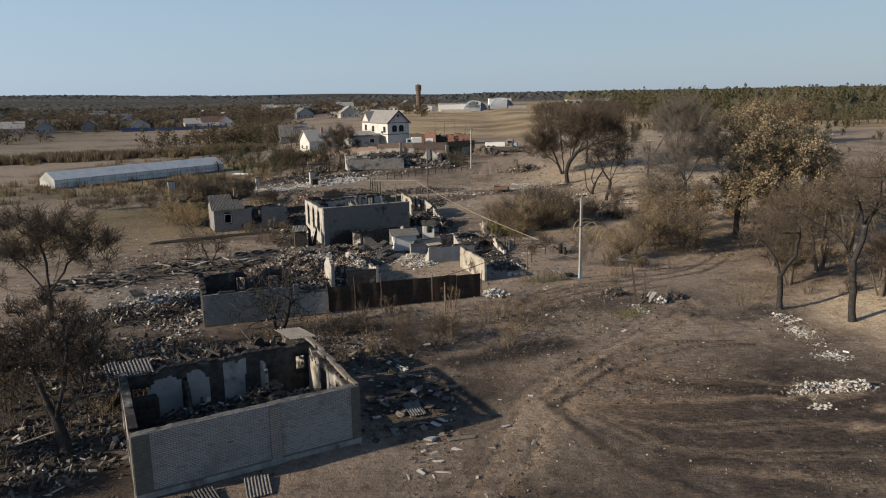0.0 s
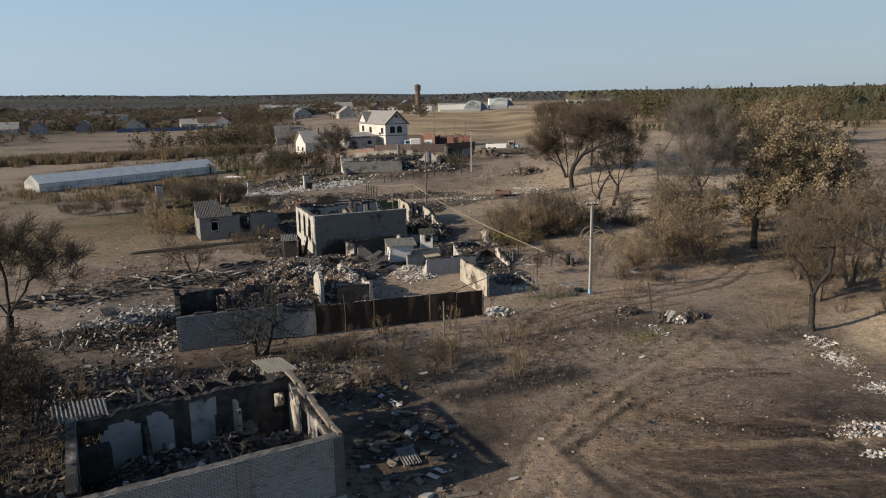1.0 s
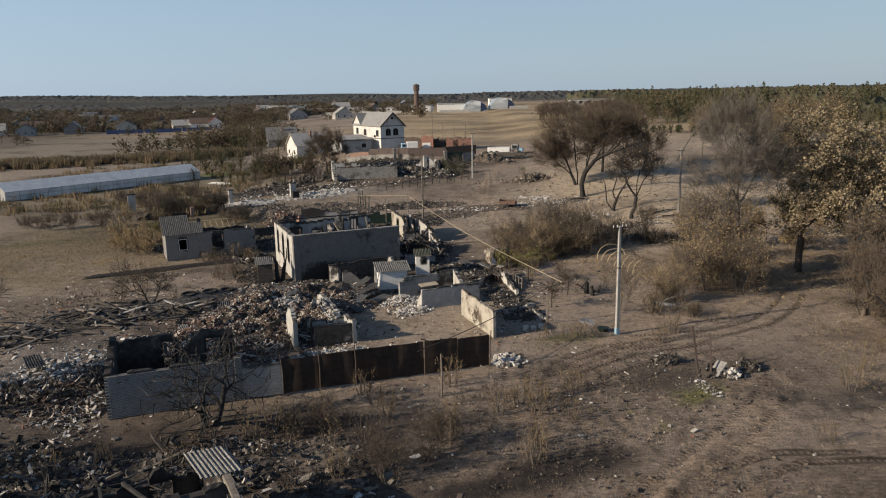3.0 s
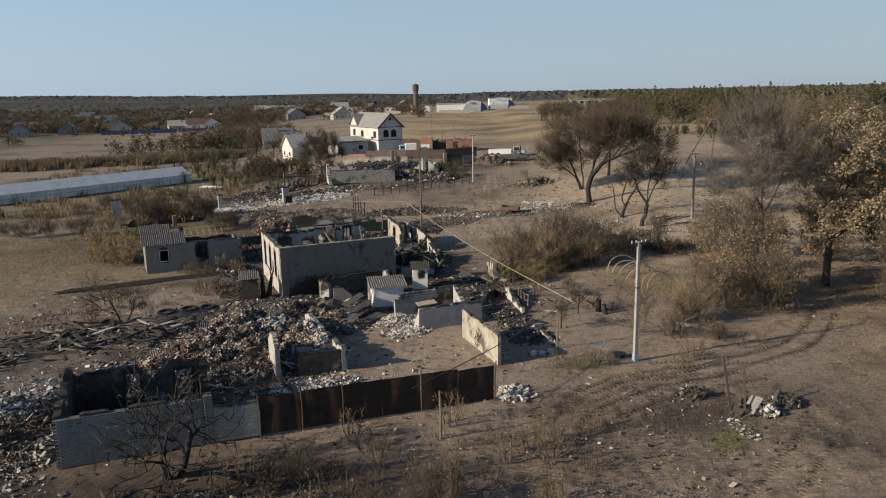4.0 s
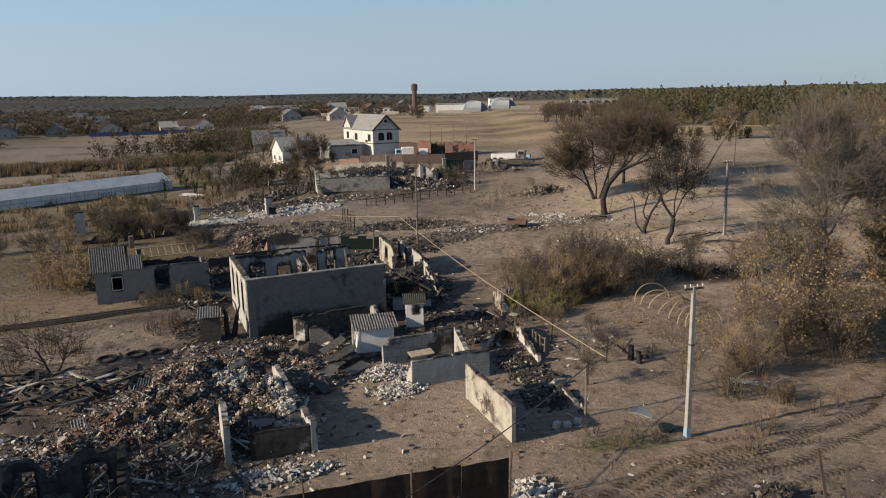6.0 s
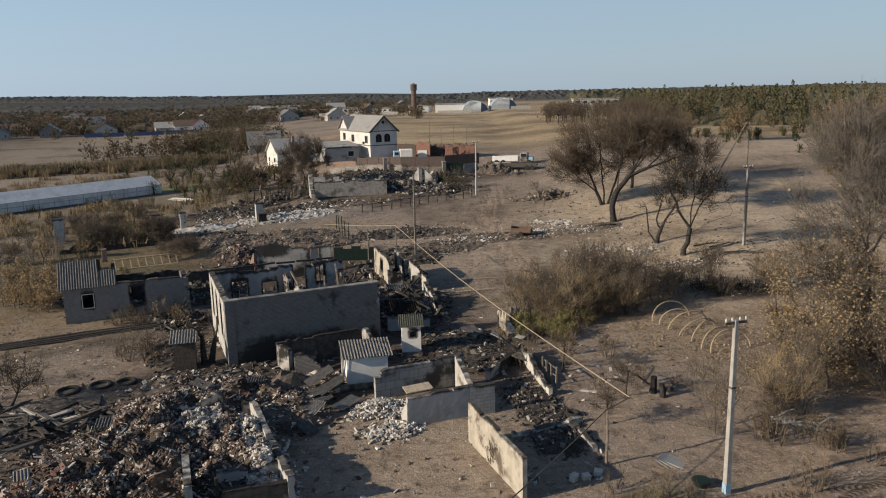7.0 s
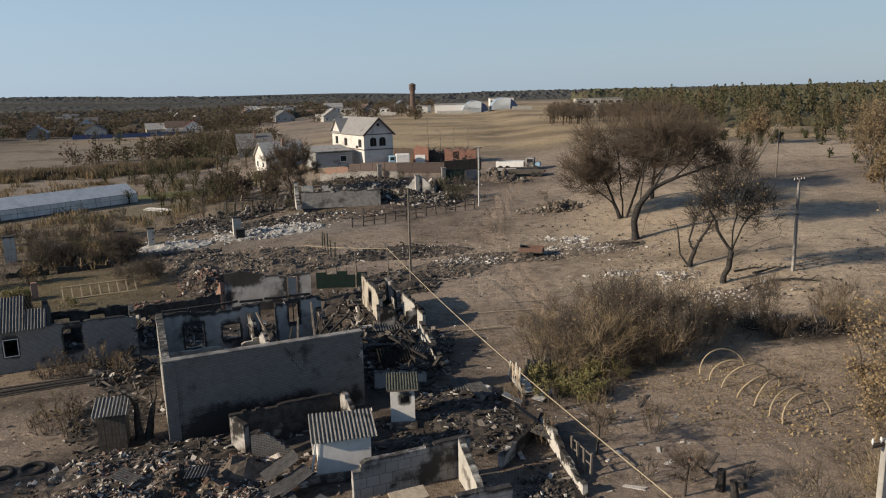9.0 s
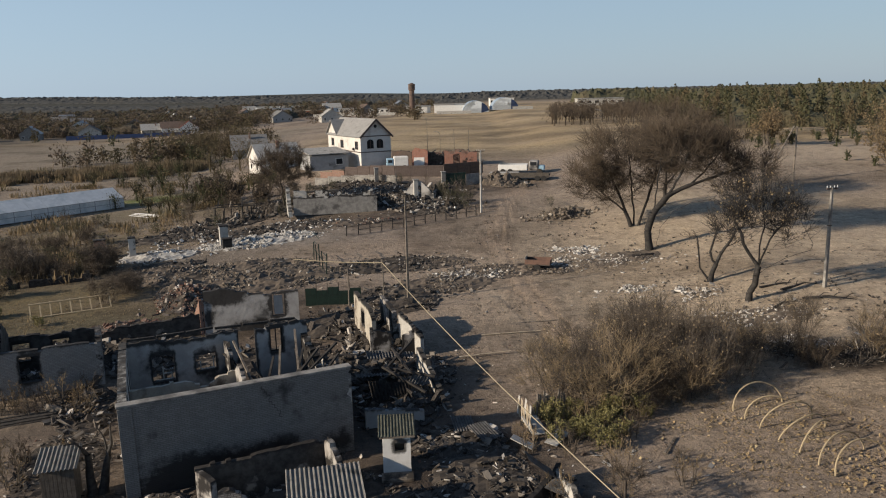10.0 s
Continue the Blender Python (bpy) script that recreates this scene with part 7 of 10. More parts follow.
def small_things():
    for x, y, r, hh, lean in ((11.1, 82.9, 0.2, 1.0, 4), (11.5, 82.2, 0.17, 0.8, -6), (11.9, 83.3, 0.15, 0.6, 70)):
        p = thing("charred_stump", place(x, y, 0.02, 30) @ pose(0, 0, 0, lean, 0, 0), "short charred tree stump in a garden plot", "stump", "charred stumps")
        bm = bmesh.new()
        add_tube(bm, [Vector((0, 0, 0)), Vector((0.02, 0, hh * 0.3)), Vector((0, 0.03, hh))], [r * 1.2, r, r * 0.9], 9)
        part("trunk", bm, M["char"], p)
    f = thing("broken_fence", place(2.6, 97.2, 0, -80), "leaning broken fence of whitewashed boards", "fence")
    for k in range(9):
        part("board", box(0.42 * k, 0.42 * k + 0.3, 0, 0.03, 0, 1.0 + 0.45 * ((k * 5) % 4) / 3, None, 0.006), M["wood_pale" if k % 3 else "plaster_white"], f, "", pose(0, 0, 0, (k * 29) % 17 - 8, (k * 13) % 15 - 7, 0))
    part("rail", box(0, 3.8, 0.04, 0.1, 0.5, 0.58), M["wood_old"], f)
    for x, y, w, l, turn, tilt in ((3.2, 94.0, 0.9, 1.6, 20, 14), (3.7, 93.2, 0.7, 1.4, -35, 8), (3.0, 92.4, 0.6, 1.2, 70, 20)):
        b = thing("fallen_board", place(x, y, 0.12, turn) @ pose(0, 0, 0, tilt, 4, 0), "whitewashed board panel fallen on rubble", "board", "fallen boards")
        part("panel", box(0, w, 0, l, 0, 0.05, None, 0.01), M["plaster_white"], b)
    for k, (x, y, turn) in enumerate(((5.6, 72.8, 20), (6.2, 73.1, -15), (5.0, 72.6, 50))):
        b = thing("concrete_lump", place(x, y, 0.1, turn) @ pose(0, 0, 0, 8, 5, 0), "broken pale concrete lump beside a post", "concrete", "concrete lumps")
        part("lump", box(-0.2, 0.2, -0.15, 0.15, -0.1, 0.16 + 0.06 * k, None, 0.03), M["concrete"], b)
    for k in range(5):
        b = thing("slate_sheet", place(9.6 + 0.16 * k, 73.6 + 0.1 * (k % 2), 0.02, 62) @ pose(0, 0, 0, 24 - 3 * k, 6, 0), "pale slate sheet leaning in a row", "roof sheet", "leaning slate sheets")
        part("sheet", box(0, 1.1, 0, 0.7, 0, 0.02, None, 0.004), M["slate_pale"], b)
    t = thing("garden_pot", place(10.6, 72.0, 0), "round green garden pot lying by a pole", "pot")
    bm = bmesh.new()
    add_tube(bm, [Vector((0, 0, 0)), Vector((0, 0, 0.3)), Vector((0, 0, 0.34)), Vector((0, 0, 0.12))], [0.28, 0.42, 0.44, 0.3], 16)
    part("bowl", bm, M["green_metal"], t)


small_things()


def logs():
    for k in range(9):
        l = thing("steel_pipe" if k < 6 else "log", place(-37.0 + 0.4 * (k % 3), 90.2 + 0.16 * k, 0.1 + 0.08 * (k % 2), 27 + (k % 3) * 0.6), "long dark pipe lying across the garden", "pipe", "garden pipes")
        bm = bmesh.new()
        add_tube(bm, [Vector((0, 0, 0)), Vector((9, 0.15 * (k % 4 - 1), 0.02)), Vector((17 - k % 3, 0, 0))], [0.07, 0.07, 0.06], 6)
        part("tube", bm, M["wood_dark"], l)


logs()


def cart():
    c = thing("trailer", place(5.6, 128.3, 0.0, -14), "small rusty trailer with one pale end board", "trailer")
    part("bed", box(0, 2.4, 0, 1.4, 0.5, 0.58, None, 0.01), M["wood_dark"], c)
    for n, b in (("side_board", (0, 2.4, 0, 0.05, 0.585, 1.05)), ("side_board", (0, 2.4, 1.35, 1.4, 0.585, 1.05)), ("end_board", (0, 0.05, 0.055, 1.345, 0.585, 1.25)), ("end_board", (2.35, 2.4, 0.055, 1.345, 0.585, 0.95))):
        part(n, box(*b, None, 0.006), M["plaster_cream" if b[0] == 0 and n == "end_board" else "trailer_rust"], c)
    for y in (-0.12, 1.42):
        bm = bmesh.new()
        add_tube(bm, [Vector((1.2, y, 0.3)), Vector((1.2, y + 0.12, 0.3))], [0.32, 0.32], 16)
        part("wheel", bm, M["rubber"], c)


cart()


def fence_row(p, q, n, height, label, mat, rails=2):
    f = thing("post_fence", Matrix.Translation((*p, ground_z(*p))), label, "fence", "charred fences")
    u, v, turn = ways(p, q)
    total = math.hypot(q[0] - p[0], q[1] - p[1])
    for k in range(n + 1):
        x, y = go(p, u, total * k / n, v, 0)
        part("post", box(-0.05, 0.05, -0.05, 0.05, -0.1, height * random.uniform(0.8, 1.1), None, 0.01), mat, f, "", rel(f, x, y, ground_z(x, y), turn, random.uniform(-4, 4), random.uniform(-4, 4)))
    for r in range(rails):
        for k in range(n):
            if random.random() < 0.75:
                x, y = go(p, u, total * k / n, v, 0.06)
                part("rail", box(0, total / n, 0, 0.04, -0.03, 0.03), mat, f, "", rel(f, x, y, ground_z(x, y) + height * (0.45 + 0.4 * r), turn))


fence_row((-13.5, 143.0), (1.5, 153.0), 12, 1.3, "charred wooden post fence along the track", M["char"])
fence_row((-31.5, 163.0), (-24.5, 164.5), 6, 1.6, "charred frame of a burnt garden shed", M["char"], 3)
fence_row((-15.6, 134.0), (-13.2, 127.5), 4, 2.2, "dark green mesh gate frame on posts", M["green_metal"], 3)
fence_row((3.6, 96.0), (5.2, 96.8), 8, 1.5, "weathered picket panel by the thicket", M["wood_old"], 2)
fence_row((5.0, 86.0), (5.6, 84.2), 3, 1.2, "bent corrugated fence scrap by a lean-to", M["wood_old"], 2)

# ---- trees and shrubs ----
class Soup:
    """Vertices and faces gathered for one mesh."""

    def __init__(self):
        self.v, self.f = [], []

    def tube(self, pts, radii, sides=5):
        base = len(self.v)
        for i, p in enumerate(pts):
            d = (pts[min(i + 1, len(pts) - 1)] - pts[max(i - 1, 0)]).normalized()
            a = d.orthogonal().normalized()
            b = d.cross(a)
            for k in range(sides):
                c, s = math.cos(k * math.tau / sides), math.sin(k * math.tau / sides)
                self.v.append(p + (a * c + b * s) * radii[i])
        for i in range(len(pts) - 1):
            for k in range(sides):
                q = base + i * sides
                self.f.append((q + k, q + (k + 1) % sides, q + sides + (k + 1) % sides, q + sides + k))

    def leaf(self, p, size, rnd):
        a = Vector((rnd.uniform(-1, 1), rnd.uniform(-1, 1), rnd.uniform(-1, 1))).normalized()
        b = a.orthogonal().normalized()
        b.rotate(Matrix.Rotation(rnd.uniform(0, 6.28), 3, a))
        c = a.cross(b)
        n = len(self.v)
        w = size * rnd.uniform(0.6, 1.2)
        self.v += [p - b * w * 0.5, p + c * w * 0.42 + a * w * 0.12, p + b * w * 0.6, p - c * w * 0.42 + a * w * 0.12]
        self.f.append((n, n + 1, n + 2, n + 3))

    def mesh(self, name):
        me = bpy.data.meshes.new(name)
        me.from_pydata([tuple(p) for p in self.v], [], self.f)
        return me


def turned(d, angle, spin):
    """A direction bent away from d by an angle, round it by spin."""
    a = d.orthogonal().normalized()
    a.rotate(Matrix.Rotation(spin, 3, d))
    return (d * math.cos(angle) + a * math.sin(angle)).normalized()


def limb(wood, crown, p, d, length, r, level, o, rnd):
    """A branch with all that grows from it."""
    n = 5 if level < 2 else o["seg"] if level >= o["levels"] else 3 if o["seg"] > 1 else 2
    pts, q, dd = [p.copy()], p.copy(), d.copy()
    for i in range(n):
        wob = o["wob"] * (0.6 if level == 0 else 1.0)
        dd = (dd + Vector((rnd.gauss(0, wob), rnd.gauss(0, wob), rnd.gauss(0, wob) + o["up"]))).normalized()
        q = q + dd * (length / n)
        pts.append(q)
    radii = [r * (1 - (0.62 if level else 0.45) * i / n) for i in range(n + 1)]
    last = level >= o["levels"]
    (crown if last and o["leaves"] < 0.9 else wood).tube(pts, radii, 3 if last else (7 if level == 0 else 5 if level == 1 else 4))
    if last or level >= o["levels"] - 1:
        for _ in range(int(o["leaves"] * rnd.uniform(0.5, 1.5) + rnd.random() * 0.99)):
            s = rnd.uniform(0.25, 1.0)
            i = min(int(s * n), n - 1)
            c = pts[i].lerp(pts[i + 1], s * n - i)
            crown.leaf(c + Vector((rnd.gauss(0, 0.1), rnd.gauss(0, 0.1), rnd.gauss(0, 0.1))) * o["fluff"], o["leaf"], rnd)
    if last:
        return
    count = o["kids"][min(level, len(o["kids"]) - 1)]
    for k in range(count):
        s = rnd.uniform(o["bare"] if level == 0 else 0.25, 1.0) if k < count - 1 else 1.0
        i = min(int(s * n), n - 1)
        c = pts[i].lerp(pts[i + 1], s * n - i)
        here = (pts[i + 1] - pts[i]).normalized()
        nd = turned(here, radians(rnd.uniform(*o["angle"])) * (0.5 if k == count - 1 else 1), rnd.uniform(0, 6.28))
        limb(wood, crown, c, nd, length * rnd.uniform(*o["shrink"]), max(radii[i] * rnd.uniform(0.45, 0.7), o["thin"]), level + 1, o, rnd)


BARE = dict(seg=2, levels=4, wob=0.13, up=0.07, leaves=0.0, leaf=0.16, fluff=1.0, kids=(5, 5, 5, 5), bare=0.3, angle=(25, 60), shrink=(0.5, 0.8), thin=0.012)


def tree(name, x, y, height, label, seed, wood_mat, crown_mat, stems=1, lean=(0.0, 0.0), trunk=0.42, r=0.16, category="tree", group="trees", m=None, **over):
    o = dict(BARE, **over)
    rnd = random.Random(seed)
    wood, crown = Soup(), Soup()
    for k in range(stems):
        a = k * math.tau / stems + rnd.random()
        sp = 0.0 if stems == 1 else 0.32
        d = Vector((lean[0] + sp * math.cos(a), lean[1] + sp * math.sin(a), 1)).normalized()
        p = Vector((0.25 * math.cos(a), 0.25 * math.sin(a), -0.1)) if stems > 1 else Vector((0, 0, -0.1))
        limb(wood, crown, p, d, height * trunk * rnd.uniform(0.85, 1.1), r * (1 if stems == 1 else 0.75), 0, o, rnd)
    top = max(v.z for v in crown.v + wood.v)
    k = height / top
    for s in (wood, crown):
        s.v = [v * k if v.z > 0 else v for v in s.v]
    t = thing(name, m or place(x, y), label, category, group)
    mesh_part("trunk", wood.mesh("trunk"), wood_mat, t, "", None, True)
    mesh_part("crown", crown.mesh("crown"), crown_mat, t)
    return t


def grown(name, x, y, label, seed, wood_mat, crown_mat, stems, ovals, girth=0.3, twigs=10, twig=1.0, leaves=0, leaf=0.16, spread_leaf=0.22, upward=0.35, thin=0.02, category="tree", group="trees", m=None, squat=1.0):
    """A tree grown from its main stems out to clumps of twigs that fill the given ovals (cx, cy, cz, rx, ry, rz, clumps, leafiness)."""
    rnd = random.Random(seed)
    at, up, tips = [], [], []
    stems = [([(a, b, c * squat) for a, b, c in pts], k) for pts, k in stems]
    ovals = [(a, b, c * squat, d, e, f * squat, n, lush) for a, b, c, d, e, f, n, lush in ovals]

    def node(p, parent):
        at.append(p)
        up.append(parent)
        return len(at) - 1

    free = []
    for pts, from_stem in stems:
        last = from_stem if from_stem < 0 else min(range(len(at)), key=lambda i: (at[i] - Vector(pts[0])).length)
        for a, b in zip(pts, pts[1:]) if last >= 0 else [(pts[0], pts[0])] + list(zip(pts, pts[1:])):
            a, b = Vector(a), Vector(b)
            n = max(1, int((b - a).length / 0.7))
            for k in range(1, n + 1):
                bend = Vector((rnd.gauss(0, 0.05), rnd.gauss(0, 0.05), 0)) if b.z > 0.6 else Vector((0, 0, 0))
                last = node(a.lerp(b, k / n) + bend, last)
                if b.z > pts[-1][2] * 0.45:
                    free.append(last)
    clumps = []
    for cx, cy, cz, rx, ry, rz, n, lush in ovals:
        for _ in range(n):
            d = Vector((rnd.gauss(0, 1), rnd.gauss(0, 1), rnd.gauss(0, 1))).normalized() * rnd.random() ** 0.45
            clumps.append((Vector((cx + d.x * rx, cy + d.y * ry, max(0.3, cz + d.z * rz))), lush, Vector((cx, cy, cz - rz * 0.6))))
    clumps.sort(key=lambda c: min((c[0] - at[i]).length for i in free))
    for c, lush, heart in clumps:
        def cost(i):
            d = c - at[i]
            return d.length * (1 + 0.7 * max(0.0, -d.z / max(d.length, 0.1)))

        best = min(free, key=cost)
        p = at[best]
        way = c - p
        along_it = (p - at[up[best]]).normalized() if up[best] >= 0 and (p - at[up[best]]).length > 0.01 else Vector((0, 0, 1))
        bow = p + along_it * way.length * 0.35 + Vector((0, 0, 0.12 * way.length))
        n = max(2, int(way.length / 0.75))
        last = best
        for k in range(1, n + 1):
            f = k / n
            q = p * (1 - f) ** 2 + bow * 2 * f * (1 - f) + c * f * f
            q += Vector((rnd.gauss(0, 0.05), rnd.gauss(0, 0.05), rnd.gauss(0, 0.05))) * way.length * 0.5 * (k < n)
            last = node(q, last)
            free.append(last)
        tips.append((last, lush, heart))
    load = [0] * len(at)
    for i, lush, heart in tips:
        while i >= 0:
            load[i] += 1
            i = up[i]
    most = max(load)
    rad = [max(thin, girth * (max(1, w) / most) ** 0.9) * (1.25 if at[i].z < 0.4 and girth > 0.1 else 1.0) for i, w in enumerate(load)]
    wood, crown = Soup(), Soup()
    for i, j in enumerate(up):
        if j >= 0:
            wood.tube([at[j], at[i]], [min(rad[j], rad[i] * 1.35), rad[i]], 7 if rad[i] > 0.12 else 5 if rad[i] > 0.04 else 3)
    fine = wood if leaves else crown
    for i, lush, heart in tips:
        p = at[i]
        out = (p - heart).normalized()
        for _ in range(max(1, int(1.8 * twigs * rnd.uniform(0.6, 1.4)))):
            d = (out * 0.7 + Vector((rnd.gauss(0, 0.7), rnd.gauss(0, 0.7), rnd.gauss(0, 0.55) + upward))).normalized()
            l = twig * rnd.uniform(0.4, 1.25)
            a = p - d * 0.1 * l + Vector((rnd.gauss(0, 0.12), rnd.gauss(0, 0.12), rnd.gauss(0, 0.12))) * twig
            b = a + d * l * 0.55
            c = b + (d + Vector((rnd.gauss(0, 0.35), rnd.gauss(0, 0.35), rnd.gauss(0, 0.3) + 0.1))).normalized() * l * 0.45
            fine.tube([a, b, c], [thin * 0.75, thin * 0.55, thin * 0.25], 3)
            e = b + (d + Vector((rnd.gauss(0, 0.6), rnd.gauss(0, 0.6), rnd.gauss(0, 0.5)))).normalized() * l * 0.5
            fine.tube([b, e], [thin * 0.5, thin * 0.2], 3)
            for _ in range(int(leaves * lush * rnd.uniform(0.5, 1.5) + rnd.random() * 0.99)):
                f = rnd.random()
                q = a.lerp(b, f * 2) if f < 0.5 else b.lerp(c, f * 2 - 1)
                crown.leaf(q + Vector((rnd.gauss(0, 1), rnd.gauss(0, 1), rnd.gauss(0, 1))) * spread_leaf, leaf * rnd.uniform(0.6, 1.3), rnd)
    t = thing(name, m or place(x, y, -0.05), label, category, group)
    mesh_part("trunk", wood.mesh("trunk"), wood_mat, t, "", None, True)
    if crown.v:
        mesh_part("crown", crown.mesh("crown"), crown_mat, t)
    return t


def leafy(name, c1, c2, c3):
    k = Nodes(name)
    g = k.add("ShaderNodeNewGeometry").outputs["Random Per Island"]
    c = k.mix(k.step(g, 0.0, 1.0), c1, c2)
    c = k.mix(k.step(k.noise(0.16, 4), 0.45, 0.62), c, c3)
    k.done(c, 0.8)
    # thin leaves let some light through
    thin, both = k.add("ShaderNodeBsdfTranslucent"), k.add("ShaderNodeMixShader")
    k.link(c, thin.inputs["Color"])
    both.inputs[0].default_value = 0.25
    k.link(k.bsdf.outputs[0], both.inputs[1])
    k.link(thin.outputs[0], both.inputs[2])
    k.link(both.outputs[0], k.out.inputs["Surface"])
    return k.m


L_OAK = leafy("oak_leaves", (0.43, 0.35, 0.225), (0.28, 0.225, 0.14), (0.23, 0.185, 0.105))
L_BROWN = leafy("brown_leaves", (0.16, 0.1, 0.05), (0.1, 0.07, 0.04), (0.07, 0.055, 0.04))
L_GOLD = leafy("gold_leaves", (0.38, 0.285, 0.16), (0.27, 0.2, 0.115), (0.21, 0.16, 0.095))
L_TWIG = leafy("twigs", (0.105, 0.082, 0.06), (0.072, 0.057, 0.044), (0.13, 0.1, 0.07))
L_PALE = leafy("pale_twigs", (0.25, 0.185, 0.105), (0.17, 0.125, 0.075), (0.14, 0.115, 0.065))
L_STRAW = leafy("straw_twigs", (0.4, 0.31, 0.19), (0.3, 0.225, 0.135), (0.24, 0.185, 0.115))
L_LIME = leafy("yellow_green_leaves", (0.26, 0.235, 0.1), (0.18, 0.165, 0.07), (0.13, 0.12, 0.055))
L_GREEN = leafy("dull_green_leaves", (0.07, 0.075, 0.035), (0.05, 0.055, 0.03), (0.1, 0.08, 0.045))

BK, BP = M["bark"], M["bark_pale"]
grown("oak_tree", 32.4, 90.3, "large oak with dry tan leaves on a dark trunk", 3, BK, L_OAK,
      [([(0, 0, 0), (0.1, 0, 2.0), (0.0, 0, 4.2), (0.5, 0.2, 7.5), (1.0, 0, 11.5)], -1), ([(0.0, 0, 4.2), (2.6, -0.4, 6.0), (5.6, 0.2, 7.8), (8.6, 0.6, 9.0)], 0), ([(0.0, 0, 4.4), (-1.6, 0.6, 6.6), (-2.6, 0.8, 9.0)], 0), ([(0.2, 0, 6.0), (2.2, 1.6, 9.0), (3.8, 2.2, 12.0)], 0)],
      [(0.9, 0, 11.0, 4.2, 4.6, 4.9, 105, 1.0), (6.2, 0.3, 9.8, 4.4, 4.6, 3.9, 100, 1.0), (-0.8, -0.6, 6.2, 2.4, 2.8, 2.4, 34, 0.9), (3.0, -1.5, 6.2, 3.2, 2.6, 2.0, 38, 1.0), (9.4, 0.5, 8.4, 2.4, 2.8, 2.4, 28, 0.7)],
      0.33, 8, 0.85, 8.0, 0.21, 0.26, 0.1, 0.022)
grown("oak_tree", 41.5, 98.5, "spreading oak with dry tan leaves beside another", 4, BK, L_OAK,
      [([(0, 0, 0), (0.1, 0, 3.0), (0.4, 0.2, 6.5), (0.6, 0, 9.0)], -1), ([(0.1, 0, 3.0), (-2.4, 0, 5.6), (-4.0, 0, 7.6)], 0), ([(0.1, 0, 3.2), (2.8, 0, 5.6), (4.6, 0, 7.0)], 0)],
      [(0.3, 0, 9.0, 4.6, 4.6, 3.6, 80, 1.0), (-3.2, 0, 7.0, 2.6, 3.0, 2.2, 30, 0.8), (4.0, 0, 7.0, 2.8, 3.0, 2.2, 30, 0.8)], 0.34, 8, 0.85, 4.5, 0.24, 0.22, 0.1, 0.022)
grown("tall_bare_tree", 26.0, 88.2, "tall thin-leaved tree with grey twigs and yellowing lower leaves", 5, M["bark_grey"], L_GOLD,
      [([(0, 0, 0), (-0.1, 0, 3.0), (-0.3, 0.1, 7.0), (-0.6, 0, 11.0), (-0.9, 0.2, 15.0)], -1), ([(-0.3, 0.1, 6.6), (1.2, 0.4, 9.6), (2.2, 0.6, 13.0)], 0), ([(-0.3, 0.1, 7.2), (-2.0, -0.4, 10.0), (-3.0, -0.4, 12.6)], 0)],
      [(-0.9, 0, 13.6, 3.6, 3.4, 3.4, 80, 0.0), (-1.0, 0, 10.0, 4.6, 3.8, 2.6, 70, 0.06), (2.2, 0.4, 11.4, 2.4, 3.0, 2.8, 34, 0.05), (-2.6, -0.8, 6.2, 2.9, 3.0, 2.4, 46, 0.75), (-1.6, -0.8, 3.2, 2.8, 3.0, 1.9, 34, 1.0)],
      0.26, 11, 1.7, 3.0, 0.16, 0.25, 0.5, 0.02)
YOUNG = dict(girth=0.09, twigs=6, twig=0.9, leaves=3.2, leaf=0.15, spread_leaf=0.2, upward=0.4, thin=0.016)
for k, (tx, ty, th) in enumerate(((23.6, 86.0, 6.4), (21.6, 83.2, 4.6), (22.6, 92.5, 6.0), (20.4, 86.4, 3.6), (25.4, 82.6, 4.2))):
    grown("young_leafy_tree", tx, ty, "young many-stemmed tree with sparse dry gold leaves", 60 + k, BP, L_GOLD,
          [([(0, 0, 0), (0.1, 0, th * 0.3), (0.2, 0.1, th * 0.75)], -1), ([(0.2, 0, 0), (0.5, 0.3, th * 0.4), (0.9, 0.3, th * 0.6)], -1), ([(-0.2, 0.1, 0), (-0.6, 0, th * 0.35), (-1.0, 0, th * 0.6)], -1)],
          [(0, 0, th * 0.62, th * 0.34, th * 0.34, th * 0.36, 34, 1.0), (0, 0, th * 0.3, th * 0.3, th * 0.3, th * 0.22, 14, 0.8)], **YOUNG)
grown("bare_tree", 25.7, 60.6, "scorched bare tree with forked dark trunk", 8, M["char"], L_TWIG,
      [([(0, 0, 0), (-0.1, 0, 1.4), (-0.2, 0, 2.7)], -1), ([(-0.2, 0, 2.7), (-0.7, 0.1, 4.8), (-1.1, 0.2, 7.0)], 0), ([(-0.2, 0, 2.7), (0.9, -0.1, 4.4), (1.2, 0.2, 6.6)], 0), ([(-0.6, 0, 4.4), (-2.2, 0.3, 6.2)], 0)],
      [(-0.3, 0, 7.0, 3.0, 2.8, 2.2, 36, 1), (-2.2, 0, 6.0, 1.4, 2.0, 1.3, 9, 1)], 0.22, 6, 1.4, 0, 0.15, 0.2, 0.45, 0.021)
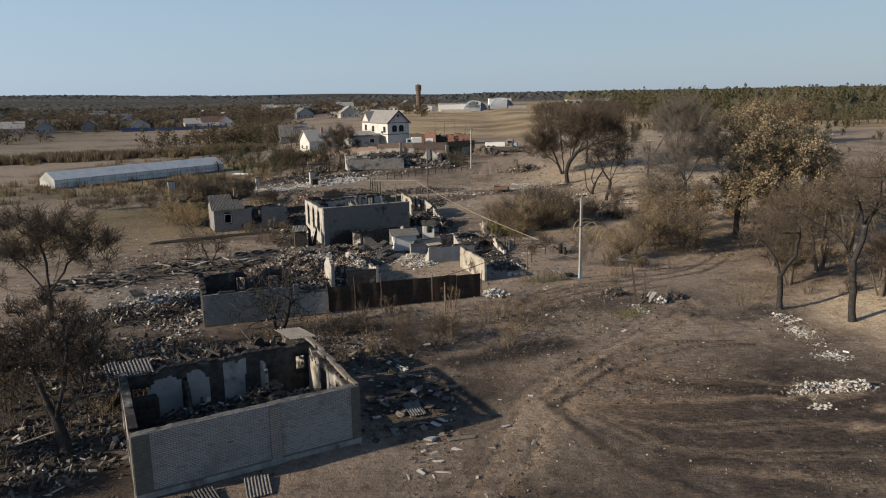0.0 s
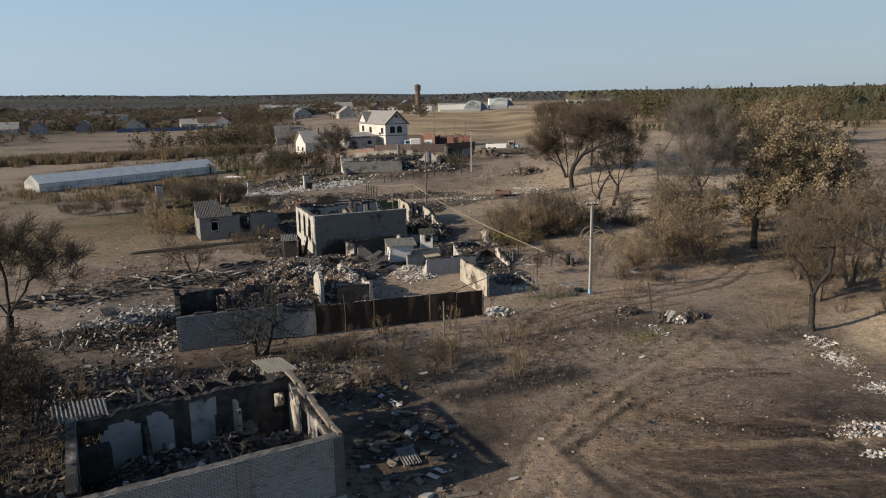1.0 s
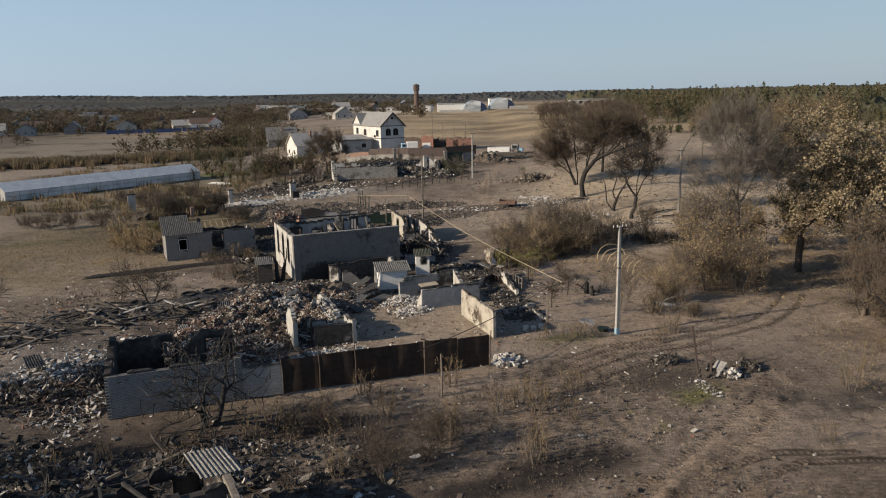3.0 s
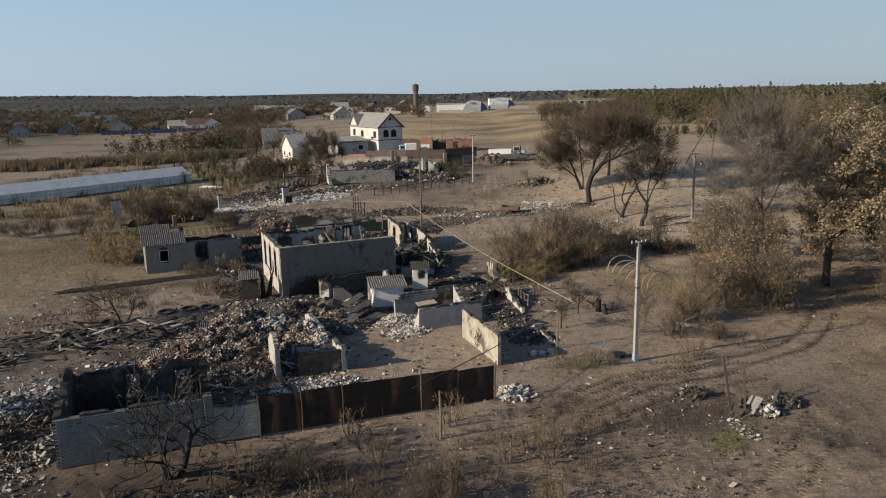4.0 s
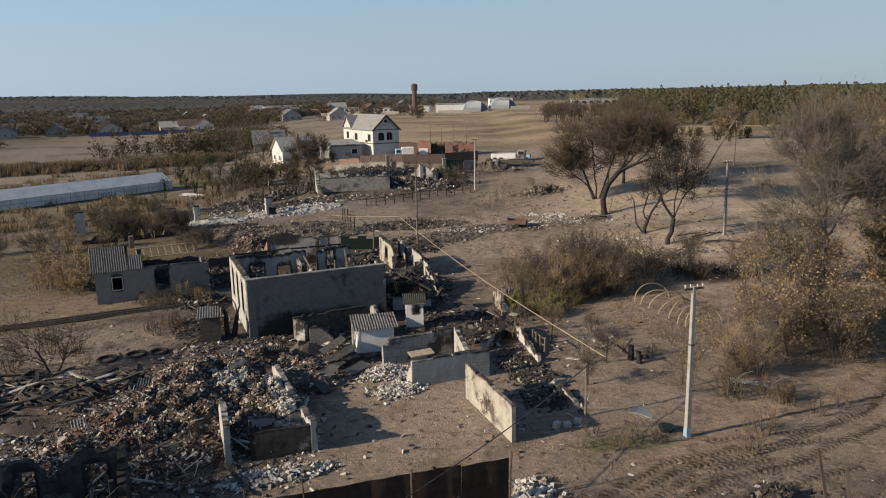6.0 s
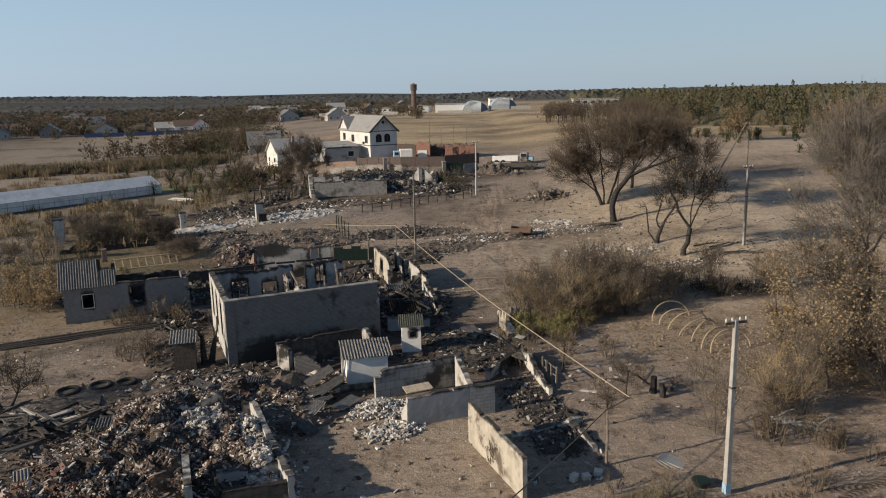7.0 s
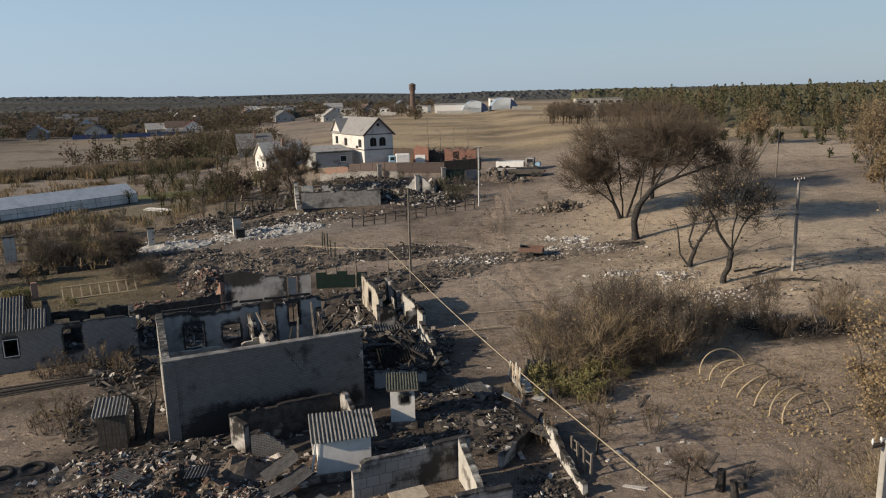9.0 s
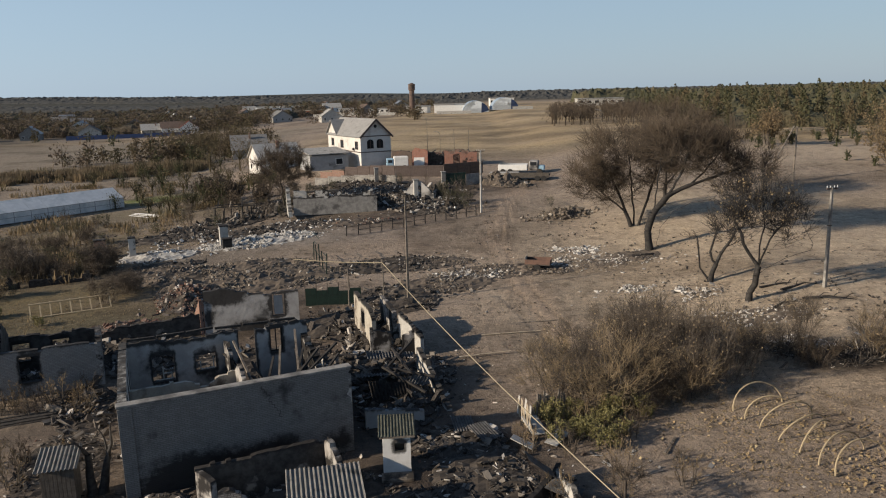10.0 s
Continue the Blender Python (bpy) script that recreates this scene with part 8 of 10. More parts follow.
grown("bare_tree", 29.4, 56.6, "scorched tree with spreading limbs on a sandy bank", 10, M["char"], L_TWIG,
      [([(0, 0, 0), (-0.2, 0, 2.4), (-0.3, 0, 4.6)], -1), ([(-0.3, 0, 4.6), (-1.6, 0, 6.6), (-3.4, 0.2, 7.6), (-5.2, 0.2, 8.7)], 0), ([(-0.3, 0, 4.6), (0.5, 0.2, 7.2), (1.3, 0.2, 9.2), (1.1, 0, 11.4)], 0), ([(0.4, 0.2, 6.8), (-0.3, 0, 9.0), (-0.6, 0.4, 11.0)], 0), ([(0.8, 0.2, 8.2), (2.6, 0.1, 9.6)], 0)],
      [(0.4, 0, 10.6, 3.2, 3.0, 2.4, 38, 1), (-3.8, 0.2, 8.6, 2.0, 2.0, 1.2, 13, 1), (2.6, 0, 8.8, 2.2, 2.4, 2.0, 16, 1), (-1.2, 0, 9.0, 1.8, 2.2, 1.8, 9, 1)], 0.26, 6, 1.5, 0, 0.15, 0.2, 0.45, 0.022)
for k, (tx, ty, th, mat) in enumerate(((36.5, 66.0, 10.5, L_PALE), (33.2, 70.5, 8.0, L_PALE), (40.0, 79.0, 9.5, L_PALE), (30.6, 74.5, 5.6, L_TWIG), (36.0, 84.0, 7.0, L_PALE), (29.4, 67.8, 4.6, L_TWIG), (34.0, 61.5, 5.0, L_TWIG))):
    grown("bare_tree", tx, ty, "pale twiggy tree behind a sandy bank", 110 + k, BP, mat,
          [([(0, 0, 0), (0.1, 0, th * 0.3), (0.3, 0.2, th * 0.7)], -1), ([(0.2, 0, 0), (0.7, 0.3, th * 0.4), (1.4, 0.3, th * 0.6)], -1), ([(-0.2, 0.1, 0), (-0.8, 0, th * 0.35), (-1.5, 0, th * 0.6)], -1)],
          [(0, 0, th * 0.68, th * 0.36, th * 0.36, th * 0.32, 60, 1), (0, 0, th * 0.35, th * 0.3, th * 0.3, th * 0.2, 14, 1)], 0.17, 9, 1.1, 0.9 if mat is L_PALE else 0, 0.17, 0.2, 0.45, 0.02)
grown("bare_tree", -32.6, 59.6, "bare spreading fruit tree with fine dark twigs", 15, M["char"], L_TWIG,
      [([(0, 0, 0), (0.1, 0, 1.0), (0.2, 0, 2.0)], -1), ([(0.2, 0, 2.0), (-1.5, 0.1, 4.2), (-3.4, 0.2, 5.8)], 0), ([(0.2, 0, 2.0), (0.1, 0.2, 4.6), (-0.4, 0.2, 7.2)], 0), ([(0.2, 0, 2.0), (2.0, 0, 4.6), (4.0, 0.2, 6.4)], 0), ([(0.3, 0, 2.2), (1.2, 0.4, 5.0), (1.6, 0.4, 7.4)], 0), ([(0.2, 0, 1.8), (-3.0, -0.2, 2.6), (-5.0, 0, 3.4)], 0)],
      [(0.4, 0, 6.9, 4.6, 4.0, 2.3, 110, 1), (4.4, 0, 5.6, 2.0, 2.4, 1.6, 24, 1), (-4.2, 0, 5.0, 2.4, 2.6, 2.0, 34, 1)], 0.26, 11, 1.3, 0, 0.15, 0.2, 0.4, 0.024)
grown("dry_leaved_tree", -19.4, 36.3, "tree with withered red-brown leaves and a pale scar on its trunk", 16, M["char"], L_BROWN,
      [([(0.5, -0.6, 0), (0.1, -0.1, 0.9), (-0.2, 0, 1.8)], -1), ([(-0.2, 0, 1.8), (-0.9, 0, 3.6), (-1.6, 0.2, 5.6)], 0), ([(-0.2, 0, 1.8), (0.4, 0, 3.8), (0.7, 0.2, 6.0)], 0), ([(-0.2, 0, 1.8), (1.2, 0, 3.2), (1.8, 0, 5.0)], 0)],
      [(-0.3, 0, 6.0, 2.8, 2.6, 2.2, 60, 0.5), (-2.4, 0, 4.4, 1.9, 2.2, 1.8, 34, 1.0), (1.2, 0.6, 4.8, 1.7, 2.0, 1.6, 20, 0.4)], 0.27, 10, 0.85, 1.6, 0.12, 0.16, 0.3, 0.02)
for k, (tx, ty, th) in enumerate(((-25.5, 41.5, 5.0), (-26.5, 48.5, 5.2), (-21.6, 31.2, 2.6), (-24.0, 34.6, 3.2), (-23.0, 45.2, 3.6))):
    grown("dry_leaved_bush", tx, ty, "low bush with withered red-brown leaves", 17 + k, BK, L_BROWN,
          [([(0, 0, 0), (0.1, 0, th * 0.3), (0.2, 0.1, th * 0.7)], -1), ([(0.2, 0, 0), (0.6, 0.3, th * 0.4), (1.0, 0.3, th * 0.6)], -1), ([(-0.2, 0.1, 0), (-0.7, 0, th * 0.35), (-1.1, 0, th * 0.6)], -1)],
          [(0, 0, th * 0.6, th * 0.45, th * 0.45, th * 0.36, 46, 1.0)], 0.1, 9, 0.8, 1.8, 0.12, 0.16, 0.3, 0.018, "bush", "dry bushes")
tree("burnt_tree", -13.3, 56.4, 5.6, "charred black fruit tree with crooked bare branches", 27, M["char"], M["char"], 2, (0.0, 0.0), 0.36, 0.24, kids=(5, 3, 3, 2), levels=4, thin=0.03, wob=0.26, angle=(30, 72), up=0.03, bare=0.3, shrink=(0.62, 0.95))
tree("charred_sapling", 19.6, 46.6, 2.6, "thin charred sapling on the burnt ground", 71, M["char"], M["char"], 1, (0.05, 0.0), 0.9, 0.06, kids=(5, 3), levels=2, thin=0.02, bare=0.3)
tree("charred_sapling", 26.8, 44.5, 2.2, "low charred shrub beside white rubble", 72, M["char"], M["char"], 3, (0.0, 0.0), 0.6, 0.07, kids=(4, 3), levels=2, thin=0.025, bare=0.3, wob=0.25)
tree("burnt_tree", -26.8, 81.9, 4.8, "small bare garden tree with charred twigs", 22, BK, L_TWIG, 2, (0, 0), 0.36, 0.12, kids=(5, 5, 5, 4), levels=4, angle=(28, 70), shrink=(0.6, 0.9))
tree("burnt_stump", -17.0, 88.6, 3.2, "black charred stump of a tree beside an outhouse", 70, M["char"], M["char"], 2, (0.05, 0), 0.85, 0.44, kids=(2, 1), levels=1, bare=0.7, wob=0.2)
tree("bare_bush", -3.6, 50.6, 3.2, "bare brown bush among scattered debris", 23, BK, L_TWIG, 6, (0, 0), 0.6, 0.04, kids=(7, 5, 4), levels=3, bare=0.1)
tree("bare_bush", -1.0, 53.0, 2.6, "bare brown bush among scattered debris", 24, BK, L_TWIG, 6, (0, 0), 0.6, 0.035, kids=(7, 5, 4), levels=3, bare=0.1)
tree("bare_bush", -7.0, 55.8, 2.6, "bare brown bush among scattered debris", 25, BK, L_TWIG, 6, (0, 0), 0.6, 0.035, kids=(7, 5, 4), levels=3, bare=0.1)
for k, (tx, ty, th) in enumerate(((6.3, 86.6, 2.6), (9.4, 82.4, 2.2), (7.6, 78.6, 2.2))):
    grown("garden_sapling", tx, ty, "small bare fruit tree in a grey garden plot", 140 + k, BK, L_TWIG, [([(0, 0, 0), (0.05, 0, 0.7), (0.1, 0, 1.6)], -1)], [(0, 0, th * 0.68, 1.0, 1.0, th * 0.32, 22, 1)], 0.06, 7, 0.6, 0, 0.1, 0.1, 0.5, 0.014)
# grove on the sandy slope
grown("slope_tree", 19.0, 142.6, "many-stemmed dark tree with a dense bare crown", 31, M["char"], L_TWIG,
      [([(-0.3, 0, 0), (-0.9, 0, 2.0), (-1.8, 0, 4.6), (-3.0, 0, 7.6)], -1), ([(0.1, 0.3, 0), (0.0, 0.2, 2.6), (-0.4, 0, 6.0), (-0.8, 0, 9.6)], -1), ([(0.5, 0, 0), (1.2, 0, 2.6), (2.0, 0, 5.6), (2.6, 0.2, 9.0)], -1), ([(-0.9, 0, 2.0), (-3.6, 0, 4.6), (-5.4, 0, 6.6)], 0)],
      [(-0.8, 0, 9.6, 5.2, 4.8, 4.2, 150, 1), (-5.0, 0, 6.6, 2.8, 3.2, 3.2, 60, 1), (2.6, 0, 7.6, 2.4, 3.2, 3.4, 46, 1), (-2.2, 0, 5.2, 3.0, 3.0, 1.8, 30, 1)], 0.22, 10, 1.9, 0, 0.2, 0.2, 0.4, 0.026, squat=0.84)
grown("slope_tree", 24.4, 150.5, "dark slope tree with a dense bare crown", 32, M["char"], L_TWIG,
      [([(0, 0, 0), (0.2, 0, 3.0), (0.0, 0, 7.0), (0.3, 0, 11.0)], -1), ([(0.2, 0, 3.0), (2.4, 0, 6.4), (3.4, 0, 9.6)], 0)],
      [(0.8, 0, 11.0, 5.0, 4.6, 3.8, 120, 1), (4.6, 0, 9.0, 2.6, 3.0, 2.6, 36, 1)], 0.22, 9, 1.9, 0, 0.2, 0.2, 0.4, 0.026, squat=0.82)
grown("leaning_tree", 19.0, 132.4, "burnt tree leaning far over with a broad bare crown", 34, M["char"], L_TWIG,
      [([(0, 0, 0), (0.3, 0, 2.6), (1.6, 0.1, 4.4), (3.4, 0.2, 5.4), (5.6, 0.2, 5.8), (7.2, 0.3, 4.9)], -1), ([(-0.6, 0.3, 0), (-0.8, 0.3, 2.2), (-0.3, 0.3, 4.2), (1.0, 0.4, 6.2), (3.2, 0.4, 7.4), (6.4, 0.5, 8.6), (8.6, 0.5, 9.4)], -1), ([(-0.3, 0.3, 4.2), (0.0, 0.4, 7.2), (0.4, 0.6, 10.4)], 0), ([(1.2, 0.4, 6.4), (2.6, 0.4, 9.4), (3.2, 0.4, 12.2)], 0), ([(3.4, 0.4, 7.5), (5.6, 0.6, 10.2), (6.6, 0.6, 12.4)], 0)],
      [(1.6, 0.4, 11.6, 4.0, 4.0, 3.0, 90, 1), (6.0, 0.5, 11.2, 3.6, 3.8, 3.0, 80, 1), (9.2, 0.5, 9.4, 2.8, 3.0, 1.8, 44, 1), (7.4, 0.3, 7.2, 2.4, 2.2, 1.0, 16, 1)], 0.36, 9, 1.8, 0, 0.2, 0.2, 0.4, 0.026, squat=0.86)
grown("burnt_stump", 20.6, 120.5, "charred forked tree stump with broken bare limbs", 35, M["char"], L_TWIG,
      [([(0, 0, 0), (0.4, 0, 1.6), (1.2, 0, 3.0), (1.9, 0, 4.3)], -1), ([(0.3, 0, 1.2), (-0.1, 0.1, 2.6), (0.4, 0.1, 4.4)], 0), ([(1.2, 0, 3.0), (2.6, 0.2, 3.6)], 0), ([(0.0, 0.0, 0.2), (-0.8, 0.3, 1.2), (-1.1, 0.4, 3.6)], 0)], [(2.0, 0, 4.4, 1.0, 1.0, 0.7, 7, 1), (0.3, 0, 4.6, 0.8, 0.8, 0.6, 5, 1), (-1.1, 0.3, 3.8, 0.7, 0.7, 0.5, 4, 1)], 0.26, 3, 0.8, 0, 0.1, 0.1, 0.4, 0.03)
grown("bare_tree", 21.8, 114.9, "burnt tree with upright whippy branches", 36, M["char"], L_GOLD,
      [([(0, 0, 0), (0.3, 0, 1.4), (0.5, 0, 2.8)], -1), ([(0.5, 0, 2.8), (-0.6, 0, 4.6), (-1.6, 0, 7.0)], 0), ([(0.5, 0, 2.8), (1.4, 0.2, 4.8), (2.8, 0.2, 6.6)], 0), ([(0.5, 0, 2.8), (0.7, 0, 5.2), (0.8, 0.3, 8.0)], 0), ([(0.4, 0, 2.2), (2.6, 0, 3.4), (4.4, 0, 4.0)], 0)],
      [(0.4, 0, 7.4, 3.2, 2.8, 2.0, 60, 0.8), (2.8, 0, 6.2, 1.7, 2.0, 1.6, 22, 0.8), (-2.0, 0, 6.0, 1.6, 2.0, 1.6, 18, 0.8)], 0.24, 8, 1.6, 0.8, 0.14, 0.15, 0.75, 0.022)
for k, (tx, ty, ln, tn) in enumerate(((23.5, 117.2, 4.5, 12), (24.8, 116.2, 5.5, 24), (25.5, 114.0, 3.8, -8), (22.8, 112.6, 3.0, 35), (18.3, 130.4, 2.4, 205))):
    l = thing("fallen_branch", place(tx, ty, 0.06, tn), "charred fallen branch lying on sand", "branch", "fallen branches")
    bm = bmesh.new()
    add_tube(bm, [Vector((0, 0, 0.1)), Vector((ln * 0.5, 0.2, 0.25)), Vector((ln, -0.1, 0.1))], [0.1, 0.07, 0.03], 6)
    for j in range(5):
        f = 0.3 + 0.13 * j
        add_tube(bm, [Vector((ln * f, 0.1, 0.18)), Vector((ln * f + 0.5, 0.5 * (-1) ** j, 0.4)), Vector((ln * f + 1.0, 0.8 * (-1) ** j, 0.35))], [0.04, 0.03, 0.012], 4)
    part("branch", bm, M["char"], l)
BIRCH = dict(kids=(7, 6, 6), levels=3, leaves=4.0, leaf=0.3, bare=0.25, angle=(28, 65))
for k, (tx, ty, th) in enumerate(((62, 170, 11), (67, 178, 12), (54, 150, 8), (73, 172, 11), (58, 205, 9), (78, 190, 12), (50, 128, 7.5))):
    tree("pale_tree", tx, ty, th, "pale-barked birch with thin yellow foliage", 41 + k, BP, L_PALE, 3, (0, 0), 0.48, 0.18, **BIRCH)
for k, (tx, ty, th) in enumerate(((44, 112, 9), (36.5, 99, 8.5), (46, 98, 10), (43, 90, 9), (31, 101, 6.5))):
    tree("pale_tree", tx, ty, th, "pale twiggy tree with dry gold leaves", 81 + k, BP, L_GOLD if k % 2 else L_PALE, 3, (0, 0), 0.48, 0.15, kids=(7, 6, 6), levels=3, leaves=3.0, leaf=0.24, bare=0.12, angle=(30, 68))
grown("garden_tree", -25.6, 165.0, "round dark garden tree with dense fine twigs", 46, BK, L_TWIG,
      [([(0, 0, 0), (0, 0, 1.6), (-0.2, 0, 3.6), (-0.4, 0, 6.0)], -1), ([(0, 0, 1.6), (-1.6, 0, 3.6), (-2.6, 0, 5.4)], 0), ([(0, 0, 1.6), (1.6, 0, 3.8), (2.6, 0, 5.6)], 0)],
      [(0, 0, 5.4, 4.3, 4.2, 3.6, 150, 1)], 0.18, 13, 1.3, 0, 0.2, 0.2, 0.35, 0.026)
for k, (tx, ty, th) in enumerate(((-36, 176, 4.5), (-30, 171, 4.0), (-40, 181, 5), (-44, 190, 5))):
    tree("garden_tree", tx, ty, th, "low dark garden tree with dense fine twigs", 91 + k, BK, L_TWIG, 3, (0, 0), 0.4, 0.13, kids=(7, 6, 5), levels=3, leaves=2.5, leaf=0.25, bare=0.12, angle=(30, 75))

# thicket of thin stems, and lower brush: built once, then repeated
def brush(name, height, seed, crown_mat, label, **over):
    o = dict(seg=1, kids=(5, 3, 2), levels=3, bare=0.12, angle=(12, 40), leaves=0.5, leaf=0.13, shrink=(0.4, 0.7))
    o.update(over)
    return tree(name, 0, 0, height, label, seed, BP, crown_mat, 5, (0, 0), 0.65, 0.045, "bush", "thicket bushes", pose(0, -200, 0), **o)


def spread(protos, spots, seed, lo=0.8, hi=1.2):
    """Repeats of a few built bushes at the given spots; the built ones take the first spots."""
    rnd = random.Random(seed)
    for k, (x, y) in enumerate(spots):
        s = rnd.uniform(lo, hi)
        m = place(x, y, -0.03, rnd.uniform(0, 360)) @ Matrix.Diagonal((s, s, s * rnd.uniform(0.85, 1.15), 1))
        ob = protos[k % len(protos)]
        if k < len(protos):
            ob.matrix_basis = m
        else:
            c = copy_thing(ob, Matrix.Identity(4))
            c.matrix_basis = m


def strip(p, q, n, wide, seed):
    rnd = random.Random(seed)
    return [(p[0] + (q[0] - p[0]) * s + rnd.gauss(0, wide), p[1] + (q[1] - p[1]) * s + rnd.gauss(0, wide)) for s in [rnd.random() for _ in range(n)]]


def shrub(name, wide, tall, seed, crown_mat, label, clumps=26, **over):
    """A many-stemmed shrub, wider than it is tall, with fine upright twigs."""
    rnd = random.Random(seed)
    stems = []
    for k in range(7):
        a = k * 0.9 + rnd.uniform(-0.3, 0.3)
        c, d = math.cos(a) * wide * 0.3, math.sin(a) * wide * 0.3
        stems.append(([(c * 0.25, d * 0.25, 0), (c * 0.6, d * 0.6, tall * 0.35), (c, d, tall * rnd.uniform(0.55, 0.75))], -1))
    o = dict(girth=0.035, twigs=6, twig=1.05, leaves=0, leaf=0.1, spread_leaf=0.12, upward=0.8, thin=0.014)
    o.update(over)
    return grown(name, 0, 0, label, seed, BP, crown_mat, stems, [(0, 0, tall * 0.62, wide * 0.5, wide * 0.5, tall * 0.34, clumps, 1.0), (0, 0, tall * 0.28, wide * 0.5, wide * 0.5, tall * 0.2, clumps // 3, 1.0)], category="bush", group="thicket bushes", m=pose(0, -200, 0), **o)


thick = [shrub("thicket_bush", 3.4, 3.6, 51, L_STRAW, "dense thicket bush of thin tan stems", 22), shrub("thicket_bush", 3.8, 3.2, 52, L_STRAW, "dense thicket bush of thin straw-coloured stems", 22, leaves=0.5),
         shrub("thicket_bush", 2.8, 2.4, 53, L_TWIG, "dense thicket bush of thin brown stems", 18), shrub("thicket_bush", 3.0, 4.4, 54, L_STRAW, "tall thicket bush with thin dry foliage", 20, leaves=0.4)]
spread(thick, strip((5.6, 97.4), (14.6, 99.4), 17, 0.7, 1) + strip((5.0, 100.0), (20.0, 104.0), 20, 1.2, 2) + strip((8, 104), (17, 108), 9, 1.5, 102) + strip((20, 102.5), (27, 104), 6, 1.3, 103) + strip((14, 78.8), (20, 82), 6, 1.0, 3) + strip((21, 82), (25, 92), 4, 1.6, 4), 5, 0.7, 1.2)
gold = [brush("golden_bush", 3.2, 54, L_GOLD, "dry golden bush beside a ruined shed", leaves=3.0, leaf=0.2), brush("golden_bush", 2.5, 55, L_GOLD, "dry golden bush beside a ruined shed", leaves=2.5, leaf=0.2)]
spread(gold, strip((-41, 108), (-33.5, 102.5), 15, 1.3, 6) + strip((-47, 121), (-40, 126), 3, 2, 7) + strip((40, 88), (48, 110), 8, 4, 8) + strip((34, 70), (46, 78), 8, 3, 9) + strip((23, 92), (27, 84), 7, 1.2, 99), 10, 0.6, 1.1)
dark = [brush("dark_shrub", 3.5, 56, L_TWIG, "dark leafless shrub in a garden", angle=(20, 55), leaves=1.2, leaf=0.13), brush("dark_shrub", 3.0, 57, L_GREEN, "dull green shrub in a garden", angle=(20, 55), leaves=3.0, leaf=0.14)]
spread(dark, strip((-60, 166), (-52, 160), 6, 2, 11) + strip((-46, 190), (-36, 182), 7, 3, 12) + strip((-52, 146), (-47, 136), 5, 2, 13) + strip((-44, 131), (-38, 133), 12, 1.2, 14) + strip((-78, 142), (-50, 136), 8, 5, 115) + strip((-56, 128), (-36, 122), 6, 3, 116) + strip((-40, 150), (-26, 168), 10, 4, 117) + strip((-50, 182), (-30, 176), 14, 3, 118) + strip((-66, 140), (-40, 150), 9, 5, 35) + strip((-60, 128), (-46, 118), 10, 4, 36)
       + strip((-6, 165), (2, 163), 6, 1.5, 16) + strip((-22, 172), (-4, 178), 10, 1.6, 316) + strip((-4, 158), (3, 160), 7, 1.2, 317) + strip((-40, 158), (-28, 170), 8, 2, 318) + strip((-62, 200), (-48, 206), 8, 4, 28) + strip((-62, 215), (-50, 240), 10, 5, 29) + strip((8, 160), (12, 158), 2, 1, 17), 18, 0.45, 1.0)
hedges = [shrub("dark_hedge", 3.6, 3.0, 71, L_TWIG, "dense dark brown hedge bush in a burnt garden", 34, leaves=3.0, leaf=0.13), shrub("dark_hedge", 3.0, 2.4, 72, L_TWIG, "dense dark brown hedge bush in a burnt garden", 30, leaves=2.6, leaf=0.13)]
spread(hedges, strip((-46.5, 131.0), (-37.0, 134.0), 13, 0.9, 171) + strip((-57, 141), (-48, 148), 5, 2.5, 172) + strip((-33, 122), (-28, 123), 3, 1.0, 173) + strip((-56, 120), (-48, 123), 4, 2.5, 175), 176, 0.6, 1.1)
leafy_low = [brush("leafy_shrub", 1.3, 61, L_LIME, "low shrub with yellow-green leaves before a thicket", kids=(5, 4), levels=2, leaves=5.0, leaf=0.13)]
spread(leafy_low, strip((3.5, 96.6), (11, 96.8), 16, 0.6, 43) + strip((5, 94), (9.4, 93.4), 9, 0.8, 44) + strip((-42, 116), (-30, 113), 8, 1.5, 45), 46, 0.6, 1.2)
low = [brush("low_brush", 1.3, 58, L_PALE, "low dry brush on the burnt ground", leaves=0.8, kids=(4, 4), levels=2, leaf=0.08), brush("low_brush", 1.1, 59, L_TWIG, "low charred brush on the burnt ground", kids=(4, 4), levels=2, leaf=0.08)]
spread(low, strip((-11, 55), (5, 60), 46, 1.6, 21) + strip((-8, 51), (3, 53), 14, 1.5, 30) + strip((14, 72), (22, 76), 6, 1.5, 22) + strip((15, 77), (20, 75.5), 14, 0.7, 222) + strip((4, 93), (9, 96), 12, 1.6, 23) + strip((23, 52), (33, 66), 12, 2.5, 24) + strip((-24, 32), (-18, 52), 40, 3, 25) + strip((6, 84), (11, 92), 9, 2, 26) + strip((-28, 98), (-22, 100.5), 18, 0.9, 31) + strip((-24, 92), (-20, 90), 8, 1, 131) + strip((-36, 82), (-24, 88), 8, 2, 32) + strip((6, 70), (10, 72), 6, 1, 33) + strip((2.4, 72), (1.0, 76), 8, 0.3, 34), 27, 0.6, 1.4)

# ---- the far village, works, fields and forest ----
def soup_object(name, soup, material, label, category, kind="stuff"):
    return tagged(mesh_part(name, soup.mesh(name), material, None), label, category, kind=kind)


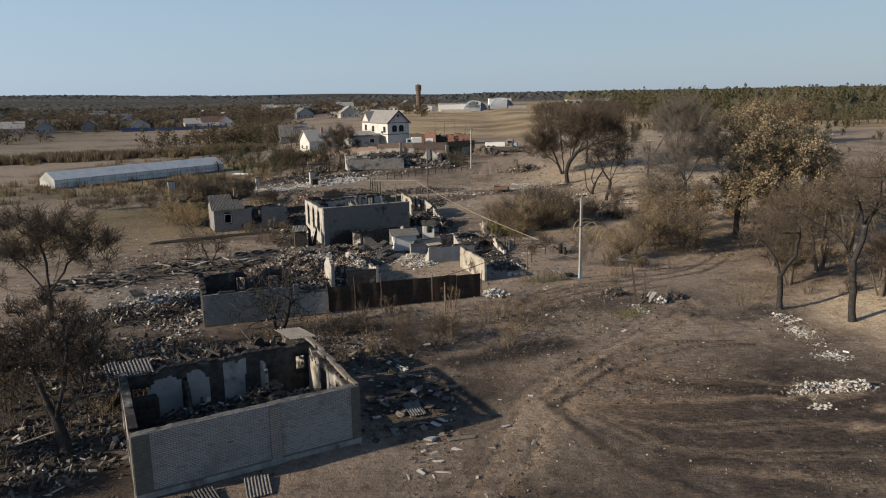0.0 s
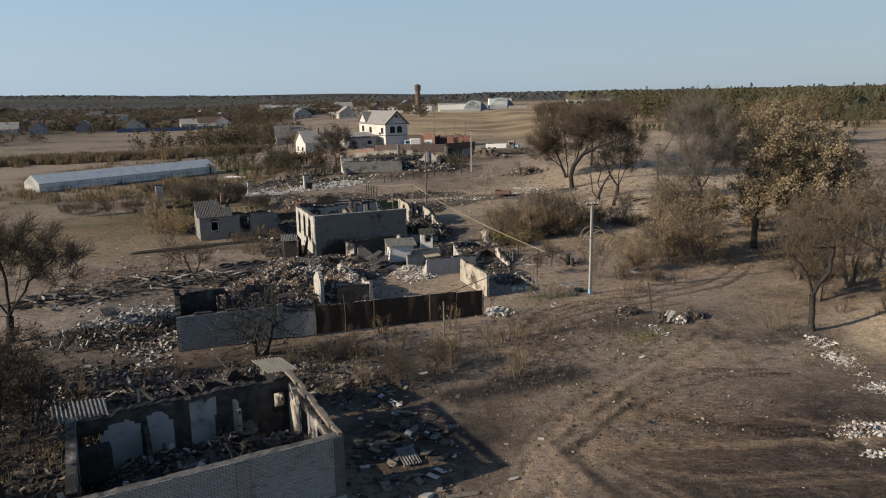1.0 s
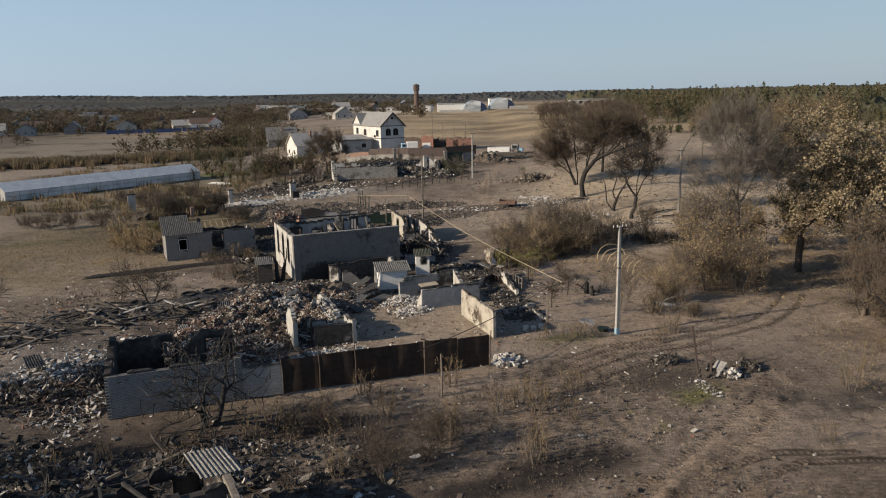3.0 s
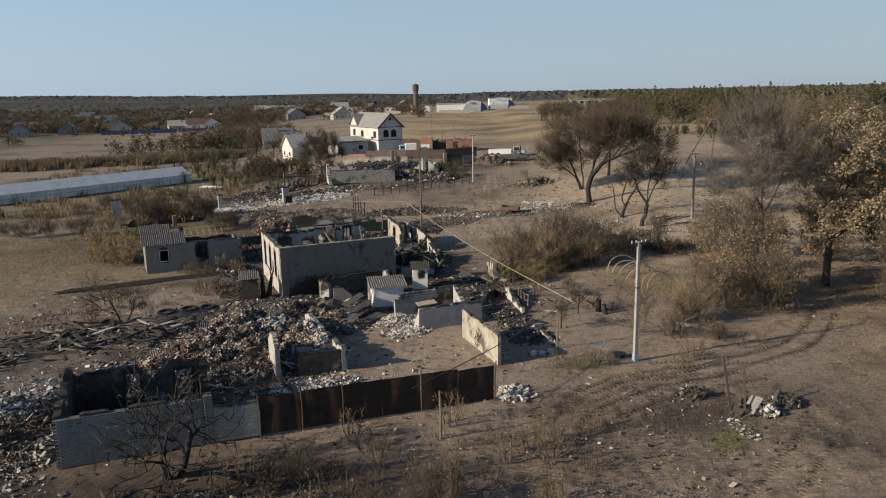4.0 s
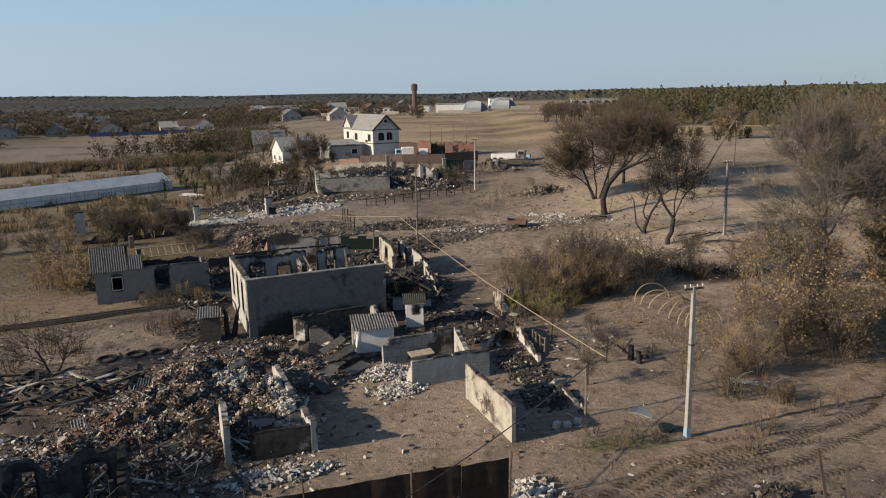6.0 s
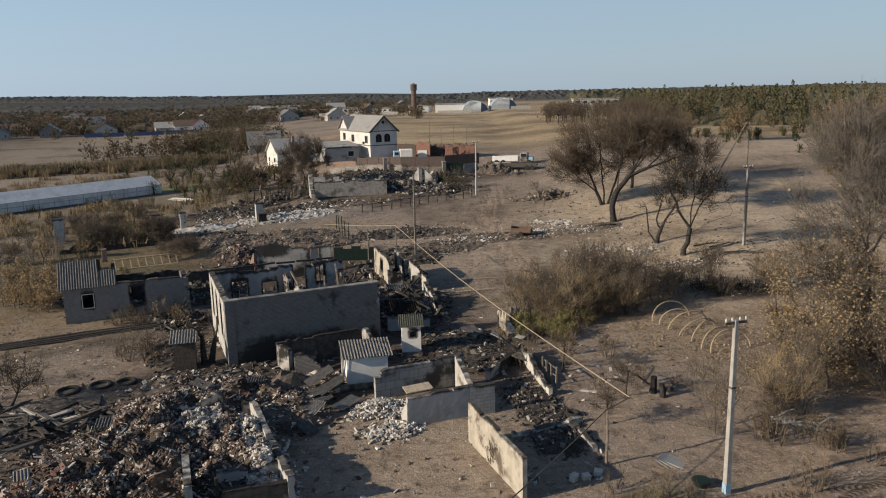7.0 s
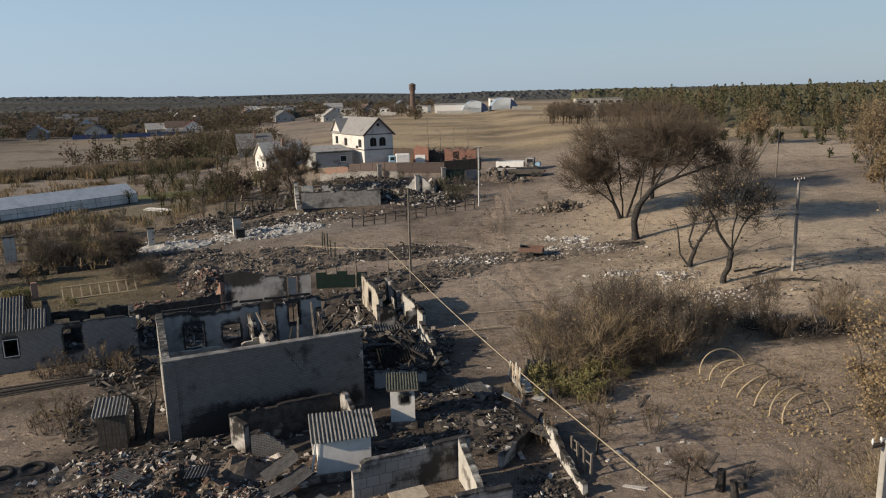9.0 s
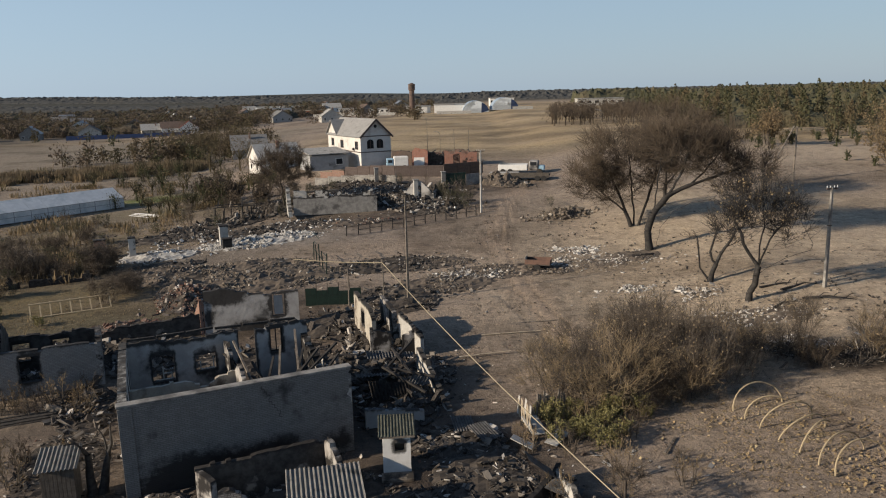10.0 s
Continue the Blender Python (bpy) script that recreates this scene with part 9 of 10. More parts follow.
def scatter(template, spots, seed, lo, hi):
    """One mesh of many copies of a small template soup, by arrays."""
    rnd = np.random.RandomState(seed)
    base = np.array([tuple(v) for v in template.v])
    quads = np.array(template.f)
    vs, fs = [], []
    for k, (x, y) in enumerate(spots):
        a, s = rnd.uniform(0, 6.28), rnd.uniform(lo, hi)
        c, d = math.cos(a) * s, math.sin(a) * s
        p = base @ np.array(((c, d, 0), (-d, c, 0), (0, 0, s * rnd.uniform(0.85, 1.15)))) + np.array((x, y, far_z(x, y)))
        vs.append(p)
        fs.append(quads + len(base) * k)
    out = Soup()
    out.v, out.f = np.concatenate(vs).tolist(), np.concatenate(fs).tolist()
    return out


def far_z(x, y):
    return ground_z(x, y)


def pine_template(height, seed, leaves=130, size=0.85, wide=2.3, low=0.12):
    rnd = random.Random(seed)
    s = Soup()
    s.tube([Vector((0, 0, 0)), Vector((0, 0, height * 0.9))], [0.22, 0.06], 4)
    for k in range(leaves):
        z = height * (low + (1 - low) * rnd.random() ** 0.9)
        r = ((height - z) / height) ** 0.7 * wide + 0.2
        a = rnd.uniform(0, 6.28)
        q = r * math.sqrt(rnd.random())
        s.leaf(Vector((q * math.cos(a), q * math.sin(a), z)), size, rnd)
    return s


def round_template(height, seed, leaves=130, size=0.8, low=0.2):
    rnd = random.Random(seed)
    s = Soup()
    s.tube([Vector((0, 0, 0)), Vector((0.1, 0, height * 0.6))], [0.2, 0.08], 4)
    for k in range(6):
        a = rnd.uniform(0, 6.28)
        s.tube([Vector((0, 0, height * 0.3)), Vector((math.cos(a) * height * 0.3, math.sin(a) * height * 0.3, height * rnd.uniform(0.6, 0.9)))], [0.09, 0.03], 3)
    for k in range(leaves):
        if k % 7 == 0:
            a, z = rnd.uniform(0, 6.28), rnd.uniform(low + 0.08, 0.86)
            q = rnd.uniform(0.0, 0.42) * height * math.sqrt(max(0.1, 1 - (z - 0.4) ** 2 * 3.2))
            lobe = Vector((math.cos(a) * q, math.sin(a) * q, height * z))
        v = Vector((rnd.gauss(0, 1), rnd.gauss(0, 1), rnd.gauss(0, 0.8))) * height * 0.105
        s.leaf(lobe + v if (lobe + v).z > 0.1 else lobe, size * rnd.uniform(0.5, 1.2), rnd)
    return s


def band(n, x0, x1, y0, y1, seed):
    rnd = random.Random(seed)
    return [(rnd.uniform(x0, x1), rnd.uniform(y0, y1)) for _ in range(n)]


def canopy(name, x0, x1, y0, y1, s, height, seed, mat, label, inside=None, step=None, even=False):
    """A closed wood seen from afar: one sheet of pointed crowns, each with its own height."""
    rnd = np.random.RandomState(seed)
    step = step or s / 3
    gx, gy = np.meshgrid(np.arange(x0, x1, step), np.arange(y0, y1, step))
    x, y = gx.ravel(), gy.ravel()
    nx, ny = int((x1 - x0) / s) + 3, int((y1 - y0) / s) + 3
    px, py, top = rnd.uniform(0.1, 0.9, (ny, nx)), rnd.uniform(0.1, 0.9, (ny, nx)), rnd.uniform(*((0.86, 1.04) if even else (0.62, 1.12)), (ny, nx))
    u, v = (x - x0) / s + 1, (y - y0) / s + 1
    h = np.zeros_like(x)
    for dx in (-1, 0, 1):
        for dy in (-1, 0, 1):
            i, j = np.clip(u.astype(int) + dx, 0, nx - 1), np.clip(v.astype(int) + dy, 0, ny - 1)
            d = np.hypot(i + px[j, i] - u, j + py[j, i] - v)
            h = np.maximum(h, top[j, i] * np.clip(1 - 0.5 * d, 0, 1))
    big = np.array([noise.noise(Vector((a / (s * 9), b / (s * 9), seed))) for a, b in zip(x, y)])
    h = h * (1 + (0.06 if even else 0.22) * big) * rnd.uniform(*((0.95, 1.04) if even else (0.86, 1.1)), h.shape)
    w = np.ones_like(x) if inside is None else np.clip(inside(x, y), 0, 1)
    h = h * (0.1 + 0.9 * w)
    ok = w > 0.02
    ok &= (x > x0 + step) & (x < x1 - 2 * step) & (y > y0 + step) & (y < y1 - 2 * step)
    z = np.array([ground_z(a, b) for a, b in zip(x, y)]) + np.where(ok, h * height, -1.5)
    idx = np.arange(x.size).reshape(gx.shape)
    f = np.stack([idx[:-1, :-1], idx[:-1, 1:], idx[1:, 1:], idx[1:, :-1]], -1).reshape(-1, 4)
    me = bpy.data.meshes.new(name)
    jit = rnd.uniform(-0.3, 0.3, (2, x.size)) * step
    me.from_pydata(np.stack([x + jit[0], y + jit[1], z], 1).tolist(), [], f[ok[f].any(1)].tolist())
    return tagged(mesh_part(name, me, mat, None), label, "forest", kind="stuff")


def wood_mat(name, c1, c2, c3, scale):
    k = Nodes(name)
    c = k.mix(k.step(k.noise(scale, 4, 0.6), 0.4, 0.6), c1, c2)
    c = k.mix(k.step(k.noise(scale * 0.3, 3, 0.5), 0.5, 0.65, 0.0, 0.7), c, c3)
    k.bump(k.noise(scale * 5, 4, 0.7), 0.8, 1.2)
    return k.done(c, 0.95)


W_PINE = wood_mat("pine_canopy", (0.082, 0.08, 0.046), (0.06, 0.06, 0.036), (0.1, 0.082, 0.05), 0.2)
# far woods: the grey of hazy air is put into the leaf colour
W_HAZY = wood_mat("hazy_canopy", (0.068, 0.068, 0.064), (0.056, 0.057, 0.055), (0.074, 0.07, 0.06), 0.05)
L_PINE2 = leafy("edge_pine_needles", (0.11, 0.105, 0.055), (0.075, 0.078, 0.042), (0.13, 0.1, 0.058))
L_REED = leafy("reeds", (0.19, 0.145, 0.095), (0.14, 0.108, 0.07), (0.12, 0.1, 0.06))
L_EDGE = leafy("edge_leaves", (0.12, 0.092, 0.055), (0.085, 0.066, 0.042), (0.1, 0.088, 0.05))
# pine forest beyond the sandy slope, burnt plantation at its edge, far woods on the skyline
in_forest = lambda x, y: (y > 215 + np.maximum(0, 80 - x) * 2.6) & (x > 55 + (y - 215) * 0.12)
forest = [(x, y) for x, y in band(2400, 40, 480, 215, 620, 1) if in_forest(x, y)]
near_pines = [p for p in forest if p[1] < 330 and p[0] < 210]
canopy("pine_forest", 60, 480, 262, 640, 4.2, 9.0, 2, W_PINE, "dense dark green pine forest on the rise", lambda x, y: np.minimum((y - 255 - 8 * np.sin(x * 0.13)) / 45, (x - 66 - (y - 215) * 0.12) / 30) * (in_forest(x - 9, y)), 1.5)
soup_object("pine_trees", scatter(pine_template(10.0, 131, 110, 0.62, 2.0, 0.25), [p for p in forest if 250 < p[1] < 450 and p[0] < 360], 132, 0.75, 1.12), L_PINE2, "tall green pines standing over the forest", "forest")
soup_object("forest_edge", scatter(pine_template(8.8, 31, 260, 0.5, 1.9, 0.08), near_pines[::2], 32, 0.55, 1.25), L_PINE2, "green and scorched pines at the forest edge", "forest")
soup_object("forest_edge_trees", scatter(round_template(7.0, 33, 240, 0.45, 0.1), near_pines[1::2], 34, 0.5, 1.2), L_EDGE, "brown scorched trees at the forest edge", "forest")
soup_object("slope_scrub", scatter(round_template(2.2, 35, 120, 0.28, 0.0), band(70, 45, 110, 195, 235, 36) + band(30, 60, 110, 150, 195, 37), 38, 0.5, 1.3), L_GREEN, "green scrub on the sand before the forest", "scrub")
edge = [(x, y) for x, y in band(420, 28, 78, 300, 390, 4) if x > 28 + (y - 300) * 0.12]
soup_object("burnt_plantation", scatter(round_template(7.0, 5, 130, 0.45, 0.15), edge[::2], 6, 0.6, 1.05), L_TWIG, "plantation of scorched brown trees before the forest", "forest")
canopy("skyline_woods", -1300, 1500, 1220, 1330, 9.0, 10.0, 8, W_HAZY, "distant dark woods along the skyline", lambda x, y: (y - 1222) / 45, 3.2, even=True)
canopy("ridge_woods", -1300, -40, 1000, 1060, 9.0, 6.0, 9, W_HAZY, "distant dark woods below the skyline", lambda x, y: (y - 1004 - 18 * np.sin(x * 0.013)) / 45, 3.2, even=True)
canopy("middle_woods", 90, 900, 645, 720, 6.0, 10.0, 10, W_PINE, "distant dark pine woods behind the works", lambda x, y: (y - 646) / 25, 2.2)
canopy("middle_woods", -60, 900, 930, 990, 7.0, 9.0, 12, W_HAZY, "distant dark pine woods behind the works", lambda x, y: (y - 932) / 25, 2.6)
# brown trees and bushes among the village plots
W_BROWN = wood_mat("orchard_canopy", (0.085, 0.068, 0.048), (0.06, 0.05, 0.038), (0.072, 0.07, 0.042), 0.25)


def plot_mask(x, y):
    v = np.array([noise.fractal(Vector((a * 0.018, b * 0.012, 21)), 0.9, 2.0, 3) for a, b in zip(x, y)])
    return (v - 0.02) * 5 * (np.abs(y - 415 - 0.36 * (x + 150)) > 12)


canopy("village_gardens", -600, -95, 425, 990, 5.5, 5.2, 14, W_BROWN, "brown tangle of orchards between village houses", plot_mask, 2.4)
plots = band(760, -460, -95, 425, 640, 13) + band(260, -300, -100, 420, 480, 413) + band(420, -560, -60, 640, 950, 313) + band(90, -230, -110, 425, 520, 314) + band(9, -330, -190, 350, 395, 213) + band(60, -110, -62, 250, 340, 14) + band(90, -75, -20, 420, 800, 15) + band(45, -260, -170, 270, 330, 16) + band(150, -700, -300, 500, 980, 113) + band(150, -330, -90, 440, 700, 114)
soup_object("village_trees", scatter(round_template(6.2, 17, 140, 0.75, 0.0), plots[::2], 18, 0.55, 1.3), L_TWIG, "brown leafless trees between village plots", "trees")
soup_object("village_brown_trees", scatter(round_template(5.6, 117, 140, 0.75, 0.0), plots[1::2], 118, 0.5, 1.3), L_EDGE, "brown-leaved trees between village plots", "trees")
soup_object("village_green_trees", scatter(round_template(5.6, 19, 110, 0.8, 0.0), band(110, -420, -70, 340, 800, 20) + band(14, -85, -55, 250, 300, 21), 22, 0.6, 1.3), L_GREEN, "dull green trees between village plots", "trees")

soup_object("orchard_trees", scatter(round_template(7.5, 41, 420, 0.32, 0.05), band(26, -94, -66, 290, 335, 141) + band(24, -80, -60, 258, 300, 142) + band(5, -60, -50, 232, 250, 145), 42, 0.6, 1.2), L_EDGE, "dense brown orchard trees behind the cottages", "trees")
soup_object("orchard_bushes", scatter(round_template(3.6, 43, 260, 0.22, 0.0), band(44, -58, -34, 172, 208, 143) + band(16, -80, -55, 205, 240, 144), 44, 0.6, 1.3), L_GREEN, "dull green bushes beside the greenhouse", "bushes")


def reed_template(height, seed, blades):
    """A clump of upright dry blades."""
    rnd = random.Random(seed)
    s = Soup()
    for _ in range(blades):
        a, q = rnd.uniform(0, 6.28), 1.5 * math.sqrt(rnd.random())
        b, h, w = rnd.uniform(0, 6.28), height * rnd.uniform(0.45, 1.0), 0.07
        p = Vector((q * math.cos(a), q * math.sin(a), 0))
        t = p + Vector((rnd.gauss(0, 0.22), rnd.gauss(0, 0.22), h))
        d = Vector((math.cos(b), math.sin(b), 0)) * w
        n = len(s.v)
        s.v += [p - d, p + d, t + d * 0.5, t - d * 0.5]
        s.f.append((n, n + 1, n + 2, n + 3))
    return s


rnd_h = random.Random(5)
hedge = [(x + rnd_h.gauss(0, 3), y + rnd_h.gauss(0, 4)) for s in range(520) for x, y in [(-150 + 84 * s / 520, 198 + 50 * s / 520)]]
soup_object("reed_belt", scatter(reed_template(2.3, 23, 90), hedge, 24, 0.5, 1.2), L_REED, "brown belt of dry reeds and brush across the meadow", "reeds")
soup_object("reed_edge", scatter(reed_template(1.7, 25, 60), [(x - 4, y - 8) for x, y in hedge[::4]], 26, 0.5, 1.1), L_PALE, "straw-coloured reeds along the meadow edge", "reeds")
soup_object("meadow_brush", scatter(reed_template(1.1, 27, 40), band(260, -95, -38, 128, 215, 127), 28, 0.5, 1.2), L_PALE, "low brown weeds over the gardens", "weeds")


def gable_house(x, y, turn, w, l, wall_h, roof_h, wall_mat, roof_mat, label, name="village_house", windows=3, fence=None):
    """A small village house: walls with gables, two roof slopes, windows, a chimney."""
    h = thing(name, place(x, y, -0.1, turn), label, "house", "village houses")
    bm = bmesh.new()
    pts = [(-w / 2, 0), (w / 2, 0), (w / 2, wall_h), (0, wall_h + roof_h), (-w / 2, wall_h)]
    a = [bm.verts.new((px, 0, pz)) for px, pz in pts]
    b = [bm.verts.new((px, l, pz)) for px, pz in pts]
    bm.faces.new(a)
    bm.faces.new(b[::-1])
    for i in range(5):
        bm.faces.new((a[i], b[i], b[(i + 1) % 5], a[(i + 1) % 5]))
    part("wall", bm, wall_mat, h)
    slope = math.hypot(w / 2, roof_h)
    ang = math.degrees(math.atan2(roof_h, w / 2))
    for sgn in (1, -1):
        m = pose(0, -0.4, wall_h + roof_h + 0.05, 0, sgn * ang, 0)
        part("roof_slope", box(0 if sgn > 0 else -slope - 0.4, slope + 0.4 if sgn > 0 else 0, 0, l + 0.8, 0, 0.09), roof_mat, h, "", m)
    for k in range(windows):
        wx = -w / 2 + w * (k + 0.5) / windows
        win = part("window", box(wx - 0.45, wx + 0.45, -0.06, -0.01, 1.0, 2.2), M["white_paint"], h)
        part("pane", box(wx - 0.36, wx + 0.36, -0.1, -0.065, 1.09, 2.11), M["glass_dark"], win)
    for k in range(2):
        wy = l * (k + 0.5) / 2
        win = part("window", box(-w / 2 - 0.06, -w / 2 - 0.01, wy - 0.45, wy + 0.45, 1.0, 2.2), M["white_paint"], h)
        part("pane", box(-w / 2 - 0.1, -w / 2 - 0.065, wy - 0.36, wy + 0.36, 1.09, 2.11), M["glass_dark"], win)
    part("chimney", box(w * 0.12, w * 0.12 + 0.5, l * 0.5, l * 0.5 + 0.5, wall_h + roof_h * 0.5, wall_h + roof_h + 0.7), M["brick_red"], h)
    return h


rnd_v = random.Random(9)
WALLS = [M["white_paint"], M["plaster_white"], M["brick_dull"], M["plaster_cream"], M["plaster_grey"]]
ROOFS = [M["slate_dark"], M["slate"], M["roof_brown"], M["grey_metal"]]
for k, (x, y) in enumerate([(-172, 412), (-151, 420), (-131, 428), (-196, 405), (-215, 395), (-240, 400), (-236, 452), (-205, 470), (-180, 480), (-150, 490), (-262, 470), (-285, 520), (-240, 560), (-195, 585), (-150, 600), (-110, 560), (-300, 620),
                           (-90, 640), (-60, 560), (-330, 690), (-250, 720), (-170, 700), (-120, 760), (-48, 690), (-95, 470), (-62, 430), (-360, 560), (-390, 640)]):
    w, l = rnd_v.uniform(8.5, 11), rnd_v.uniform(10, 14)
    gable_house(x, y, rnd_v.choice((20, 25, -65, 110)) + rnd_v.uniform(-5, 5), w, l, rnd_v.uniform(2.8, 3.3), rnd_v.uniform(2.6, 3.6), WALLS[(k * 7 + 1) % 5], ROOFS[(k * 5) % 4], ("whitewashed village house with a grey slate gable roof", "plastered village house with a brown hipped-looking roof", "brick village house with a weathered roof")[k % 3])
gable_house(-128, 420, 20, 8.5, 10, 3.0, 3.0, M["white_paint"], M["roof_red"], "white village house with a dark red roof")
for k in range(3):
    f = thing("blue_fence", place(-176 + 17 * k, 398 + 6 * k, 0, 20), "long bright blue board fence before village houses", "fence", "village fences")
    part("panel", box(0, 17, 0, 0.1, 0, 1.9), M["blue_paint"], f)
gable_house(-45.0, 222.5, -56, 7.0, 9.5, 3.4, 2.9, M["villa_white"], M["slate_pale"], "white gabled cottage with a pale slate roof", windows=2)
gable_house(-62.0, 264.0, -72, 9.0, 9.0, 2.8, 3.6, M["brick_dull"], M["slate_dark"], "damaged grey cottage with a steep pale roof", windows=2)


def villa():
    """The two-storey white house with two crossing gables."""
    z = ground_z(-16, 200)
    h = thing("villa", pose(-18.4, 196.6, z - 0.1, 0, 0, 30), "two-storey white house with crossing grey gable roofs", "house")
    W, D, E, R = 6.0, 16.5, 5.9, 2.9

    def prism(w, l, e, r, y0=0.0, x0=0.0):
        bm = bmesh.new()
        pts = [(x0, 0), (x0 + w, 0), (x0 + w, e), (x0 + w / 2, e + r), (x0, e)]
        a = [bm.verts.new((px, y0, pz)) for px, pz in pts]
        b = [bm.verts.new((px, y0 + l, pz)) for px, pz in pts]
        bm.faces.new(a)
        bm.faces.new(b[::-1])
        for i in range(5):
            bm.faces.new((a[i], b[i], b[(i + 1) % 5], a[(i + 1) % 5]))
        return bm

    part("wall", prism(W, D, E, R), M["villa_white"], h)
    part("cross_wing", prism(5.2, 6.06, E, 2.6), M["villa_white"], h, "", pose(-0.03, 16.5, 0, 0, 0, -90))
    slope, ang = math.hypot(W / 2, R), math.degrees(math.atan2(R, W / 2))
    for sgn in (1, -1):
        part("roof_slope", box(0 if sgn > 0 else -slope - 0.45, slope + 0.45 if sgn > 0 else 0, 0, D + 1.0, 0, 0.12, None, 0.02), M["slate_mid"], h, "", pose(W / 2, -0.5, E + R + 0.06, 0, sgn * ang, 0))
    sl2, an2 = math.hypot(2.6, 2.6), 45.0
    for sgn in (1, -1):
        part("roof_slope", box(0 if sgn > 0 else -sl2 - 0.4, sl2 + 0.4 if sgn > 0 else 0, 0, 6.9, 0, 0.12, None, 0.02), M["slate_mid"], h, "", pose(-0.03, 16.5, 0, 0, 0, -90) @ pose(2.6, -0.4, E + 2.66, 0, sgn * an2, 0))
    for zz in (2.9, 5.75):
        part("string_course", box(-0.06, W + 0.06, -0.09, -0.005, zz, zz + 0.16, None, 0.01), M["trim_dark"], h)
        part("string_course", box(-0.09, -0.005, 0, D, zz, zz + 0.16, None, 0.01), M["trim_dark"], h)
    for sgn in (1, -1):
        part("barge_board", box(0 if sgn > 0 else -slope - 0.45, slope + 0.45 if sgn > 0 else 0, -0.08, 0.0, -0.22, 0.1, None, 0.01), M["trim_dark"], h, "", pose(W / 2, -0.5, E + R + 0.06, 0, sgn * ang, 0))
    for k, x0 in enumerate((1.25, 3.15)):
        bm = bmesh.new()
        pts = [(x0, 3.6), (x0 + 1.3, 3.6)] + [(x0 + 0.65 + 0.65 * math.cos(a), 4.75 + 0.5 * math.sin(a)) for a in [math.pi * i / 8 for i in range(9)]]
        f = [bm.verts.new((px, -0.04, pz)) for px, pz in pts]
        bm.faces.new(f)
        bmesh.ops.solidify(bm, geom=bm.faces[:], thickness=0.03)
        win = part("window", bm, M["glass_dark"], h, "dark arched window")
        part("mullion", box(x0 + 0.61, x0 + 0.69, -0.1, -0.075, 3.6, 5.2), M["trim_dark"], win)
    for y0, z0 in ((1.2, 3.4), (8.4, 3.4), (13.2, 3.6)):
        win = part("window", box(-0.04, -0.005, y0, y0 + 1.5, z0, z0 + 1.5), M["trim_dark"], h, "window in a dark frame")
        part("pane", box(-0.07, -0.045, y0 + 0.12, y0 + 1.38, z0 + 0.12, z0 + 1.38), M["glass_dark"], win)
    bm = bmesh.new()
    bmesh.ops.create_circle(bm, cap_ends=True, radius=0.32, segments=16)
    part("vent", bm, M["glass_dark"], h, "", pose(W / 2, -0.03, E + 1.7, 90))
    # low wing beside it
    part("side_wing", box(-9.0, -1.7, 2.0, 8.0, 0, 2.7, None, 0.02), M["plaster_grey"], h)
    part("side_roof", box(-9.3, -1.5, 1.5, 8.4, 0, 0.14, pose(0, 0, 2.75, 6), 0.02), M["slate"], h)
    win = part("window", box(-4.2, -2.8, 1.93, 1.995, 0.9, 2.1), M["white_paint"], h)
    part("pane", box(-4.1, -2.9, 1.89, 1.925, 1.0, 2.0), M["glass_dark"], win)
    part("satellite_dish", box(-0.35, -0.05, 2.9, 3.4, 3.2, 3.7, None, 0.1), M["char"], h)


villa()


def long_wall(name, p, q, height, mat, label, category="fence", panel=2.5, thick=0.15):
    """A yard wall in panels."""
    f = thing(name, Matrix.Translation((*p, ground_z(*p))), label, category)
    u, v, turn = ways(p, q)
    total = math.hypot(q[0] - p[0], q[1] - p[1])
    n = max(1, round(total / panel))
    for k in range(n):
        x, y = go(p, u, total * k / n, v, 0)
        part("panel", box(0.02, total / n - 0.02, 0, thick, -0.3, height, None, 0.01), mat, f, "", rel(f, x, y, ground_z(x, y), turn))
    return f


long_wall("yard_wall", (-24.6, 183.5), (-10.4, 176.4), 1.3, M["concrete_dark"], "grey concrete panel wall before the white house")
long_wall("brick_fence", (-25.0, 191.0), (-20.4, 188.6), 1.4, M["brick_red"], "low red brick yard wall before the white house", "wall")
long_wall("metal_fence", (-20.2, 188.4), (-11.3, 184.2), 1.8, M["trim_dark"], "dark brown sheet metal fence of a yard")
long_wall("metal_fence", (-11.2, 184.2), (-3.2, 183.4), 1.8, M["trim_dark"], "dark brown sheet metal fence of a yard")
long_wall("metal_fence", (-3.1, 183.4), (3.4, 186.5), 2.0, M["rust"], "rusty metal sheet fence of a yard")
long_wall("yard_gate", (-2.9, 172.6), (0.4, 173.4), 2.1, M["green_metal"], "dark green metal double gate", "gate", 1.65)
long_wall("yard_wall", (0.5, 173.5), (2.9, 175.0), 1.8, M["concrete_dark"], "pale concrete panels beside a green gate")
for x, y, hh in ((-13.8, 176.6, 2.6), (-3.2, 172.4, 2.4), (-6.9, 163.6, 2.8)):
    c = thing("gate_pier", place(x, y, -0.1, 15), "square brick gate pier with a worn cap", "pier", "gate piers")
    part("shaft", box(0, 0.6, 0, 0.6, 0, hh, None, 0.02), M["plaster_white" if y < 170 else "brick_dull"], c)
    part("cap", box(-0.08, 0.68, -0.08, 0.68, hh, hh + 0.12, None, 0.02), M["concrete_dark"], c)


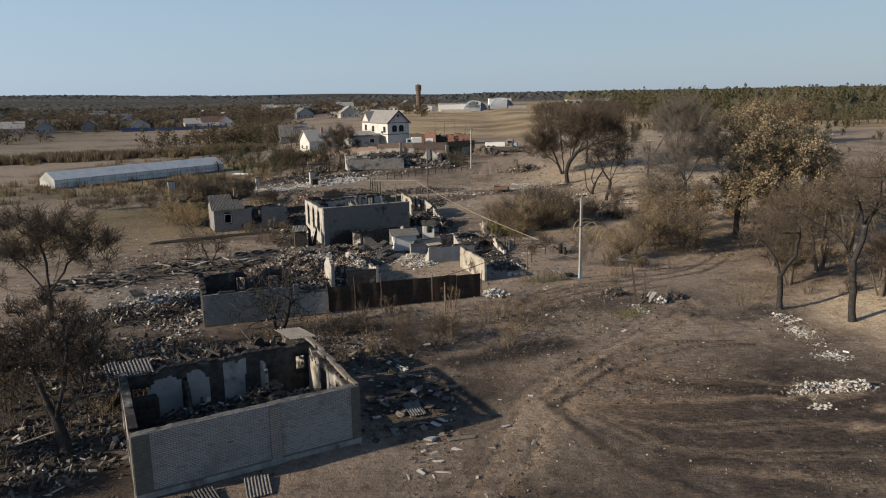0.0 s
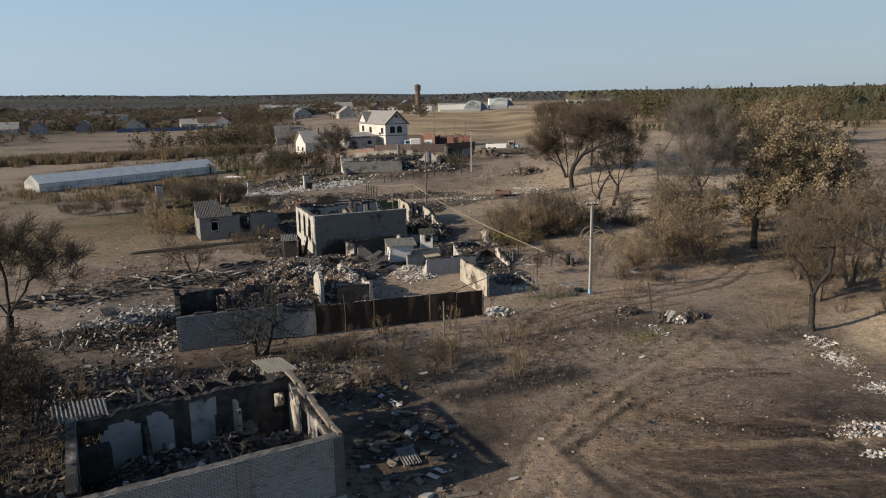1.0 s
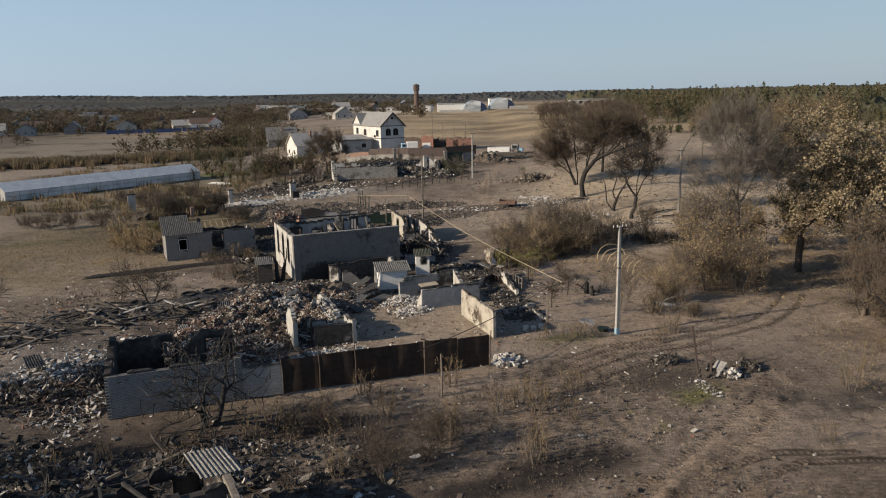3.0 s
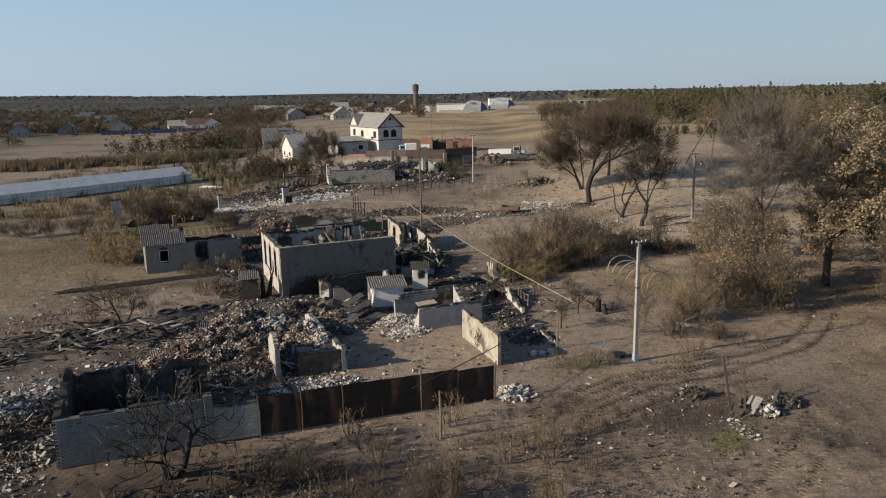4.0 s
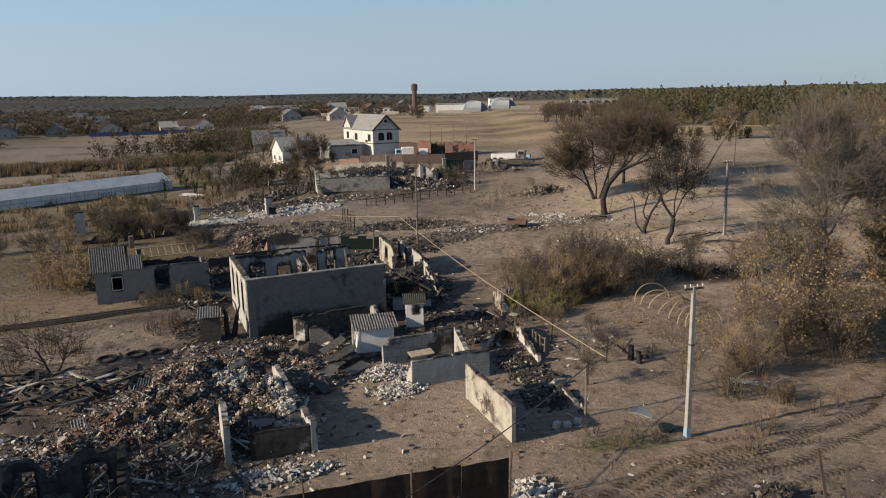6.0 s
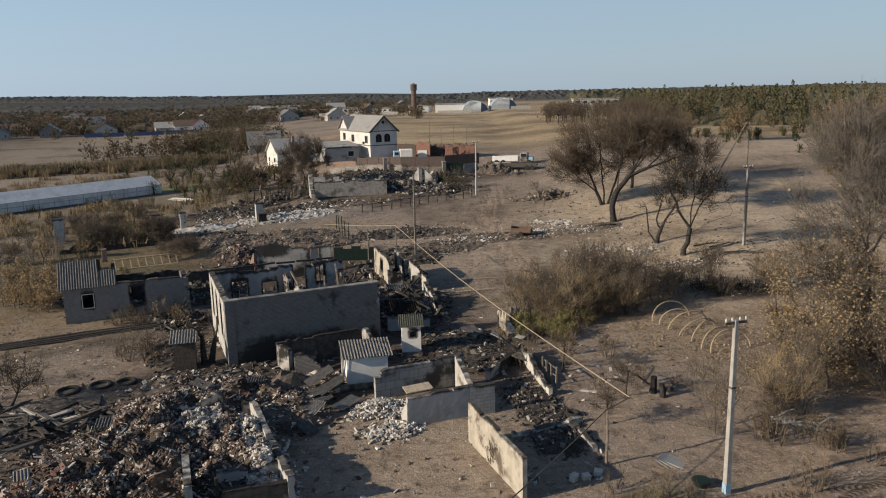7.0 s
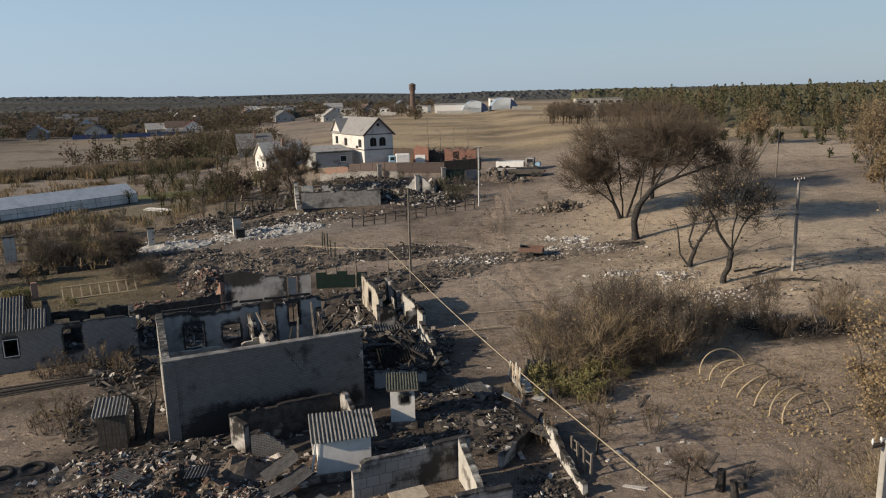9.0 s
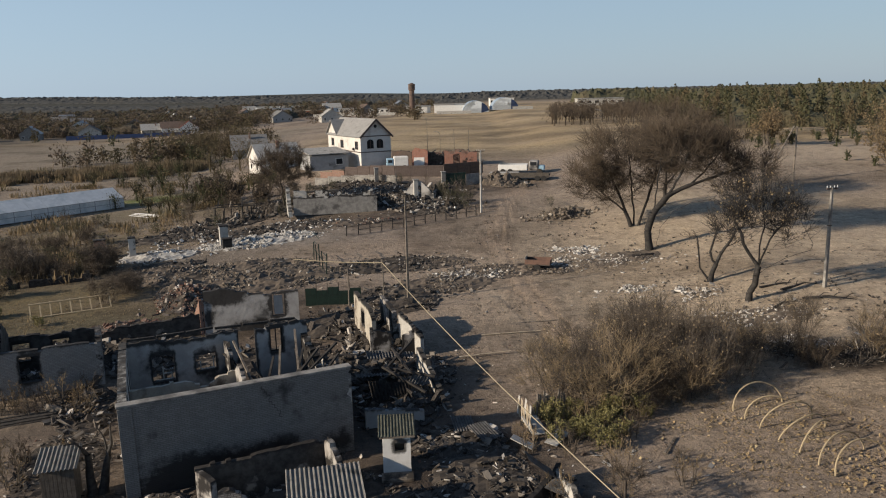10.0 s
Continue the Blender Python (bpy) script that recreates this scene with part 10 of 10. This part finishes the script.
def garages():
    """Burnt-out garages of orange brick behind the yard fence, with wrecks beside them."""
    h = empty_house("burnt_garage", -3.5, 196.5, "row of burnt garages with broken orange brick walls", "garage", "")
    z = ground_z(-3.5, 196.5)
    ruin(h, "front_wall", (-13.0, 198.2), (-9.2, 196.6), [(0, 3.0), (2.5, 3.1), (4.1, 2.7)], 0.35, M["rust"], (), 0.15, 201, z)
    ruin(h, "front_wall", (-9.1, 196.4), (-6.3, 196.2), [(0, 2.9), (0.6, 3.6), (1.6, 3.3), (2.8, 3.2)], 0.35, M["brick_orange"], (), 0.2, 202, z, rim=0.3)
    part("door", box(0.3, 2.2, -0.06, -0.01, 0, 1.7, None, 0.01), M["white_paint"], h, "pale metal garage door", rel(h, -9.1, 196.4, z, -4))
    ruin(h, "back_wall", (-6.3, 198.4), (-3.3, 198.4), [(0, 2.6), (1.0, 2.9), (1.8, 2.0), (3.0, 2.4)], 0.35, M["char_plaster"], (), 0.4, 203, z)
    ruin(h, "side_wall", (-6.3, 196.4), (-6.3, 202.0), [(0, 3.0), (5.6, 2.6)], 0.35, M["rust"], (), 0.3, 204, z)
    ruin(h, "front_wall", (-3.2, 196.2), (2.6, 196.8), [(0, 2.9), (1.2, 2.5), (2.0, 2.7), (4.0, 2.3), (4.6, 2.7), (5.8, 2.3)], 0.35, M["brick_orange"], ((1.6, 2.6, 0, 1.9),), 0.3, 205, z, rim=0.3)
    ruin(h, "side_wall", (2.6, 196.8), (2.8, 202.0), [(0, 2.6), (5.2, 2.2)], 0.35, M["brick_orange"], (), 0.3, 206, z)
    ruin(h, "back_wall", (2.8, 202.0), (-9.2, 201.6), [(0, 2.4), (4, 2.9), (8, 2.3), (12, 2.8)], 0.35, M["brick_red"], (), 0.4, 207, z)
    for k in range(7):
        part("fallen_rafter", box(-0.07, 0.07, 0, 4.6, 0, 0.14, None, 0.01), M["char"], h, "", rel(h, -5.8 + 1.2 * k, 196.8, z + 2.2 - 0.2 * (k % 3), -10 + 7 * (k % 4), 4 - 6 * (k % 2)))
    c = thing("delivery_van", place(-12.2, 193.4, 0, 8), "small van with a white body and blue cab by the house", "van", "")
    part("body", box(0, 2.6, 0, 1.8, 0.45, 2.2, None, 0.12), M["white_paint"], c)
    part("cab", box(-1.3, -0.02, 0.05, 1.75, 0.4, 1.9, None, 0.14), M["blue_pale"], c, "pale blue cab")
    part("windscreen", box(-1.33, -1.29, 0.2, 1.6, 1.15, 1.7, None, 0.005), M["glass_dark"], c)
    part("side_window", box(-1.0, -0.3, 0.02, 0.06, 1.15, 1.65, None, 0.005), M["glass_dark"], c)
    for wx in (-0.7, 1.9):
        for wy in (0.1, 1.7):
            bm = bmesh.new()
            add_tube(bm, [Vector((wx, wy - 0.1, 0.36)), Vector((wx, wy + 0.1, 0.36))], [0.36, 0.36], 14)
            part("wheel", bm, M["rubber"], c)
    for k, (x, y, zz) in enumerate(((3.9, 179.8, 0), (4.2, 180.2, 0.42))):
        sl = thing("concrete_slab", place(x, y, zz, -8), "stacked pale concrete floor slab", "slab", "slab pile")
        part("slab", box(0, 5.2 - k * 0.5, 0, 2.2, 0, 0.4, None, 0.03), M["concrete"], sl)
    t = thing("flatbed_trailer", place(7.4, 177.2, 0, -12), "long low flatbed trailer scorched nearly black", "trailer")
    part("bed", box(0, 6.0, 0, 2.2, 0.7, 0.95, None, 0.03), M["char"], t)
    part("side_board", box(0, 6.0, -0.05, -0.005, 0.5, 1.3, None, 0.01), M["wood_dark"], t)
    for wx in (1.0, 4.2, 5.2):
        bm = bmesh.new()
        add_tube(bm, [Vector((wx, -0.12, 0.42)), Vector((wx, 0.2, 0.42))], [0.42, 0.42], 14)
        part("wheel", bm, M["rubber"], t)
    t = thing("truck_wreck", place(7.0, 184.0, 0, -10), "burnt-out truck with a battered white cargo box", "truck")
    part("cargo_box", box(-1.2, 3.6, 0, 2.2, 0.6, 1.6, None, 0.06), M["white_paint"], t)
    part("tarpaulin", wavy(4.6, 2.1, 0.5, 0.09, 0.1, 0.2, 9), M["slate_pale"], t, "torn pale tarpaulin", pose(-1.1, 0.05, 1.72, 0, 3, 0))
    part("cab", box(3.9, 5.4, 0.1, 2.1, 0.7, 2.2, None, 0.14), M["plaster_smoky"], t)
    part("bonnet", box(5.42, 6.4, 0.25, 1.95, 0.6, 1.4, None, 0.12), M["blue_pale"], t)
    part("side_window", box(4.1, 5.1, 0.06, 0.095, 1.45, 2.0, None, 0.005), M["glass_dark"], t)
    for wx in (-0.4, 0.8, 5.6):
        bm = bmesh.new()
        add_tube(bm, [Vector((wx, -0.1, 0.45)), Vector((wx, 0.2, 0.45))], [0.45, 0.45], 14)
        part("wheel", bm, M["char"], t)
    g = empty_house("outbuilding_ruin", -6.0, 163.8, "broken grey gable of a burnt shed with a white post", "ruin")
    z = ground_z(-6.0, 163.8)
    ruin(g, "gable_wall", (-8.4, 164.4), (-4.2, 163.6), [(0, 1.2), (1.2, 2.6), (2.2, 2.9), (3.2, 2.0), (4.3, 0.9)], 0.3, M["plaster_smoky"], ((1.6, 2.4, 0.0, 1.6),), 0.3, 211, z)
    ruin(g, "side_wall", (-4.2, 163.6), (-3.2, 168.0), [(0, 0.9), (2, 1.4), (4.5, 0.7)], 0.3, M["plaster_burnt"], (), 0.3, 212, z)


garages()


def works():
    """The farm works on the far side of the field, with its water tower."""
    def hall(x, y, w, d, hh, wall, roof, label, turn=0.0, windows=0):
        h = thing("works_hall", place(x, y, -0.2, turn), label, "hall", "works halls")
        part("wall", box(0, w, 0, d, 0, hh, None, 0.05), wall, h)
        part("roof", box(-0.4, w + 0.4, -0.4, d + 0.4, hh, hh + 0.35, None, 0.05), roof, h)
        for k in range(windows):
            part("window", box(w * (k + 0.25) / windows, w * (k + 0.75) / windows, -0.06, -0.01, hh * 0.4, hh * 0.75), M["glass_dark"], h)
        return h

    hall(-34, 545, 15, 12, 4.2, M["white_paint"], M["slate"], "long low white works hall", 2)
    hall(-62, 560, 16, 10, 3.0, M["white_paint"], M["slate"], "low white works shed", 2, 5)
    hall(-82, 580, 14, 10, 3.2, M["plaster_white"], M["slate"], "low white works shed", 2, 4)
    hall(-16, 530, 19, 12, 5.2, M["white_paint"], M["slate"], "tall plain white works hall", 2)
    hall(-132, 590, 42, 12, 3.6, M["roof_orange"], M["plaster_cream"], "long orange-red livestock barn", 2, 10)
    hall(-160, 660, 36, 12, 6.0, M["white_paint"], M["slate"], "white ruined barn with many openings", 4, 9)
    hall(22, 640, 18, 14, 6.0, M["white_paint"], M["slate"], "pale two-storey works office", 2, 7)
    hall(75, 560, 30, 10, 4.5, M["plaster_white"], M["slate"], "pale works hall at the forest edge", 2, 6)
    for k in range(2):
        g = thing("arched_hangar", place(9.0 + 17.5 * k, 520, -0.2, 2), "arched pale blue metal hangar", "hangar", "arched hangars")
        bm = bmesh.new()
        prof = [(8 * math.cos(math.pi * i / 14), 7.2 * math.sin(math.pi * i / 14)) for i in range(15)]
        a = [bm.verts.new((px, 0, pz)) for px, pz in prof]
        b = [bm.verts.new((px, 22, pz)) for px, pz in prof]
        for i in range(14):
            bm.faces.new((a[i], a[i + 1], b[i + 1], b[i]))
        part("shell", bm, M["blue_metal"], g, "", None, True)
        bm = bmesh.new()
        bm.faces.new([bm.verts.new((px, 0.05, pz)) for px, pz in prof])
        bmesh.ops.solidify(bm, geom=bm.faces[:], thickness=0.1)
        part("end_wall", bm, M["hangar_white"], g)
        bm = bmesh.new()
        bm.faces.new([bm.verts.new((px, -0.08, pz * 0.96)) for px, pz in [(3.2, 0.1)] + [(max(px, 3.2), pz) for px, pz in prof[1:6]]])
        bmesh.ops.solidify(bm, geom=bm.faces[:], thickness=0.06)
        part("glazing", bm, M["blue_paint"], g, "dark blue glazed half of the end wall")
    for p, q in (((-150, 522), (-136, 521)), ((-88, 520), (-60, 518)), ((-52, 512), (-38, 511)), ((-14, 508), (6, 509)), ((30, 509), (42, 510))):
        long_wall("works_wall", p, q, 1.7, M["plaster_white"], "pale perimeter wall of the works", "wall", 6)
    t = thing("water_tower", place(-30.0, 540, -0.3), "round brown brick water tower with a wider tank", "tower")
    bm = bmesh.new()
    add_tube(bm, [Vector((0, 0, 0)), Vector((0, 0, 14.0))], [1.75, 1.6], 20)
    part("shaft", bm, M["tower_brick"], t)
    bm = bmesh.new()
    add_tube(bm, [Vector((0, 0, 14.0)), Vector((0, 0, 14.7)), Vector((0, 0, 17.6))], [1.6, 2.1, 2.1], 20)
    part("tank", bm, M["tower_brick"], t)
    bm = bmesh.new()
    add_tube(bm, [Vector((0, 0, 17.6)), Vector((0, 0, 17.9)), Vector((0, 0, 18.8))], [2.25, 2.25, 0.3], 20)
    part("roof", bm, M["roof_brown"], t)


works()


def greenhouse():
    """The long film greenhouse."""
    A, B = (-79.4, 149.0), (-56.1, 181.7)
    u, v, turn = ways(A, B)
    total = math.hypot(B[0] - A[0], B[1] - A[1])
    g = thing("greenhouse", pose(*A, ground_z(*A), 0, 0, turn), "long white film-covered greenhouse on a light frame", "greenhouse")
    W, wall_h, ridge = 6.0, 1.7, 3.2
    n = 16
    bay = total / n
    for k in range(n):
        x0, x1 = k * bay + 0.04, (k + 1) * bay - 0.04
        part("side_film", box(x0, x1, 0, 0.03, 0.15, wall_h), M["film"], g)
        for sgn, y0 in ((1, 0.0), (-1, W)):
            bm = bmesh.new()
            add_box(bm, x0 - 0.03, x1 + 0.03, 0, math.hypot(W / 2, ridge - wall_h), 0, 0.03)
            ang = math.degrees(math.atan2(ridge - wall_h, W / 2))
            part("roof_film", bm, M["film"], g, "", pose(0, y0, wall_h, sgn * ang, 0, 0) if sgn > 0 else pose(total, W, wall_h, ang, 0, 180))
        part("post", box(x0 - 0.07, x0 - 0.01, -0.04, 0.0, 0, wall_h + 0.05), M["grey_metal"], g)
    for z in (0.1, 0.9, 1.65):
        part("rail", box(0, total, -0.05, -0.005, z, z + 0.06), M["grey_metal"], g)
    for x0 in (0.0, total):
        bm = bmesh.new()
        bm.faces.new([bm.verts.new((x0, py, pz)) for py, pz in ((0, 0), (W, 0), (W, wall_h), (W / 2, ridge), (0, wall_h))])
        bmesh.ops.solidify(bm, geom=bm.faces[:], thickness=0.03)
        part("end_film", bm, M["film"], g)
    part("side_film", box(0, total, W - 0.03, W, 0, wall_h), M["film"], g)


greenhouse()


# ---- single bricks on the two nearest walls ----
def brick_mesh(w, h, d, bevel=0.006):
    bm = box(0, w, -d, 0.01, 0, h, None, bevel)
    me = bpy.data.meshes.new("brick")
    bm.to_mesh(me)
    bm.free()
    return me


def brick_skin(wall, length, height, skip, whole, seed):
    """Courses of bricks on a wall's outer face: a stretch as single parts, the rest joined."""
    rnd = random.Random(seed)
    me = brick_mesh(0.228, 0.068, 0.018)
    me.materials.append(BRICK_ONE)
    vs, fs, made = [], [], 0
    rows = int(height / 0.088)
    for r in range(rows):
        s = 0.02 + (0.125 if r % 2 else 0.0)
        while s < length - 0.24:
            z = 0.01 + r * 0.088
            if not any(a - 0.24 < s < b and c - 0.09 < z < d for a, b, c, d in skip) and rnd.random() > 0.003:
                proud = rnd.uniform(-0.005, 0.004)
                if whole[0] < s < whole[1] and whole[2] < z < whole[3] and made < 300:
                    ob = mesh_part("brick", me, None, wall, "", Matrix.Translation((s, proud, z)))
                    made += 1
                else:
                    k = len(vs)
                    vs += [(s + x, proud + y, z + q) for x, y, q in ((0, 0.01, 0), (0.228, 0.01, 0), (0.228, 0.01, 0.068), (0, 0.01, 0.068), (0.006, -0.018, 0.006), (0.222, -0.018, 0.006), (0.222, -0.018, 0.062), (0.006, -0.018, 0.062))]
                    fs += [(k + 4, k + 5, k + 6, k + 7), (k, k + 1, k + 5, k + 4), (k + 1, k + 2, k + 6, k + 5), (k + 2, k + 3, k + 7, k + 6), (k + 3, k, k + 4, k + 7)]
            s += 0.25
    rest = bpy.data.meshes.new("brickwork")
    rest.from_pydata(vs, [], fs)
    tagged(mesh_part("brickwork", rest, BRICK_REST, wall), kind="stuff")


brick_skin(FRONT_NEAR, 10.82, 3.08, ((6.3, 6.52, 0, 3), (-1, 0.55, 0, 3), (10.55, 10.9, 0, 3), (0, 11, 0, 0.28)), (6.8, 10.3, 0.3, 2.0), 1)
brick_skin(FRONT_SECOND, 7.35, 2.5, ((7.0, 7.4, 0, 3),), (2.4, 6.9, 0.3, 1.8), 2)
